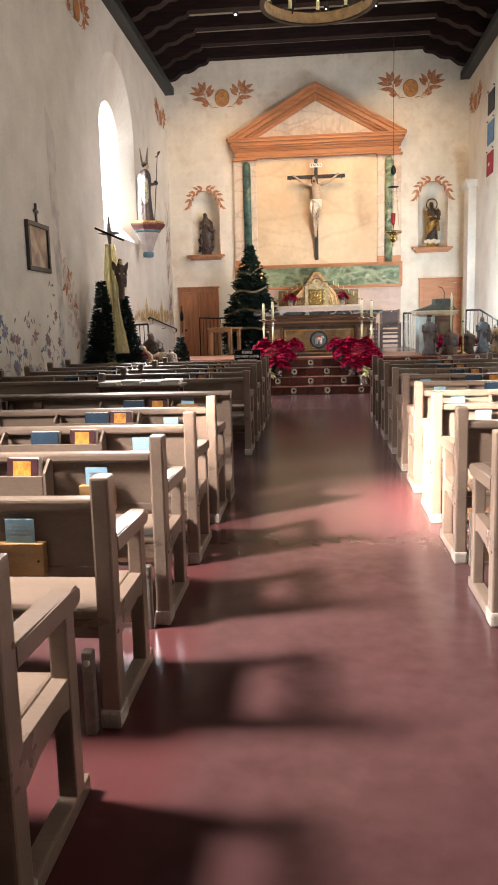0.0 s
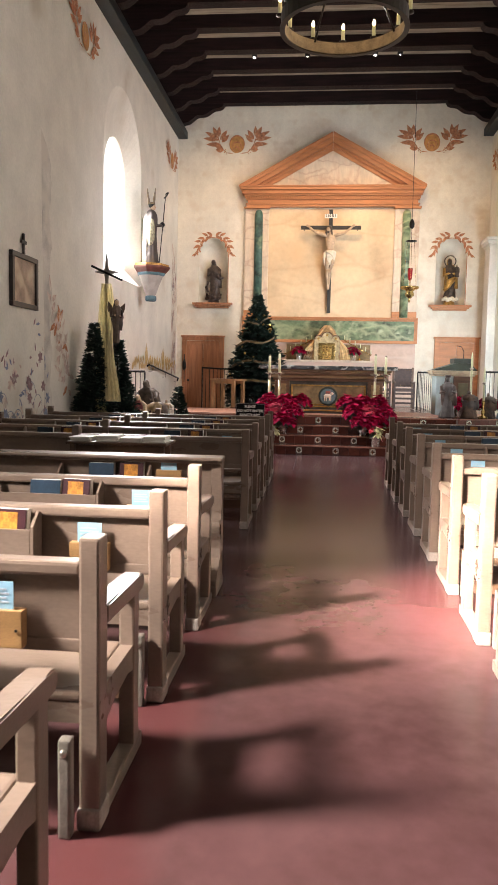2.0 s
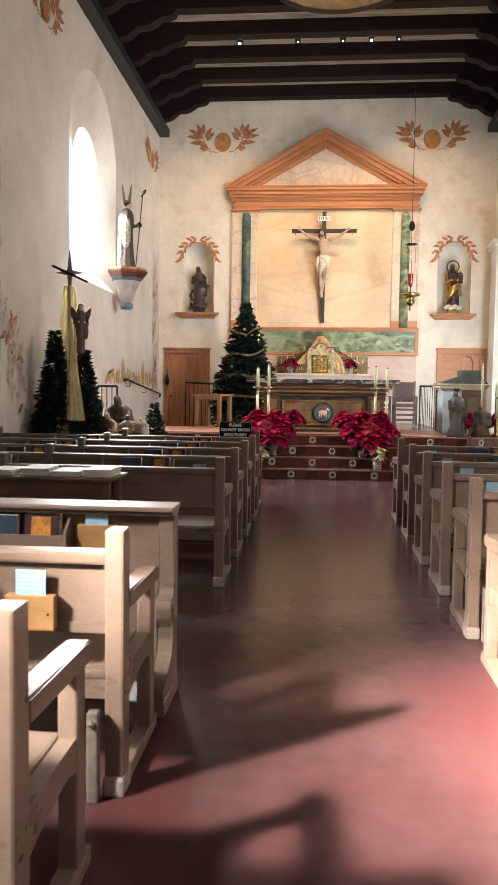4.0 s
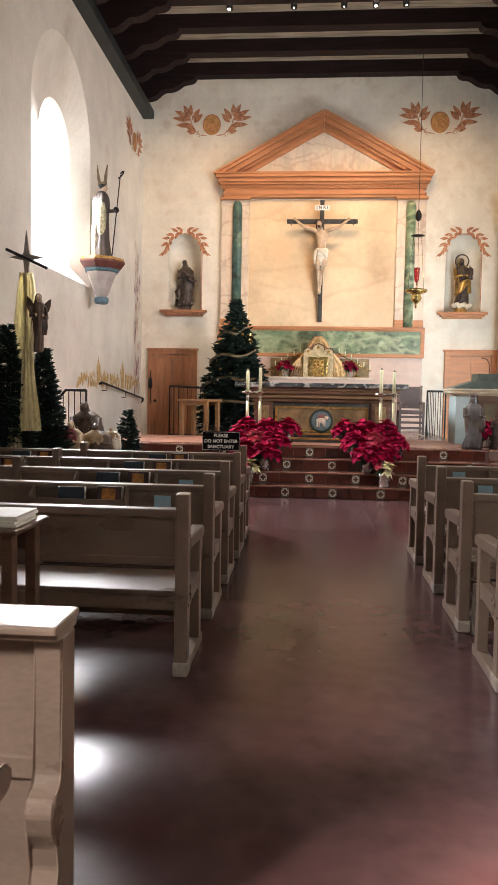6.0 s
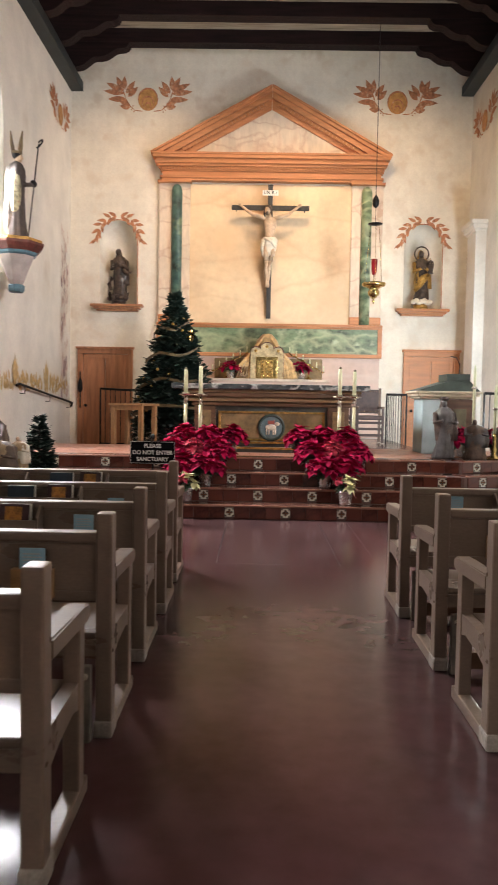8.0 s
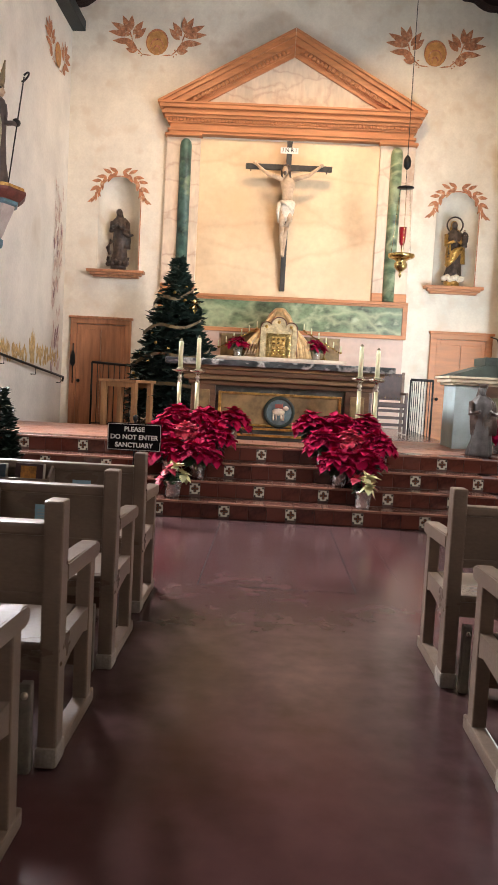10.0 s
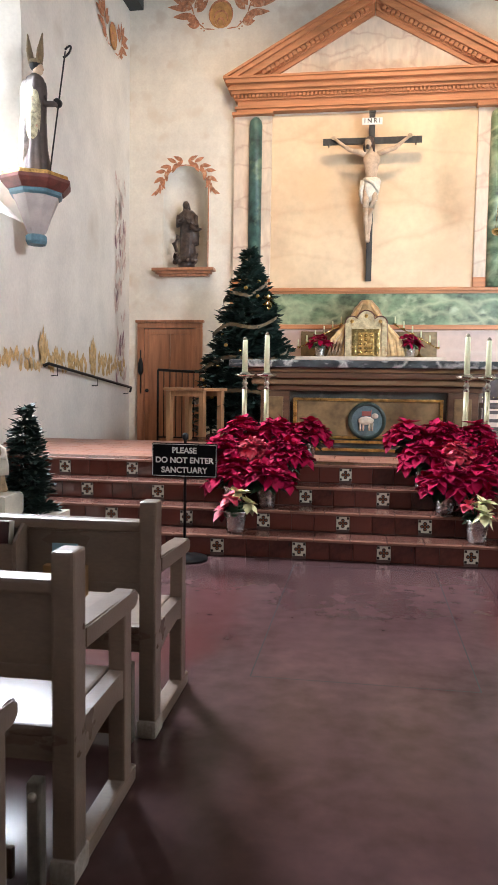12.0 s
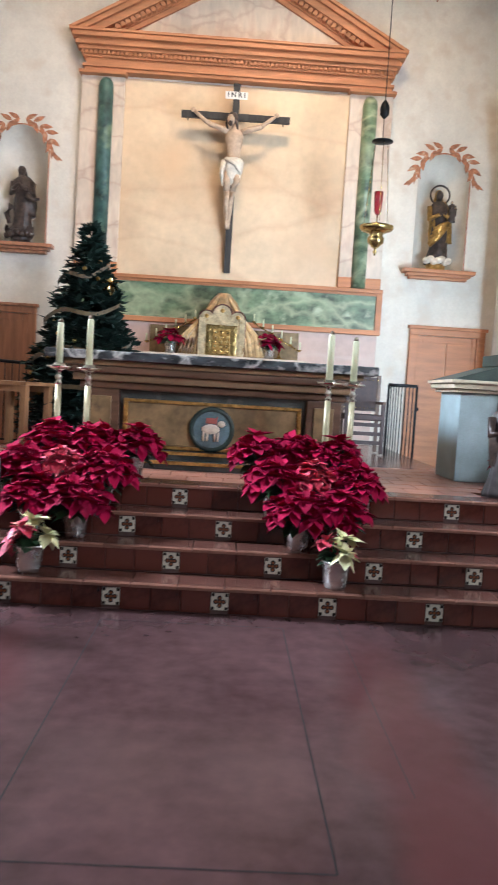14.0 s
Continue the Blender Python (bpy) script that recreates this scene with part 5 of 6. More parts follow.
for k, (x, y, z) in enumerate(SPOTS):
    src = pink if k in PINKS else red[k % 2]
    m = pose(x, y, z, 0, 0, k * 73)
    if k == 0:
        red[0].matrix_basis = m
    elif k == 1:
        red[1].matrix_basis = m
    elif k == 3:
        pink.matrix_basis = m
    else:
        copy_thing(src, m)
cream.matrix_basis = pose(-1.08, 16.27, 0.175, 0, 0, 100)
copy_thing(cream, pose(0.93, 16.27, 0.175, 0, 0, 20))
for x, y, z, a in ((2.80, 18.0, FZ, 30), (3.35, 18.05, FZ, 120)):
    copy_thing(red[0], pose(x, y, z, 0, 0, a))
small = poinsettia("poinsettia", "red poinsettia in a pot beside the tabernacle", M_RED, 9, 0.36, 0.17, 6)
small.matrix_basis = pose(-0.78, 22.95, 1.936)
copy_thing(small, pose(0.72, 22.95, 1.936, 0, 0, 70))

# ---- sign on a stand ----
M_SIGNB = mat("black_sign_board", (0.003, 0.003, 0.0035), 0.85, vary=0.2, scale=20, bump=0.02)
M_SIGNB.node_tree.nodes["Principled BSDF"].inputs["Specular IOR Level"].default_value = 0.12
sg = thing("standing_sign", "black board sign with white lettering on an iron stand", "sign", at=(-1.45, 15.93, 0.0))
part("base", lathe(bmesh.new(), [(0.19, 0), (0.19, 0.018), (0.05, 0.04), (0.016, 0.06)], seg=24), M_BLACK, sg)
part("pole", lathe(bmesh.new(), [(0.012, 0.06), (0.012, 0.98), (0.026, 1.0), (0.026, 1.03), (0.010, 1.045)], seg=10), M_BLACK, sg)
bd = part("board", B(-0.272, 0.272, -0.032, -0.014, 0.682, 0.962, bevel=0.012), M_SIGNB, sg)
bm = bmesh.new()
for xa, xb, za, zb in ((-0.262, 0.262, 0.949, 0.953), (-0.262, 0.262, 0.691, 0.695), (-0.266, -0.262, 0.693, 0.951), (0.262, 0.266, 0.693, 0.951)):
    box(bm, xa, xb, -0.0345, -0.0325, za, zb)
part("border", bm, M_SIGNW, bd, "thin white border")
for k, t in enumerate(("PLEASE", "DO NOT ENTER", "SANCTUARY")):
    words("letters", t, 0.066, pose(0, -0.0345, 0.900 - 0.080 * k, 90), M_SIGNW, bd, weight=0.026)

# ---- furniture of the sanctuary ----
ct = thing("credence_table", "light oak side table with open slatted sides", "table", at=(-2.50, 20.95, 0.0), rz=-24)
part("top", B(-0.37, 0.37, -0.30, 0.30, 1.34, 1.385, bevel=0.008), M_WOODL, ct)
for x in (-0.34, 0.26):
    for y in (-0.27, 0.19):
        part("leg", B(x, x + 0.08, y, y + 0.08, 0.55, 1.34, bevel=0.006), M_WOODL, ct)
for y in (-0.24, 0.22):
    part("apron", B(-0.26, 0.26, y - 0.015, y + 0.015, 1.26, 1.34), M_WOODL, ct)


def railing(name, label, pts, low, step=0.11):
    r = thing(name, label, "railing")
    pts = [Vector(p) for p in pts]
    part("handrail", tube(bmesh.new(), pts, 0.022, 8), M_BLACK, r)
    part("bottom_bar", tube(bmesh.new(), [(p.x, p.y, low + 0.10) for p in pts], 0.014, 6), M_BLACK, r)
    a, b = pts[0], pts[-1]
    n = max(2, int((b - a).length / step))
    for k in range(n + 1):
        t = k / n
        p = a.lerp(b, t)
        if len(pts) > 2:
            s = t * (len(pts) - 1)
            i = min(int(s), len(pts) - 2)
            p = pts[i].lerp(pts[i + 1], s - i)
        end = k in (0, n)
        part("post" if end else "baluster", tube(bmesh.new(), [(p.x, p.y, low if end else low + 0.10), (p.x, p.y, p.z)], 0.018 if end else 0.008, 6), M_BLACK, r)
    return r


railing("ramp_railing", "black iron railing along the sanctuary ramp", [(-3.30, 21.75, 1.66), (-2.85, 21.75, 1.64), (-2.42, 21.75, 1.63)], 0.48, 0.09)
railing("ramp_railing", "black iron railing along the sanctuary ramp", [(2.34, 21.7, 1.64), (2.50, 21.72, 1.64), (2.74, 21.75, 1.64)], 0.50, 0.042)
railing("step_railing", "black iron railing on the side steps", [(3.62, 19.6, 1.66), (3.95, 19.6, 1.66), (4.28, 19.2, 1.40)], FZ)
railing("step_railing", "black iron railing behind the crib figures", [(-4.20, 16.45, 1.20), (-3.92, 16.45, 1.52), (-3.60, 16.45, 1.52)], 0.35, 0.09)
hr = thing("wall_handrail", "black iron handrail sloping along the wall", "handrail")
part("rail", tube(bmesh.new(), [(-WX + 0.06, 19.62, 1.66), (-WX + 0.09, 19.70, 1.69), (-WX + 0.09, 23.38, 1.36), (-WX + 0.06, 23.42, 1.28)], 0.022, 8), M_BLACK, hr)
for y in (20.0, 21.6, 23.2):
    part("wall_hook", tube(bmesh.new(), [(-WX + 0.002, y, 1.53 - (y - 20) * 0.087), (-WX + 0.09, y, 1.53 - (y - 20) * 0.087), (-WX + 0.09, y, 1.66 - (y - 20) * 0.090)], 0.009, 6), M_BLACK, hr)

ch = thing("sanctuary_chair", "brown leather armchair with brass studs", "chair", "sanctuary chairs", at=(1.98, 21.6, FZ))
part("seat", B(-0.26, 0.26, -0.22, 0.24, 0.44, 0.52, bevel=0.02), M_LEATHER, ch)
part("backrest", B(-0.25, 0.25, 0.22, 0.26, 0.56, 1.03, bevel=0.012), M_LEATHER, ch)
for x in (-0.27, 0.22):
    part("front_leg", B(x, x + 0.05, -0.22, -0.17, 0, 0.66, bevel=0.006), M_LEATHER, ch)
    part("back_leg", B(x, x + 0.05, 0.21, 0.26, 0, 1.06, bevel=0.006), M_ALTW, ch)
    part("arm", B(x, x + 0.05, -0.24, 0.21, 0.66, 0.70, bevel=0.008), M_ALTW, ch)
for z in (0.12, 0.24, 0.36):
    part("stretcher", B(-0.22, 0.22, -0.205, -0.185, z, z + 0.05), M_LEATHER, ch)
for k in range(9):
    for z in (0.60, 0.99):
        part("stud", ball(bmesh.new(), (-0.22 + 0.055 * k, 0.218, z), 0.010, seg=6), M_BRASS, ch)
copy_thing(ch, pose(1.36, 21.62, FZ, 0, 0, 4))

M_AMBO = mat("pale_blue_painted_wood", (0.42, 0.55, 0.56), 0.5, vary=0.10, scale=4, bump=0.08)
M_CREAMP = mat("cream_painted_moulding", (0.62, 0.56, 0.40), 0.5, vary=0.15, scale=6, bump=0.1)
M_GRDK = mat("dark_green_painted_wood", (0.040, 0.062, 0.050), 0.45, vary=0.3, scale=6, bump=0.1)
M_OLIVE = mat("olive_panel", (0.14, 0.13, 0.075), 0.45, vary=0.25, scale=5, bump=0.08)
am = thing("ambo", "pale blue and dark wood reading desk with green top", "lectern")
part("body", B(2.34, 3.10, 18.46, 19.12, FZ, 1.545, bevel=0.01), M_AMBO, am)
part("front_board", B(2.70, 3.098, 18.42, 18.458, FZ, 1.545, bevel=0.006), M_ALTW, am, "dark wood front board")
part("front_panel", B(2.80, 3.00, 18.405, 18.419, 0.98, 1.40, bevel=0.005), M_OLIVE, am, "olive inset panel")
for za, zb, e in ((1.548, 1.58, 0.05), (1.582, 1.63, 0.09), (1.632, 1.665, 0.12)):
    part("cornice", B(2.34 - e, 3.10 + e, 18.46 - e, 19.12 + e, za, zb, bevel=0.01), M_CREAMP, am)
bm = bmesh.new()
prism(bm, [(2.24, 1.667), (3.20, 1.667), (3.04, 1.82), (2.72, 1.82)], 18.40, 19.18, "y")
part("sloped_top", bm, M_GRDK, am)
part("book_rest", B(2.70, 3.05, 18.44, 19.0, 1.822, 1.93, bevel=0.006), M_GRDK, am)
part("microphone", tube(bmesh.new(), [(2.92, 18.6, 1.93), (2.92, 18.58, 2.08), (2.86, 18.54, 2.18), (2.76, 18.50, 2.20)], 0.008, 6), M_BLACK, am, "thin gooseneck microphone")

# crib figures by the ambo
M_PALEST = mat("grey_painted_plaster", (0.075, 0.068, 0.066), 0.55, vary=0.25, scale=12, bump=0.2)
M_BLUER = mat("dusty_blue_robe", (0.16, 0.20, 0.25), 0.6, vary=0.25, scale=12, bump=0.2)
M_REDR = mat("dull_red_robe", (0.22, 0.05, 0.05), 0.6, vary=0.25, scale=12, bump=0.2)
M_BROWNR = mat("brown_robe", (0.10, 0.065, 0.045), 0.6, vary=0.3, scale=12, bump=0.2)
M_OCHRER = mat("ochre_robe", (0.36, 0.25, 0.14), 0.6, vary=0.25, scale=12, bump=0.2)


def crib(at, h, mats, label, crown=False, width=1.0, rz=0):
    bm = bmesh.new()
    robed(bm, (0, 0, 0), h, (0, 1, 2), width=width)
    if crown:
        lathe(bm, [(h * 0.06, h * 0.97), (h * 0.075, h * 1.03)], (0, 0, 0), 8, 1)
    ob = tagged(part("crib_figure", bm, mats), label, "statue", "crib figures")
    ob.matrix_world = pose(*at, 0, 0, rz)
    return ob


crib((2.42, 17.42, FZ), 0.84, (M_PALEST, M_STATUE, M_PALEST), "grey-robed painted king figurine standing on the step", True)
crib((2.86, 17.42, FZ), 0.56, (M_BROWNR, M_PALEST, M_BROWNR), "brown-robed painted kneeling figurine", width=1.6)
crib((3.28, 17.6, FZ), 0.52, (M_STATUE, M_BROWNR, M_BROWNR), "dark-robed painted kneeling figurine", width=1.5)
crib((3.62, 17.7, FZ), 0.80, (M_BLUER, M_PALEST, M_BROWNR), "dusty blue robed painted standing figurine")
crib((3.95, 17.9, FZ), 0.62, (M_OCHRER, M_BROWNR, M_FLESH), "ochre-robed painted standing figurine", width=1.4)
M_CLEAR = mat("clear_acrylic", (0.75, 0.80, 0.80), 0.08, trans=0.6, vary=0.05, bump=0)
for x, y, t in ((2.98, 17.95, 2.05), (3.16, 17.52, 1.75)):
    c = thing("processional_candle", "slim pale candle in a tall stand", "candlestick", "", (x, y, FZ))
    part("base", lathe(bmesh.new(), [(0.10, 0), (0.10, 0.02), (0.03, 0.06), (0.04, 0.14), (0.022, 0.2), (0.03, 0.32), (0.02, 0.36)], seg=14), M_BRASS, c)
    part("candle", lathe(bmesh.new(), [(0.022, 0.36), (0.022, t - FZ - 0.1), (0.006, t - FZ)], seg=10), M_WAX, c)
    part("follower", lathe(bmesh.new(), [(0.03, t - FZ - 0.36), (0.045, t - FZ - 0.34), (0.03, t - FZ - 0.32)], seg=12), M_SILVER, c)

# ---- crib on the west side ----
M_CLOTHW = mat("white_draped_cloth", (0.62, 0.57, 0.47), 0.8, vary=0.12, scale=6, bump=0.25)
M_DRAPE = mat("pale_yellow_drape", (0.78, 0.70, 0.45), 0.75, vary=0.15, scale=6, bump=0.2, stretch=(6, 6, 0.8))
M_NEEDLE = mat("fir_needles", (0.015, 0.034, 0.027), 0.6, vary=0.4, scale=6, bump=0.0, island=0.6)
M_BARK = mat("fir_bark", (0.05, 0.032, 0.022), 0.9, vary=0.3, scale=14, bump=0.4)
M_POLE = mat("grey_wood_pole", (0.22, 0.20, 0.18), 0.7, vary=0.25, scale=6, bump=0.2)
structure("crib_platform", B(-WX + 0.003, -2.5, 14.0, 16.08, 0.0, 0.35, bevel=0.01), M_CLOTHW, "white cloth-covered low platform of the crib", "platform")


def fir(name, at, h, r, seed, label, tiers=16, blade=0.10, taper=0.78):
    rng = random.Random(seed)
    t0 = thing(name, label, "fir tree", "", at)
    part("trunk", tube(bmesh.new(), [(0, 0, 0), (0, 0, h * 0.5), (0, 0, h * 0.97)], 0.035 * h / 2, 7, 0, 0.006), M_BARK, t0)
    bm = bmesh.new()
    lo = 0.08 * h
    for i in range(tiers):
        t = i / (tiers - 1)
        z = lo + (h - lo) * t ** 0.92
        reach = r * (1 - t) ** taper + 0.035
        for k in range(max(9, int(36 * (1 - t) + 12))):
            a = rng.random() * 6.28
            L = reach * rng.uniform(0.72, 1.12)
            zb = z + rng.uniform(-0.6, 0.6) * h / tiers
            d = Vector((math.cos(a), math.sin(a), rng.uniform(-0.28, 0.22)))
            n = max(3, int(L / (blade * 0.55)))
            for q in range(n):
                s = 0.25 + 0.75 * (q + rng.random()) / n
                p = d * L * s + Vector((0, 0, zb - 0.10 * L * s * s))
                for side in (-1, 0, 1):
                    e = Vector((math.cos(a + side * 0.85 + rng.uniform(-0.3, 0.3)), math.sin(a + side * 0.85 + rng.uniform(-0.3, 0.3)), rng.uniform(-0.35, 0.55)))
                    w = e.cross(Vector((rng.random(), rng.random(), 1))).normalized() * blade * 0.20
                    ln = blade * rng.uniform(0.8, 1.3)
                    v = [bm.verts.new(c) for c in (p - w * 0.6, p + w * 0.6, p + e * ln * 0.55 + w, p + e * ln, p + e * ln * 0.55 - w)]
                    bm.faces.new(v)
    part("crown", bm, M_NEEDLE, t0)
    return t0


fir("fir_tree", (-3.96, 14.30, 0.35), 1.92, 0.37, 3, "dense artificial fir tree beside the crib", 32, 0.080, 1.0)
fir("fir_tree", (-3.72, 14.90, 0.35), 1.66, 0.36, 4, "bushy artificial fir tree beside the crib", 26, 0.085, 0.9)
fir("small_fir_tree", (-2.82, 15.90, 0.35), 0.84, 0.20, 5, "small artificial fir tree at the step", 11, 0.07)
xt = fir("christmas_tree", (-1.86, 21.95, FZ), 2.80, 0.84, 6, "tall decorated Christmas tree with gold ribbon", 30, 0.12)
M_RIBBON = mat("gold_ribbon", (0.13, 0.085, 0.035), 0.5, vary=0.3, scale=10, bump=0.2, sheen=0.3)
bm = bmesh.new()
ring = []
for i in range(150):
    t = i / 149
    a = t * 6.28 * 4.2 + 2
    z = 0.35 + 2.2 * t
    r = 0.88 * (1 - z / 2.80) ** 0.78 + 0.06 + 0.03 * math.sin(i * 0.9)
    z += 0.06 * math.sin(i * 0.55)
    ring.append((bm.verts.new((r * math.cos(a), r * math.sin(a), z)), bm.verts.new((r * math.cos(a) * 1.03, r * math.sin(a) * 1.03, z + 0.055))))
for (a, b), (c, d) in zip(ring, ring[1:]):
    bm.faces.new((a, c, d, b))
part("ribbon", bm, M_RIBBON, xt, "wound gold ribbon")
rng = random.Random(8)
for k in range(26):
    z = 0.35 + rng.random() * 2.0
    a = -0.2 - rng.random() * 2.9
    r = 0.88 * (1 - z / 2.80) ** 0.78 + 0.04
    part("bauble", ball(bmesh.new(), (r * math.cos(a), r * math.sin(a), z), 0.032, seg=8), (M_GILT, M_SILVER, M_BRASS)[k % 3], xt)
bm = bmesh.new()
flower(bm, (0.34, -0.28, 2.05), 0.16, rng, 0, (0.5, -1, 0.3))
part("bow", bm, M_BRASS, xt, "gold star flower")

sp = thing("star_pole", "wooden pole with a four-pointed star and pale drape", "star", at=(-3.86, 14.72, 0.35))
part("pole", tube(bmesh.new(), [(0, 0, 0), (0, 0, 2.75)], 0.022, 8), M_POLE, sp)
bm = bmesh.new()
star = []
for i in range(8):
    a = math.pi / 4 * i
    r = (0.22, 0.055, 0.34, 0.055, 0.22, 0.055, 0.40, 0.055)[i]
    star.append((r * math.cos(a), 2.86 + r * math.sin(a)))
prism(bm, star, -0.05, -0.02, "y")
part("star", bm, M_POLE, sp, "grey four-pointed star")
part("crossarm", tube(bmesh.new(), [(-0.26, -0.06, 2.96), (0.28, -0.06, 2.72)], 0.022, 6), M_BLACK, sp)
for s in (-1, 1):
    bm = bmesh.new()
    rows = []
    for j in range(18):
        t = j / 17
        half = 0.022 + 0.034 * t ** 0.7 + 0.010 * math.sin(t * 7 + s)
        cx = s * (0.02 + 0.06 * t) + 0.20 * t ** 1.5 - 0.03 - (0.05 if s < 0 else 0.0) * math.sin(t * 2.6) + 0.015 * math.sin(t * 5 + s)
        rows.append([bm.verts.new((cx + half * (i / 6 - 0.5) * 2, -0.08 - 0.62 * t ** 1.5 - 0.02 * math.sin(i * 1.9 + t * 3), 2.66 - (2.30 if s < 0 else 2.0) * t)) for i in range(13)])
    for a, b in zip(rows, rows[1:]):
        for i in range(12):
            f = bm.faces.new((a[i], a[i + 1], b[i + 1], b[i]))
            f.smooth = True
    bmesh.ops.solidify(bm, geom=bm.faces[:], thickness=0.006)
    part("drape", bm, M_DRAPE, sp, "hanging pale yellow cloth")
bm = bmesh.new()
robed(bm, (0, 0, 0), 0.74, (1, 4, 2), width=0.72)
for s in (-1, 1):
    leaf(bm, (s * 0.05, 0.45), 0.26, 0.10, radians(90 - s * 22), lambda a, b: (a, 0.07, b), 1)
ang = tagged(part("angel_figure", bm, (M_BLUER, M_BROWNR, M_FLESH, M_GILT, M_STATUE)), "dark brown carved angel hung on the star pole", "statue")
ang.matrix_world = pose(-3.71, 14.58, 2.0, 8, 4, 25)
crib((-3.72, 15.05, 0.35), 0.86, (M_REDR, M_REDR, M_BROWNR), "red-cloaked painted crib figure", width=1.3)
crib((-3.38, 15.05, 0.35), 0.76, (M_REDR, M_OCHRER, M_FLESH), "small painted crib figure in red and ochre")
crib((-3.36, 15.60, 0.35), 1.02, (M_STATUE, M_BROWNR, M_BROWNR), "dark-robed standing crib figure with a veil", width=1.15)
crib((-3.10, 15.25, 0.35), 0.72, (M_OCHRER, M_BROWNR, M_STATUE), "ochre-robed kneeling crib figure", width=1.5)
crib((-2.98, 15.62, 0.55), 0.46, (M_OCHRER, M_CLOTHW, M_FLESH), "little ochre painted crib figure on the manger", width=1.4)
mg = thing("manger_block", "small block draped in white cloth", "manger", at=(-2.95, 15.55, 0.35))
part("cloth", B(-0.18, 0.20, -0.16, 0.18, 0, 0.2, bevel=0.03), M_CLOTHW, mg)

# ---- framed station on the west wall ----
M_FRAME = mat("dark_picture_frame", (0.030, 0.024, 0.022), 0.4, vary=0.3, scale=10, bump=0.1)
M_PRINT = mat("pinkish_brown_print", (0.36, 0.25, 0.19), 0.35, vary=0.35, scale=5, bump=0.0, stain=(0.50, 0.42, 0.34), stain_scale=4, stain_at=0.5)
pf = thing("framed_picture", "dark-framed pinkish-brown print topped by a small cross", "picture", at=(-WX, 12.18, 2.74))
for ya, yb, za, zb in ((-0.46, 0.46, 0.30, 0.37), (-0.46, 0.46, -0.37, -0.30), (-0.46, -0.39, -0.30, 0.30), (0.39, 0.46, -0.30, 0.30)):
    part("frame_bar", B(0.003, 0.06, ya, yb, za, zb, bevel=0.008), M_FRAME, pf)
part("print", B(0.003, 0.03, -0.39, 0.39, -0.30, 0.30), M_PRINT, pf, "mottled pinkish-brown print")
part("cross", box(B(0.01, 0.04, -0.022, 0.022, 0.372, 0.66, bevel=0.005), 0.01, 0.04, -0.085, 0.085, 0.52, 0.565, bevel=0.005), M_FRAME, pf)

# ---- east wall: pilaster and quilted banners ----
pl = tagged(thing("pilaster_east", "white plaster pilaster with a moulded capital", "pilaster"), kind="structure")
part("shaft", B(WX - 0.22, WX - 0.002, 22.25, 22.85, 0.36, 4.95, bevel=0.01), M_WALL, pl)
for za, zb, e in ((4.95, 5.0, 0.03), (5.0, 5.09, 0.07), (5.09, 5.17, 0.11)):
    part("capital", B(WX - 0.22 - e, WX - 0.002, 22.25 - e, 22.85 + e, za, zb, bevel=0.01), M_WALL, pl)
QUILT = ((5.00, 5.55, (0.38, 0.035, 0.04), "red quilted banner square with a white star"), (5.75, 6.28, (0.13, 0.24, 0.36), "blue quilted banner square with a round motif"), (6.48, 7.0, (0.03, 0.03, 0.03), "black quilted banner square with a pale motif"))
for za, zb, c, label in QUILT:
    q = thing("quilt_banner", label, "banner", "quilted banners", at=(WX, 20.95, (za + zb) / 2))
    h = (zb - za) / 2
    part("cloth", B(-0.022, -0.003, -0.62, 0.08, -h, h, bevel=0.008), mat("quilt_cloth", c, 0.85, vary=0.2, scale=14, bump=0.3), q)
    bm = bmesh.new()
    for k in range(8):
        leaf(bm, (-0.27, 0.0), h * 0.8, h * 0.34, k * math.pi / 4, lambda a, b: (-0.0245, a, b))
    part("motif", bm, M_LINEN, q)
    bm = bmesh.new()
    for ya in (-0.60, 0.05):
        ball(bm, (-0.03, ya, h + 0.05), 0.02, seg=8)
    part("pin", bm, M_BLACK, q)

# ---- hanging sanctuary lamp ----
sl = thing("sanctuary_lamp", "hanging brass lamp with a red glass cup", "hanging lamp", at=(2.11, 22.25, 0))
M_REDG = mat("red_glass", (0.40, 0.02, 0.03), 0.08, trans=0.5, vary=0.1, bump=0)
part("cord", tube(bmesh.new(), [(0, 0, 5.62), (0, 0, 9.079)], 0.007, 6), M_BLACK, sl)
part("weight", lathe(bmesh.new(), [(0.02, 5.38), (0.065, 5.43), (0.07, 5.52), (0.05, 5.58), (0.015, 5.63)], seg=14), M_BLACK, sl)
part("canopy", lathe(bmesh.new(), [(0.03, 5.03), (0.15, 5.055), (0.15, 5.065), (0.03, 5.09)], seg=20), M_BLACK, sl)
part("cup_stem", tube(bmesh.new(), [(0, 0, 3.84), (0, 0, 4.05)], 0.012, 8), M_BRASS, sl)
part("rod", tube(bmesh.new(), [(0, 0, 5.08), (0, 0, 5.40)], 0.006, 6), M_BLACK, sl)
for k in range(3):
    a = 2.1 * k + 0.5
    part("chain", tube(bmesh.new(), [(0.10 * math.cos(a), 0.10 * math.sin(a), 5.05), (0.20 * math.cos(a), 0.20 * math.sin(a), 3.88)], 0.005, 5), M_BRASS, sl)
part("bowl", lathe(bmesh.new(), [(0.01, 3.47), (0.03, 3.52), (0.015, 3.56), (0.05, 3.59), (0.11, 3.65), (0.12, 3.71), (0.085, 3.76), (0.13, 3.79), (0.22, 3.82), (0.24, 3.85), (0.235, 3.885), (0.08, 3.86)], seg=24, wobble=0.03), M_BRASS, sl, "chased brass bowl")
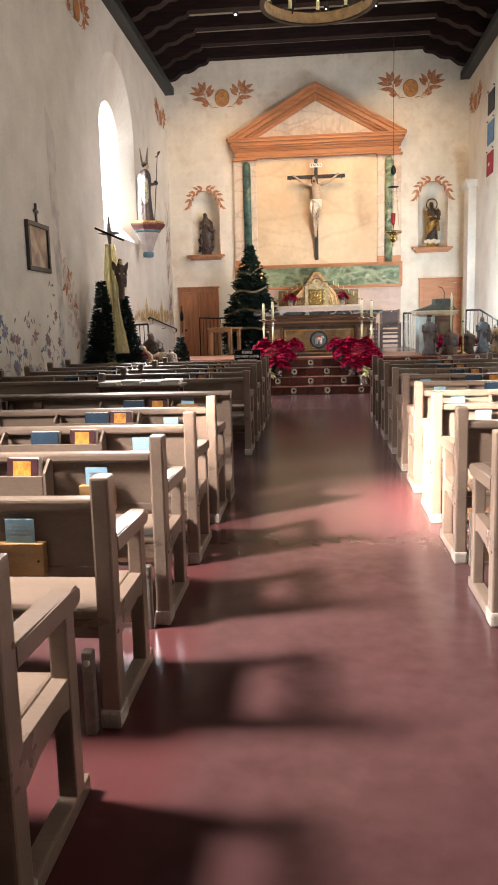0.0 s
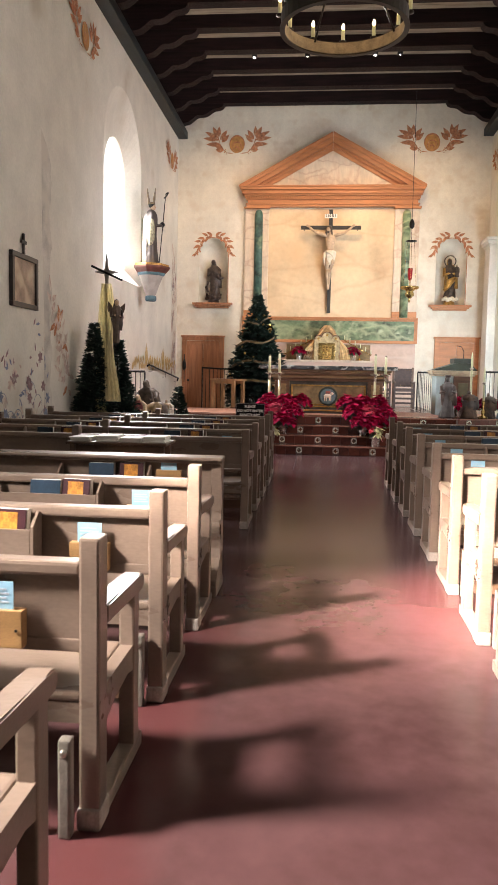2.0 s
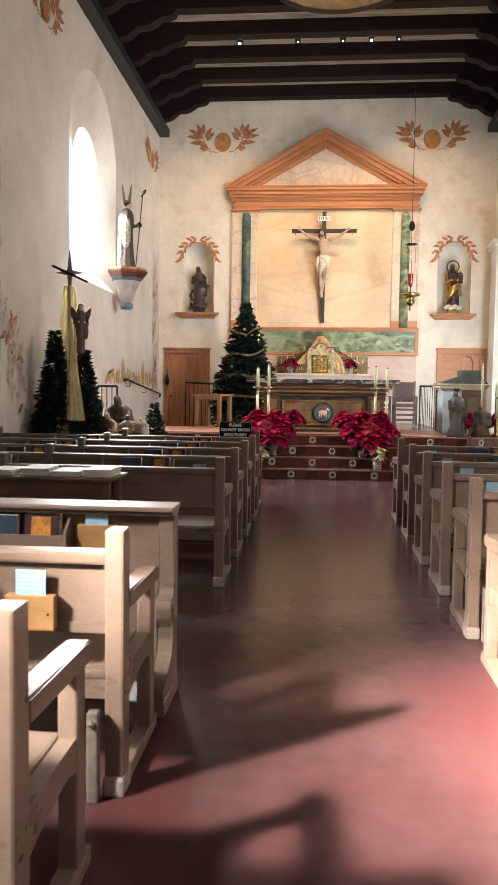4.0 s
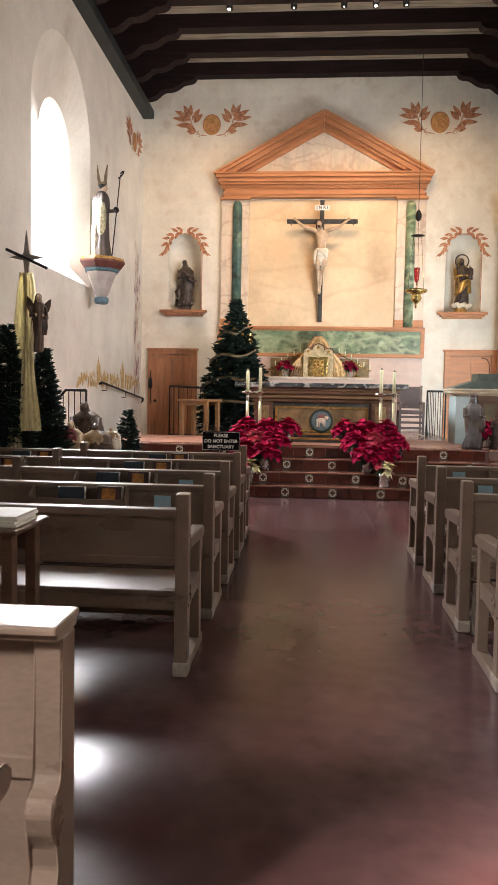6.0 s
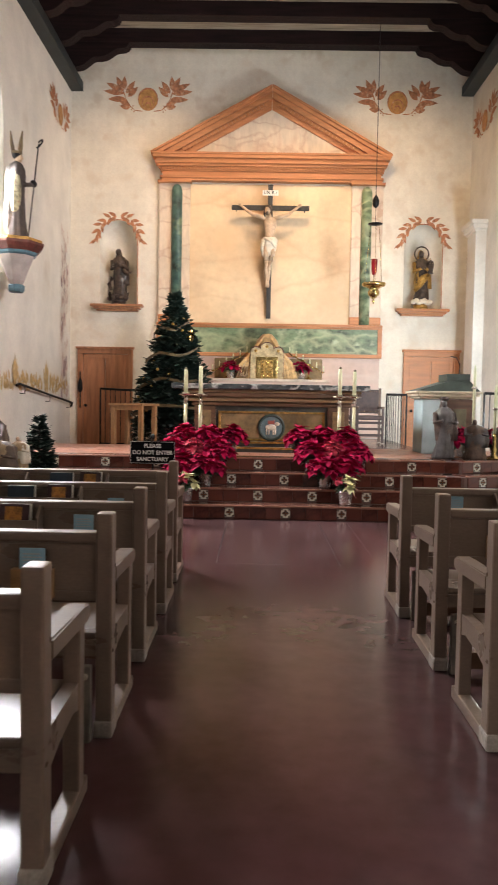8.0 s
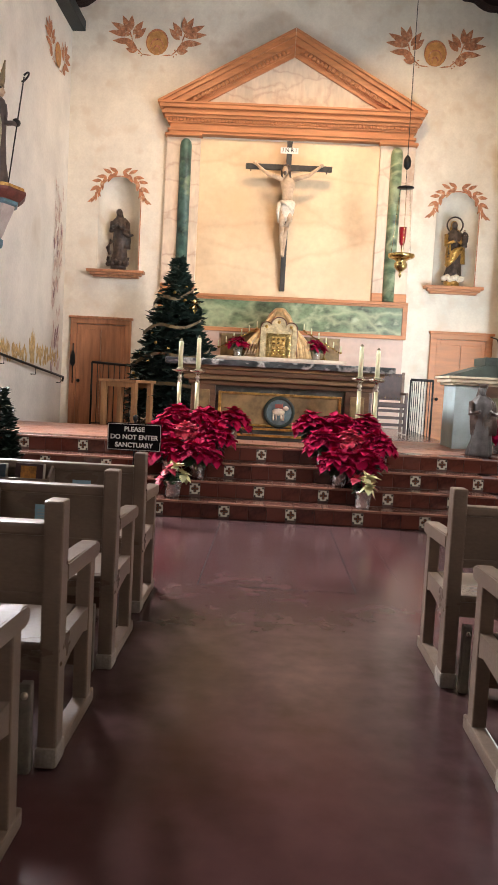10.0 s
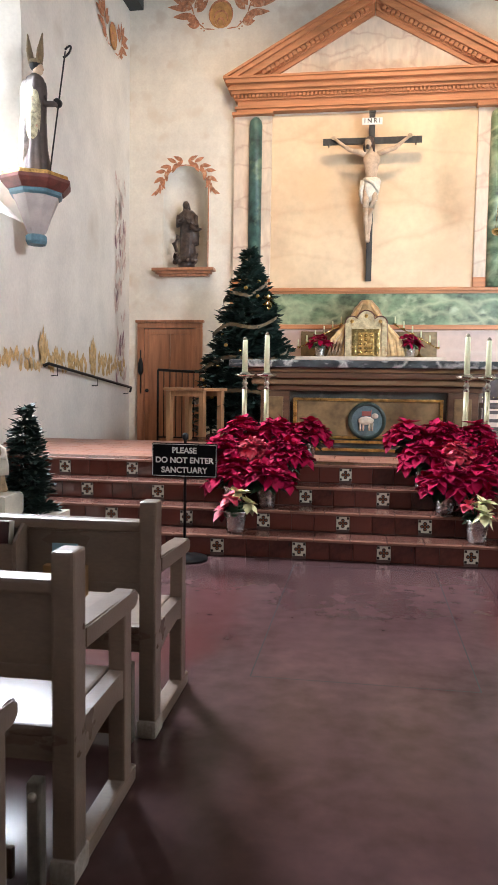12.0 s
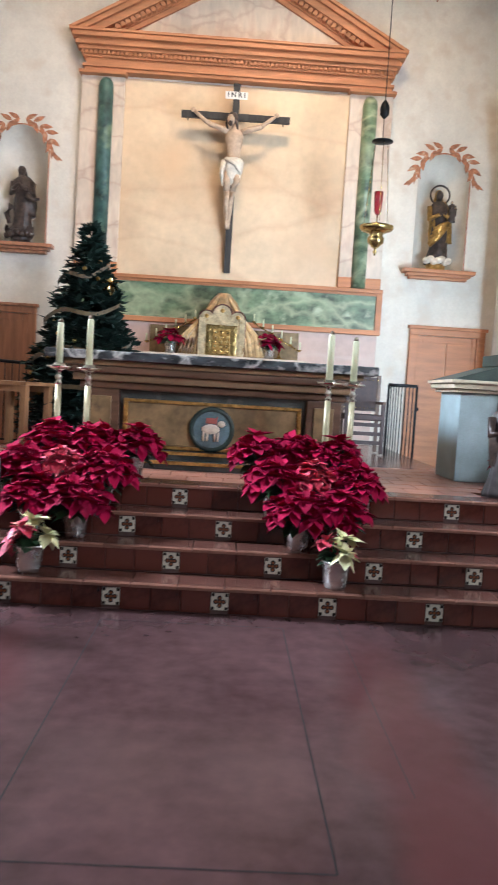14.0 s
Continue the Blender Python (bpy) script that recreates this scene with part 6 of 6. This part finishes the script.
part("cup", lathe(bmesh.new(), [(0.035, 4.05), (0.052, 4.10), (0.065, 4.30), (0.067, 4.36), (0.055, 4.35)], seg=16), M_REDG, sl, "red glass cup")

# ---- chandelier ----
M_BULB = glow("candle_bulb", (1.0, 0.72, 0.38), 30)
M_IRON = mat("dark_bronze_band", (0.030, 0.024, 0.018), 0.4, metal=0.6, vary=0.3)
M_BAND = mat("pale_worn_band", (0.26, 0.20, 0.12), 0.5, vary=0.3, scale=8, bump=0.1)
cl = thing("chandelier", "round iron chandelier with electric candles", "chandelier", at=(0.035, 11.60, 5.85))


def hoop(r0, r1, z0, z1, seg=48):
    bm = bmesh.new()
    v = [[bm.verts.new((r * math.cos(2 * math.pi * i / seg), r * math.sin(2 * math.pi * i / seg), z)) for i in range(seg)] for r, z in ((r0, z0), (r1, z0), (r1, z1), (r0, z1))]
    for q in range(4):
        for i in range(seg):
            f = bm.faces.new((v[q][i], v[q][(i + 1) % seg], v[(q + 1) % 4][(i + 1) % seg], v[(q + 1) % 4][i]))
            f.smooth = False
    return bm


part("outer_hoop", hoop(0.765, 0.785, -0.07, 0.10), M_IRON, cl)
part("inner_lining", hoop(0.750, 0.763, -0.055, 0.085), M_BAND, cl, "pale inner band")
part("lower_rim", hoop(0.735, 0.80, -0.085, -0.071), M_IRON, cl)
part("hub", lathe(bmesh.new(), [(0.05, 0.92), (0.16, 0.95), (0.16, 1.0), (0.04, 1.05), (0.03, 1.2)], seg=20), M_IRON, cl)
for k in range(12):
    a = 2 * math.pi * k / 12
    if k % 3 == 1:
        part("strap", tube(bmesh.new(), [(0.74 * math.cos(a), 0.74 * math.sin(a), 0.05), (0.60 * math.cos(a), 0.60 * math.sin(a), 0.30), (0.32 * math.cos(a), 0.32 * math.sin(a), 0.72), (0.12 * math.cos(a), 0.12 * math.sin(a), 0.96)], 0.014, 6), M_IRON, cl)
    c = (0.80 * math.cos(a), 0.80 * math.sin(a))
    part("drip_cup", lathe(bmesh.new(), [(0.02, 0.095), (0.045, 0.102), (0.045, 0.125)], (*c, 0), 12), M_IRON, cl)
    part("candle_sleeve", lathe(bmesh.new(), [(0.024, 0.122), (0.024, 0.262)], (*c, 0), 12), M_WAX, cl)
    part("bulb", lathe(bmesh.new(), [(0.010, 0.264), (0.022, 0.292), (0.016, 0.322), (0.003, 0.352)], (*c, 0), 8), M_BULB, cl, "glowing candle bulb")
part("chain", tube(bmesh.new(), [(0, 0, 1.2), (0, 0, 3.229)], 0.012, 6), M_IRON, cl)
bulb("chandelier_light", (0.035, 11.60, 6.15), 14, (1.0, 0.72, 0.42), 0.5)

# spot lamps between the beams
M_LENS = glow("lit_spot_lens", (1.0, 0.93, 0.82), 14)
for k, x in enumerate((-1.87, -0.65, 0.29, 0.88, 1.44)):
    s = thing("ceiling_spotlight", "small dark ceiling spotlight aimed at the altar", "spotlight", "altar spotlights", at=(x, 19.80, 8.86))
    can = part("can", lathe(bmesh.new(), [(0.055, -0.10), (0.062, -0.06), (0.062, 0.06), (0.03, 0.09)], seg=14), M_BLACK, s)
    can.matrix_local = pose(0, 0, 0, 38)
    part("stem", tube(bmesh.new(), [(0, 0, 0.05), (0, 0, 0.219)], 0.012, 6), M_BLACK, s)
    # the glint that the audience sees at the rim of the lamp
    ln = part("lens", lathe(bmesh.new(), [(0.030 if k in (0, 3) else 0.014, -0.012), (0.030 if k in (0, 3) else 0.014, 0.0)], (0, -0.02, -0.09), 10), M_LENS, s, "lit lens")

# ---- books and boxes on the pews ----
M_BLUEB = mat("navy_book_cover", (0.020, 0.045, 0.075), 0.4, vary=0.2, scale=10, bump=0.05)
M_ORGB = mat("maroon_missal_cover", (0.050, 0.012, 0.016), 0.4, vary=0.3, scale=8, bump=0.0)
M_PICT = mat("orange_cover_picture", (0.52, 0.22, 0.035), 0.4, vary=0.5, scale=9, bump=0.0, stain=(0.12, 0.025, 0.02), stain_scale=9, stain_at=0.54)
M_PAGE = mat("book_pages", (0.74, 0.72, 0.66), 0.7, vary=0.08, scale=12, bump=0.1, stretch=(1, 30, 1))
M_CARD = mat("printed_card", (0.27, 0.49, 0.62), 0.5, vary=0.06, scale=10, bump=0.0)
M_BOXW = mat("pine_box", (0.34, 0.19, 0.075), 0.45, vary=0.2, scale=4, bump=0.1, stretch=(1, 4, 4))
M_BARS = mat("grey_print", (0.40, 0.48, 0.54), 0.6)


def book(kind):
    m = M_BLUEB if kind == "blue" else M_ORGB
    b = thing("hymnal" if kind == "blue" else "missal", "navy clothbound hymnal standing in a pew rack" if kind == "blue" else "maroon missal with an orange cover picture standing in a pew rack", "book", "books in the pew racks")
    w, h = (0.175, 0.205) if kind == "blue" else (0.165, 0.215)
    part("cover", B(0, w, 0, 0.005, 0, h, bevel=0.002), m, b)
    part("back_cover", B(0, w, 0.040, 0.045, 0, h, bevel=0.002), m, b)
    part("spine", B(-0.004, 0.0, 0.001, 0.044, 0, h, bevel=0.0015), m, b)
    part("page_block", B(0.004, w + 0.003, 0.0055, 0.0395, 0.004, h + 0.003), M_PAGE, b, "white page block")
    if kind != "blue":
        part("cover_picture", B(0.030, w - 0.040, -0.0012, -0.0002, 0.06, h - 0.014), M_PICT, b, "orange and yellow painted picture")
    return b


def rack():
    r = thing("book_rack", "narrow painted wooden book rack on a pew back", "rack", "pew book racks")
    part("shelf", B(-0.62, 0.0, -0.095, -0.002, 0.0, 0.018), M_PEW, r)
    part("lip", B(-0.62, 0.0, -0.110, -0.096, 0.0, 0.142, bevel=0.004), M_PEW, r)
    for x in (-0.635, 0.001):
        part("end_board", prism(bmesh.new(), [(-0.110, 0.0), (-0.002, 0.0), (-0.002, 0.20), (-0.03, 0.215), (-0.110, 0.155)], x, x + 0.014, "x"), M_PEW, r)
    return r


def card_box():
    c = thing("card_box", "small pine box holding printed cards", "box", "card boxes on the pews")
    part("box", B(-0.09, 0.09, -0.045, -0.002, 0.0, 0.125, bevel=0.004), M_BOXW, c)
    k = part("card", B(-0.055, 0.055, -0.030, -0.026, 0.05, 0.215), M_CARD, c, "pale printed card")
    bm = bmesh.new()
    for q in range(4):
        box(bm, -0.042, 0.042 - 0.01 * (q % 2), -0.0315, -0.0305, 0.145 + 0.014 * q, 0.151 + 0.014 * q)
    part("print_lines", bm, M_BARS, k)
    part("screw", lathe(bmesh.new(), [(0.005, 0), (0.005, 0.003)], (0, 0, 0), 8), M_BLACK, c).matrix_local = pose(0.07, -0.047, 0.06, 90)
    return c


M_BRKT2 = mat("scuffed_grey_bracket", (0.17, 0.15, 0.125), 0.35, vary=0.25, scale=14, bump=0.1)


def kneeler(side):
    k = thing("kneeler", "folding wooden kneeler under a pew", "kneeler", "pew kneelers")
    a, b = (-0.120, -0.078) if side < 0 else (0.078, 0.120)
    part("bracket", B(a, b, -0.060, -0.015, 0.0, 0.33, bevel=0.008), M_BRKT2, k, "scuffed grey-painted bracket")
    bm = bmesh.new()
    ball(bm, ((a + b) / 2, -0.062, 0.29), 0.014, seg=8)
    part("bolt", bm, M_SILVER, k, "steel bolt")
    part("board", B(*sorted((side * 0.17, side * 3.2)), -0.045, -0.025, 0.03, 0.12), M_ALTW, k)
    return k


proto = {"blue": book("blue"), "orange": book("orange"), "rack": rack(), "card": card_box(), -1: kneeler(-1), 1: kneeler(1)}
used = set()


def put(key, m):
    if key in used:
        return copy_thing(proto[key], m)
    used.add(key)
    proto[key].matrix_basis = m
    return proto[key]


rng = random.Random(12)
for y in LEFT_ROWS:
    if y == 8.97:
        continue
    put(-1, pose(LX + SHIFT.get(y, 0.0), y, 0))
    put("card", pose(LX - (0.40 if y > 12 else 0.34), y + 0.03, 0.575 if y > 11 else 0.605))
    for x0 in (LX - 0.58, LX - 2.0):
        put("rack", pose(x0, y + 0.012, 0.655))
        put("blue", pose(x0 - 0.42 + rng.uniform(-0.06, 0.02), y - 0.062, 0.664, -6, 0, rng.uniform(-3, 2)))
        put("orange", pose(x0 - 0.22 + rng.uniform(-0.015, 0.04), y - 0.058, 0.664, -8, 0, rng.uniform(-9, -3)))
for y in RIGHT_ROWS:
    put(1, pose(RX, y, 0))
    put("card", pose(RX + 0.36, y + 0.03, 0.625))
    for x0 in (RX + 1.25, RX + 2.75):
        put("rack", pose(x0, y + 0.012, 0.655))
        put("blue", pose(x0 - 0.46, y - 0.062, 0.674, -6))
        put("orange", pose(x0 - 0.24, y - 0.058, 0.674, -6))
# on the kneeling screen
for x0 in (LX - 0.50, LX - 1.95):
    put("rack", pose(x0, 6.943, 0.64))
    put("blue", pose(x0 - 0.42, 6.868, 0.66, -6))
    put("orange", pose(x0 - 0.20, 6.871, 0.66, -6))
put("card", pose(LX - 0.36, 6.941, 0.70))

# table of leaflets in the gap between the pews
M_PAPER = mat("white_leaflet_paper", (0.78, 0.76, 0.70), 0.6, vary=0.06, scale=9, bump=0.03)
lt = thing("leaflet_table", "small dark wooden table carrying stacks of leaflets", "table", at=(-1.94, 8.56, 0))
part("top", B(-0.46, 0.46, -0.22, 0.22, 0.845, 0.872, bevel=0.009), M_ALTW, lt)
for y in (-0.18, 0.16):
    apron = [(-0.38, 0.844), (0.38, 0.844), (0.38, 0.70)] + [(0.38 - 0.76 * k / 12, 0.70 + 0.055 * math.sin(math.pi * k / 12)) for k in range(1, 12)] + [(-0.38, 0.70)]
    part("apron", prism(bmesh.new(), apron, y, y + 0.02, "y"), M_ALTW, lt)
for x in (-0.43, 0.38):
    for y in (-0.17, 0.12):
        part("leg", B(x, x + 0.05, y - 0.02, y + 0.05, 0, 0.844, bevel=0.006), M_ALTW, lt)
for k, x in enumerate((-0.33, -0.11, 0.11, 0.33)):
    lf = thing("leaflet_stack", "neat stack of pale printed leaflets on a small table", "leaflet", "leaflets on the table", at=(-1.94 + x, 8.54 + 0.02 * (k % 2), 0.872), rz=(k * 37) % 13 - 6)
    for q in range(3 + k % 2):
        dx, dy = 0.006 * math.sin(k * 5 + q * 2.3), 0.008 * math.cos(k * 3 + q * 1.7)
        part("leaflet", B(-0.098 + dx, 0.098 + dx, -0.14 + dy, 0.14 + dy, 0.0125 * q, 0.0125 * q + 0.012, bevel=0.002), M_PAPER, lf)

# ---- tiles and joints, last ----
floor = bpy.data.objects["floor"]
bm = bmesh.new()


def line(xa, ya, xb, yb, w=0.007):
    d = Vector((xb - xa, yb - ya, 0)).normalized()
    n = Vector((-d.y, d.x, 0)) * w / 2
    a, b = Vector((xa, ya, 0.0012)), Vector((xb, yb, 0.0012))
    bm.faces.new([bm.verts.new(p) for p in (a - n, b - n, b + n, a + n)])


line(-0.54, 13.54, 0.57, 13.54), line(-0.54, 13.54, -0.54, 15.9), line(0.57, 13.54, 0.57, 15.9), line(-0.54, 15.9, 0.57, 15.9)
line(0.92, 14.0, 0.92, 16.0, 0.004), line(1.9, 12.6, 1.9, 16.0, 0.006)
structure("floor_joint", bm, M_JOINT, "thin dark sawn joint in the floor", "joint")

BOXES = {}


def brickmesh(key, sx, sy, sz, material, chamfer=0.004):
    """A tile with chamfered upper edges, centred in x and y, standing on z = 0."""
    if key not in BOXES:
        c = chamfer
        me = bpy.data.meshes.new(key)
        lo = [(-sx / 2, -sy / 2, 0), (sx / 2, -sy / 2, 0), (sx / 2, sy / 2, 0), (-sx / 2, sy / 2, 0)]
        mid = [(x, y, sz - c) for x, y, _ in lo]
        hi = [(x - math.copysign(c, x), y - math.copysign(c, y), sz) for x, y, _ in lo]
        fs = [(8, 9, 10, 11)] + [(i, (i + 1) % 4, 4 + (i + 1) % 4, 4 + i) for i in range(4)] + [(4 + i, 4 + (i + 1) % 4, 8 + (i + 1) % 4, 8 + i) for i in range(4)]
        me.from_pydata(lo + mid + hi, [], fs)
        me.materials.append(material)
        BOXES[key] = me
    return BOXES[key]


M_DECW = mat("white_deco_glaze", (0.62, 0.58, 0.47), 0.2, vary=0.08, bump=0.02)
M_DECK = mat("dark_deco_glaze", (0.025, 0.022, 0.020), 0.2, vary=0.2, bump=0.02)
M_DECR = mat("rust_deco_glaze", (0.26, 0.085, 0.035), 0.2, vary=0.2, bump=0.02)
bm = bmesh.new()
box(bm, -0.056, 0.056, -0.056, 0.056, 0.0, 0.006, mi=0)
for sx in (-1, 1):
    for sy in (-1, 1):
        box(bm, min(sx * 0.034, sx * 0.054), max(sx * 0.034, sx * 0.054), min(sy * 0.034, sy * 0.054), max(sy * 0.034, sy * 0.054), 0.006, 0.0075, mi=1)
for a in range(4):
    c, s = math.cos(a * math.pi / 2), math.sin(a * math.pi / 2)
    disc(bm, (0.025 * c, 0.025 * s), 0.0165, 0.0165, lambda p, q: (p, q, 0.0076), 1, 10)
    disc(bm, (0.024 * c, 0.024 * s), 0.008, 0.008, lambda p, q: (p, q, 0.0084), 2, 8)
disc(bm, (0, 0), 0.016, 0.016, lambda p, q: (p, q, 0.0080), 1, 10)
disc(bm, (0, 0), 0.009, 0.009, lambda p, q: (p, q, 0.0088), 2, 8)
deco = bpy.data.meshes.new("deco_tile")
bm.to_mesh(deco)
bm.free()
for m in (M_DECW, M_DECK, M_DECR):
    deco.materials.append(m)


def piece(name, me, parent, m):
    ob = new(name, me)
    ob.parent = parent
    ob.matrix_local = m
    return ob


P = 0.695
ang = math.atan(0.42)
rng = random.Random(21)
for k, y in enumerate(NOSE):
    stp = bpy.data.objects["step_%d" % (k + 1)]
    z0 = 0.175 * k
    off = -0.52 if k % 2 == 0 else -0.17
    riser = brickmesh("riser_tile", 0.191, 0.150, 0.012, M_TILE)
    for seg in (0, 1):
        if seg == 0:
            base, length, x_from = Matrix.Translation((0, y + 0.012, 0)), None, -4.30
            lo, hi = -4.30, BEND
        else:
            base = Matrix.Translation((BEND, y + 0.012, 0)) @ Matrix.Rotation(ang, 4, "Z")
            lo, hi = 0.02, 1.93
        i0 = int((lo - off) / P) - 2
        for i in range(i0, i0 + 18):
            xd = (off if seg == 0 else 0.30) + i * P
            if lo + 0.06 < xd < hi - 0.06:
                piece("deco_tile", deco, stp, base @ Matrix.Translation((xd, 0.0, z0 + 0.082)) @ Matrix.Rotation(math.pi / 2, 4, "X"))
            for q in range(3):
                xt = xd + 0.055 + 0.195 * (q + 0.5)
                if lo + 0.09 < xt < hi - 0.09:
                    piece("riser_tile", riser, stp, base @ Matrix.Translation((xt, 0.005 + rng.uniform(0, 0.0015), z0 + 0.078)) @ Matrix.Rotation(math.pi / 2 + rng.uniform(-0.025, 0.02), 4, "X") @ Matrix.Rotation(rng.uniform(-0.015, 0.015), 4, "Y"))
        depth = 0.305
        tread = brickmesh("tread_tile", 0.296, 0.262, 0.020, M_TREAD, 0.003)
        nose = brickmesh("nosing_tile", 0.296, 0.036, 0.026, M_NOSE, 0.008)
        n = int((hi - lo) / 0.30)
        for i in range(n):
            xt = lo + 0.15 + 0.30 * i + (0.07 if k % 2 else 0)
            if xt > hi - 0.14:
                continue
            piece("tread_tile", tread, stp, base @ Matrix.Translation((xt, 0.152, z0 + 0.175 - 0.021 + rng.uniform(0, 0.001))))
            piece("nosing_tile", nose, stp, base @ Matrix.Translation((xt, 0.001, z0 + 0.175 - 0.026)))

sf = bpy.data.objects["sanctuary_floor"]
verts, faces = [], []
for j in range(8):
    for i in range(29):
        x, y = -4.2 + 0.30 * i + (0.15 if j % 2 else 0), 17.50 + 0.30 * j
        if x > 4.15 or y > 19.5 or (x > BEND - 0.3 and y < 17.5 + 0.42 * (x - BEND) + 0.35):
            continue
        h = rng.uniform(0.019, 0.0205)
        b = len(verts)
        for dz, e in ((0.0, 0.147), (h - 0.003, 0.147), (h, 0.144)):
            verts += [(x - e, y - e, FZ - 0.02 + dz), (x + e, y - e, FZ - 0.02 + dz), (x + e, y + e, FZ - 0.02 + dz), (x - e, y + e, FZ - 0.02 + dz)]
        faces += [(b + 8, b + 9, b + 10, b + 11)] + [(b + q * 4 + s, b + q * 4 + (s + 1) % 4, b + q * 4 + 4 + (s + 1) % 4, b + q * 4 + 4 + s) for q in (0, 1) for s in range(4)]
me = bpy.data.meshes.new("floor_tiles")
me.from_pydata(verts, [], faces)
me.materials.append(mat("sanctuary_tile", (0.26, 0.115, 0.075), 0.36, vary=0.22, scale=6, bump=0.10, fine=40, island=0.4))
tagged(piece("floor_tiles", me, sf, Matrix.Identity(4)), kind="stuff")
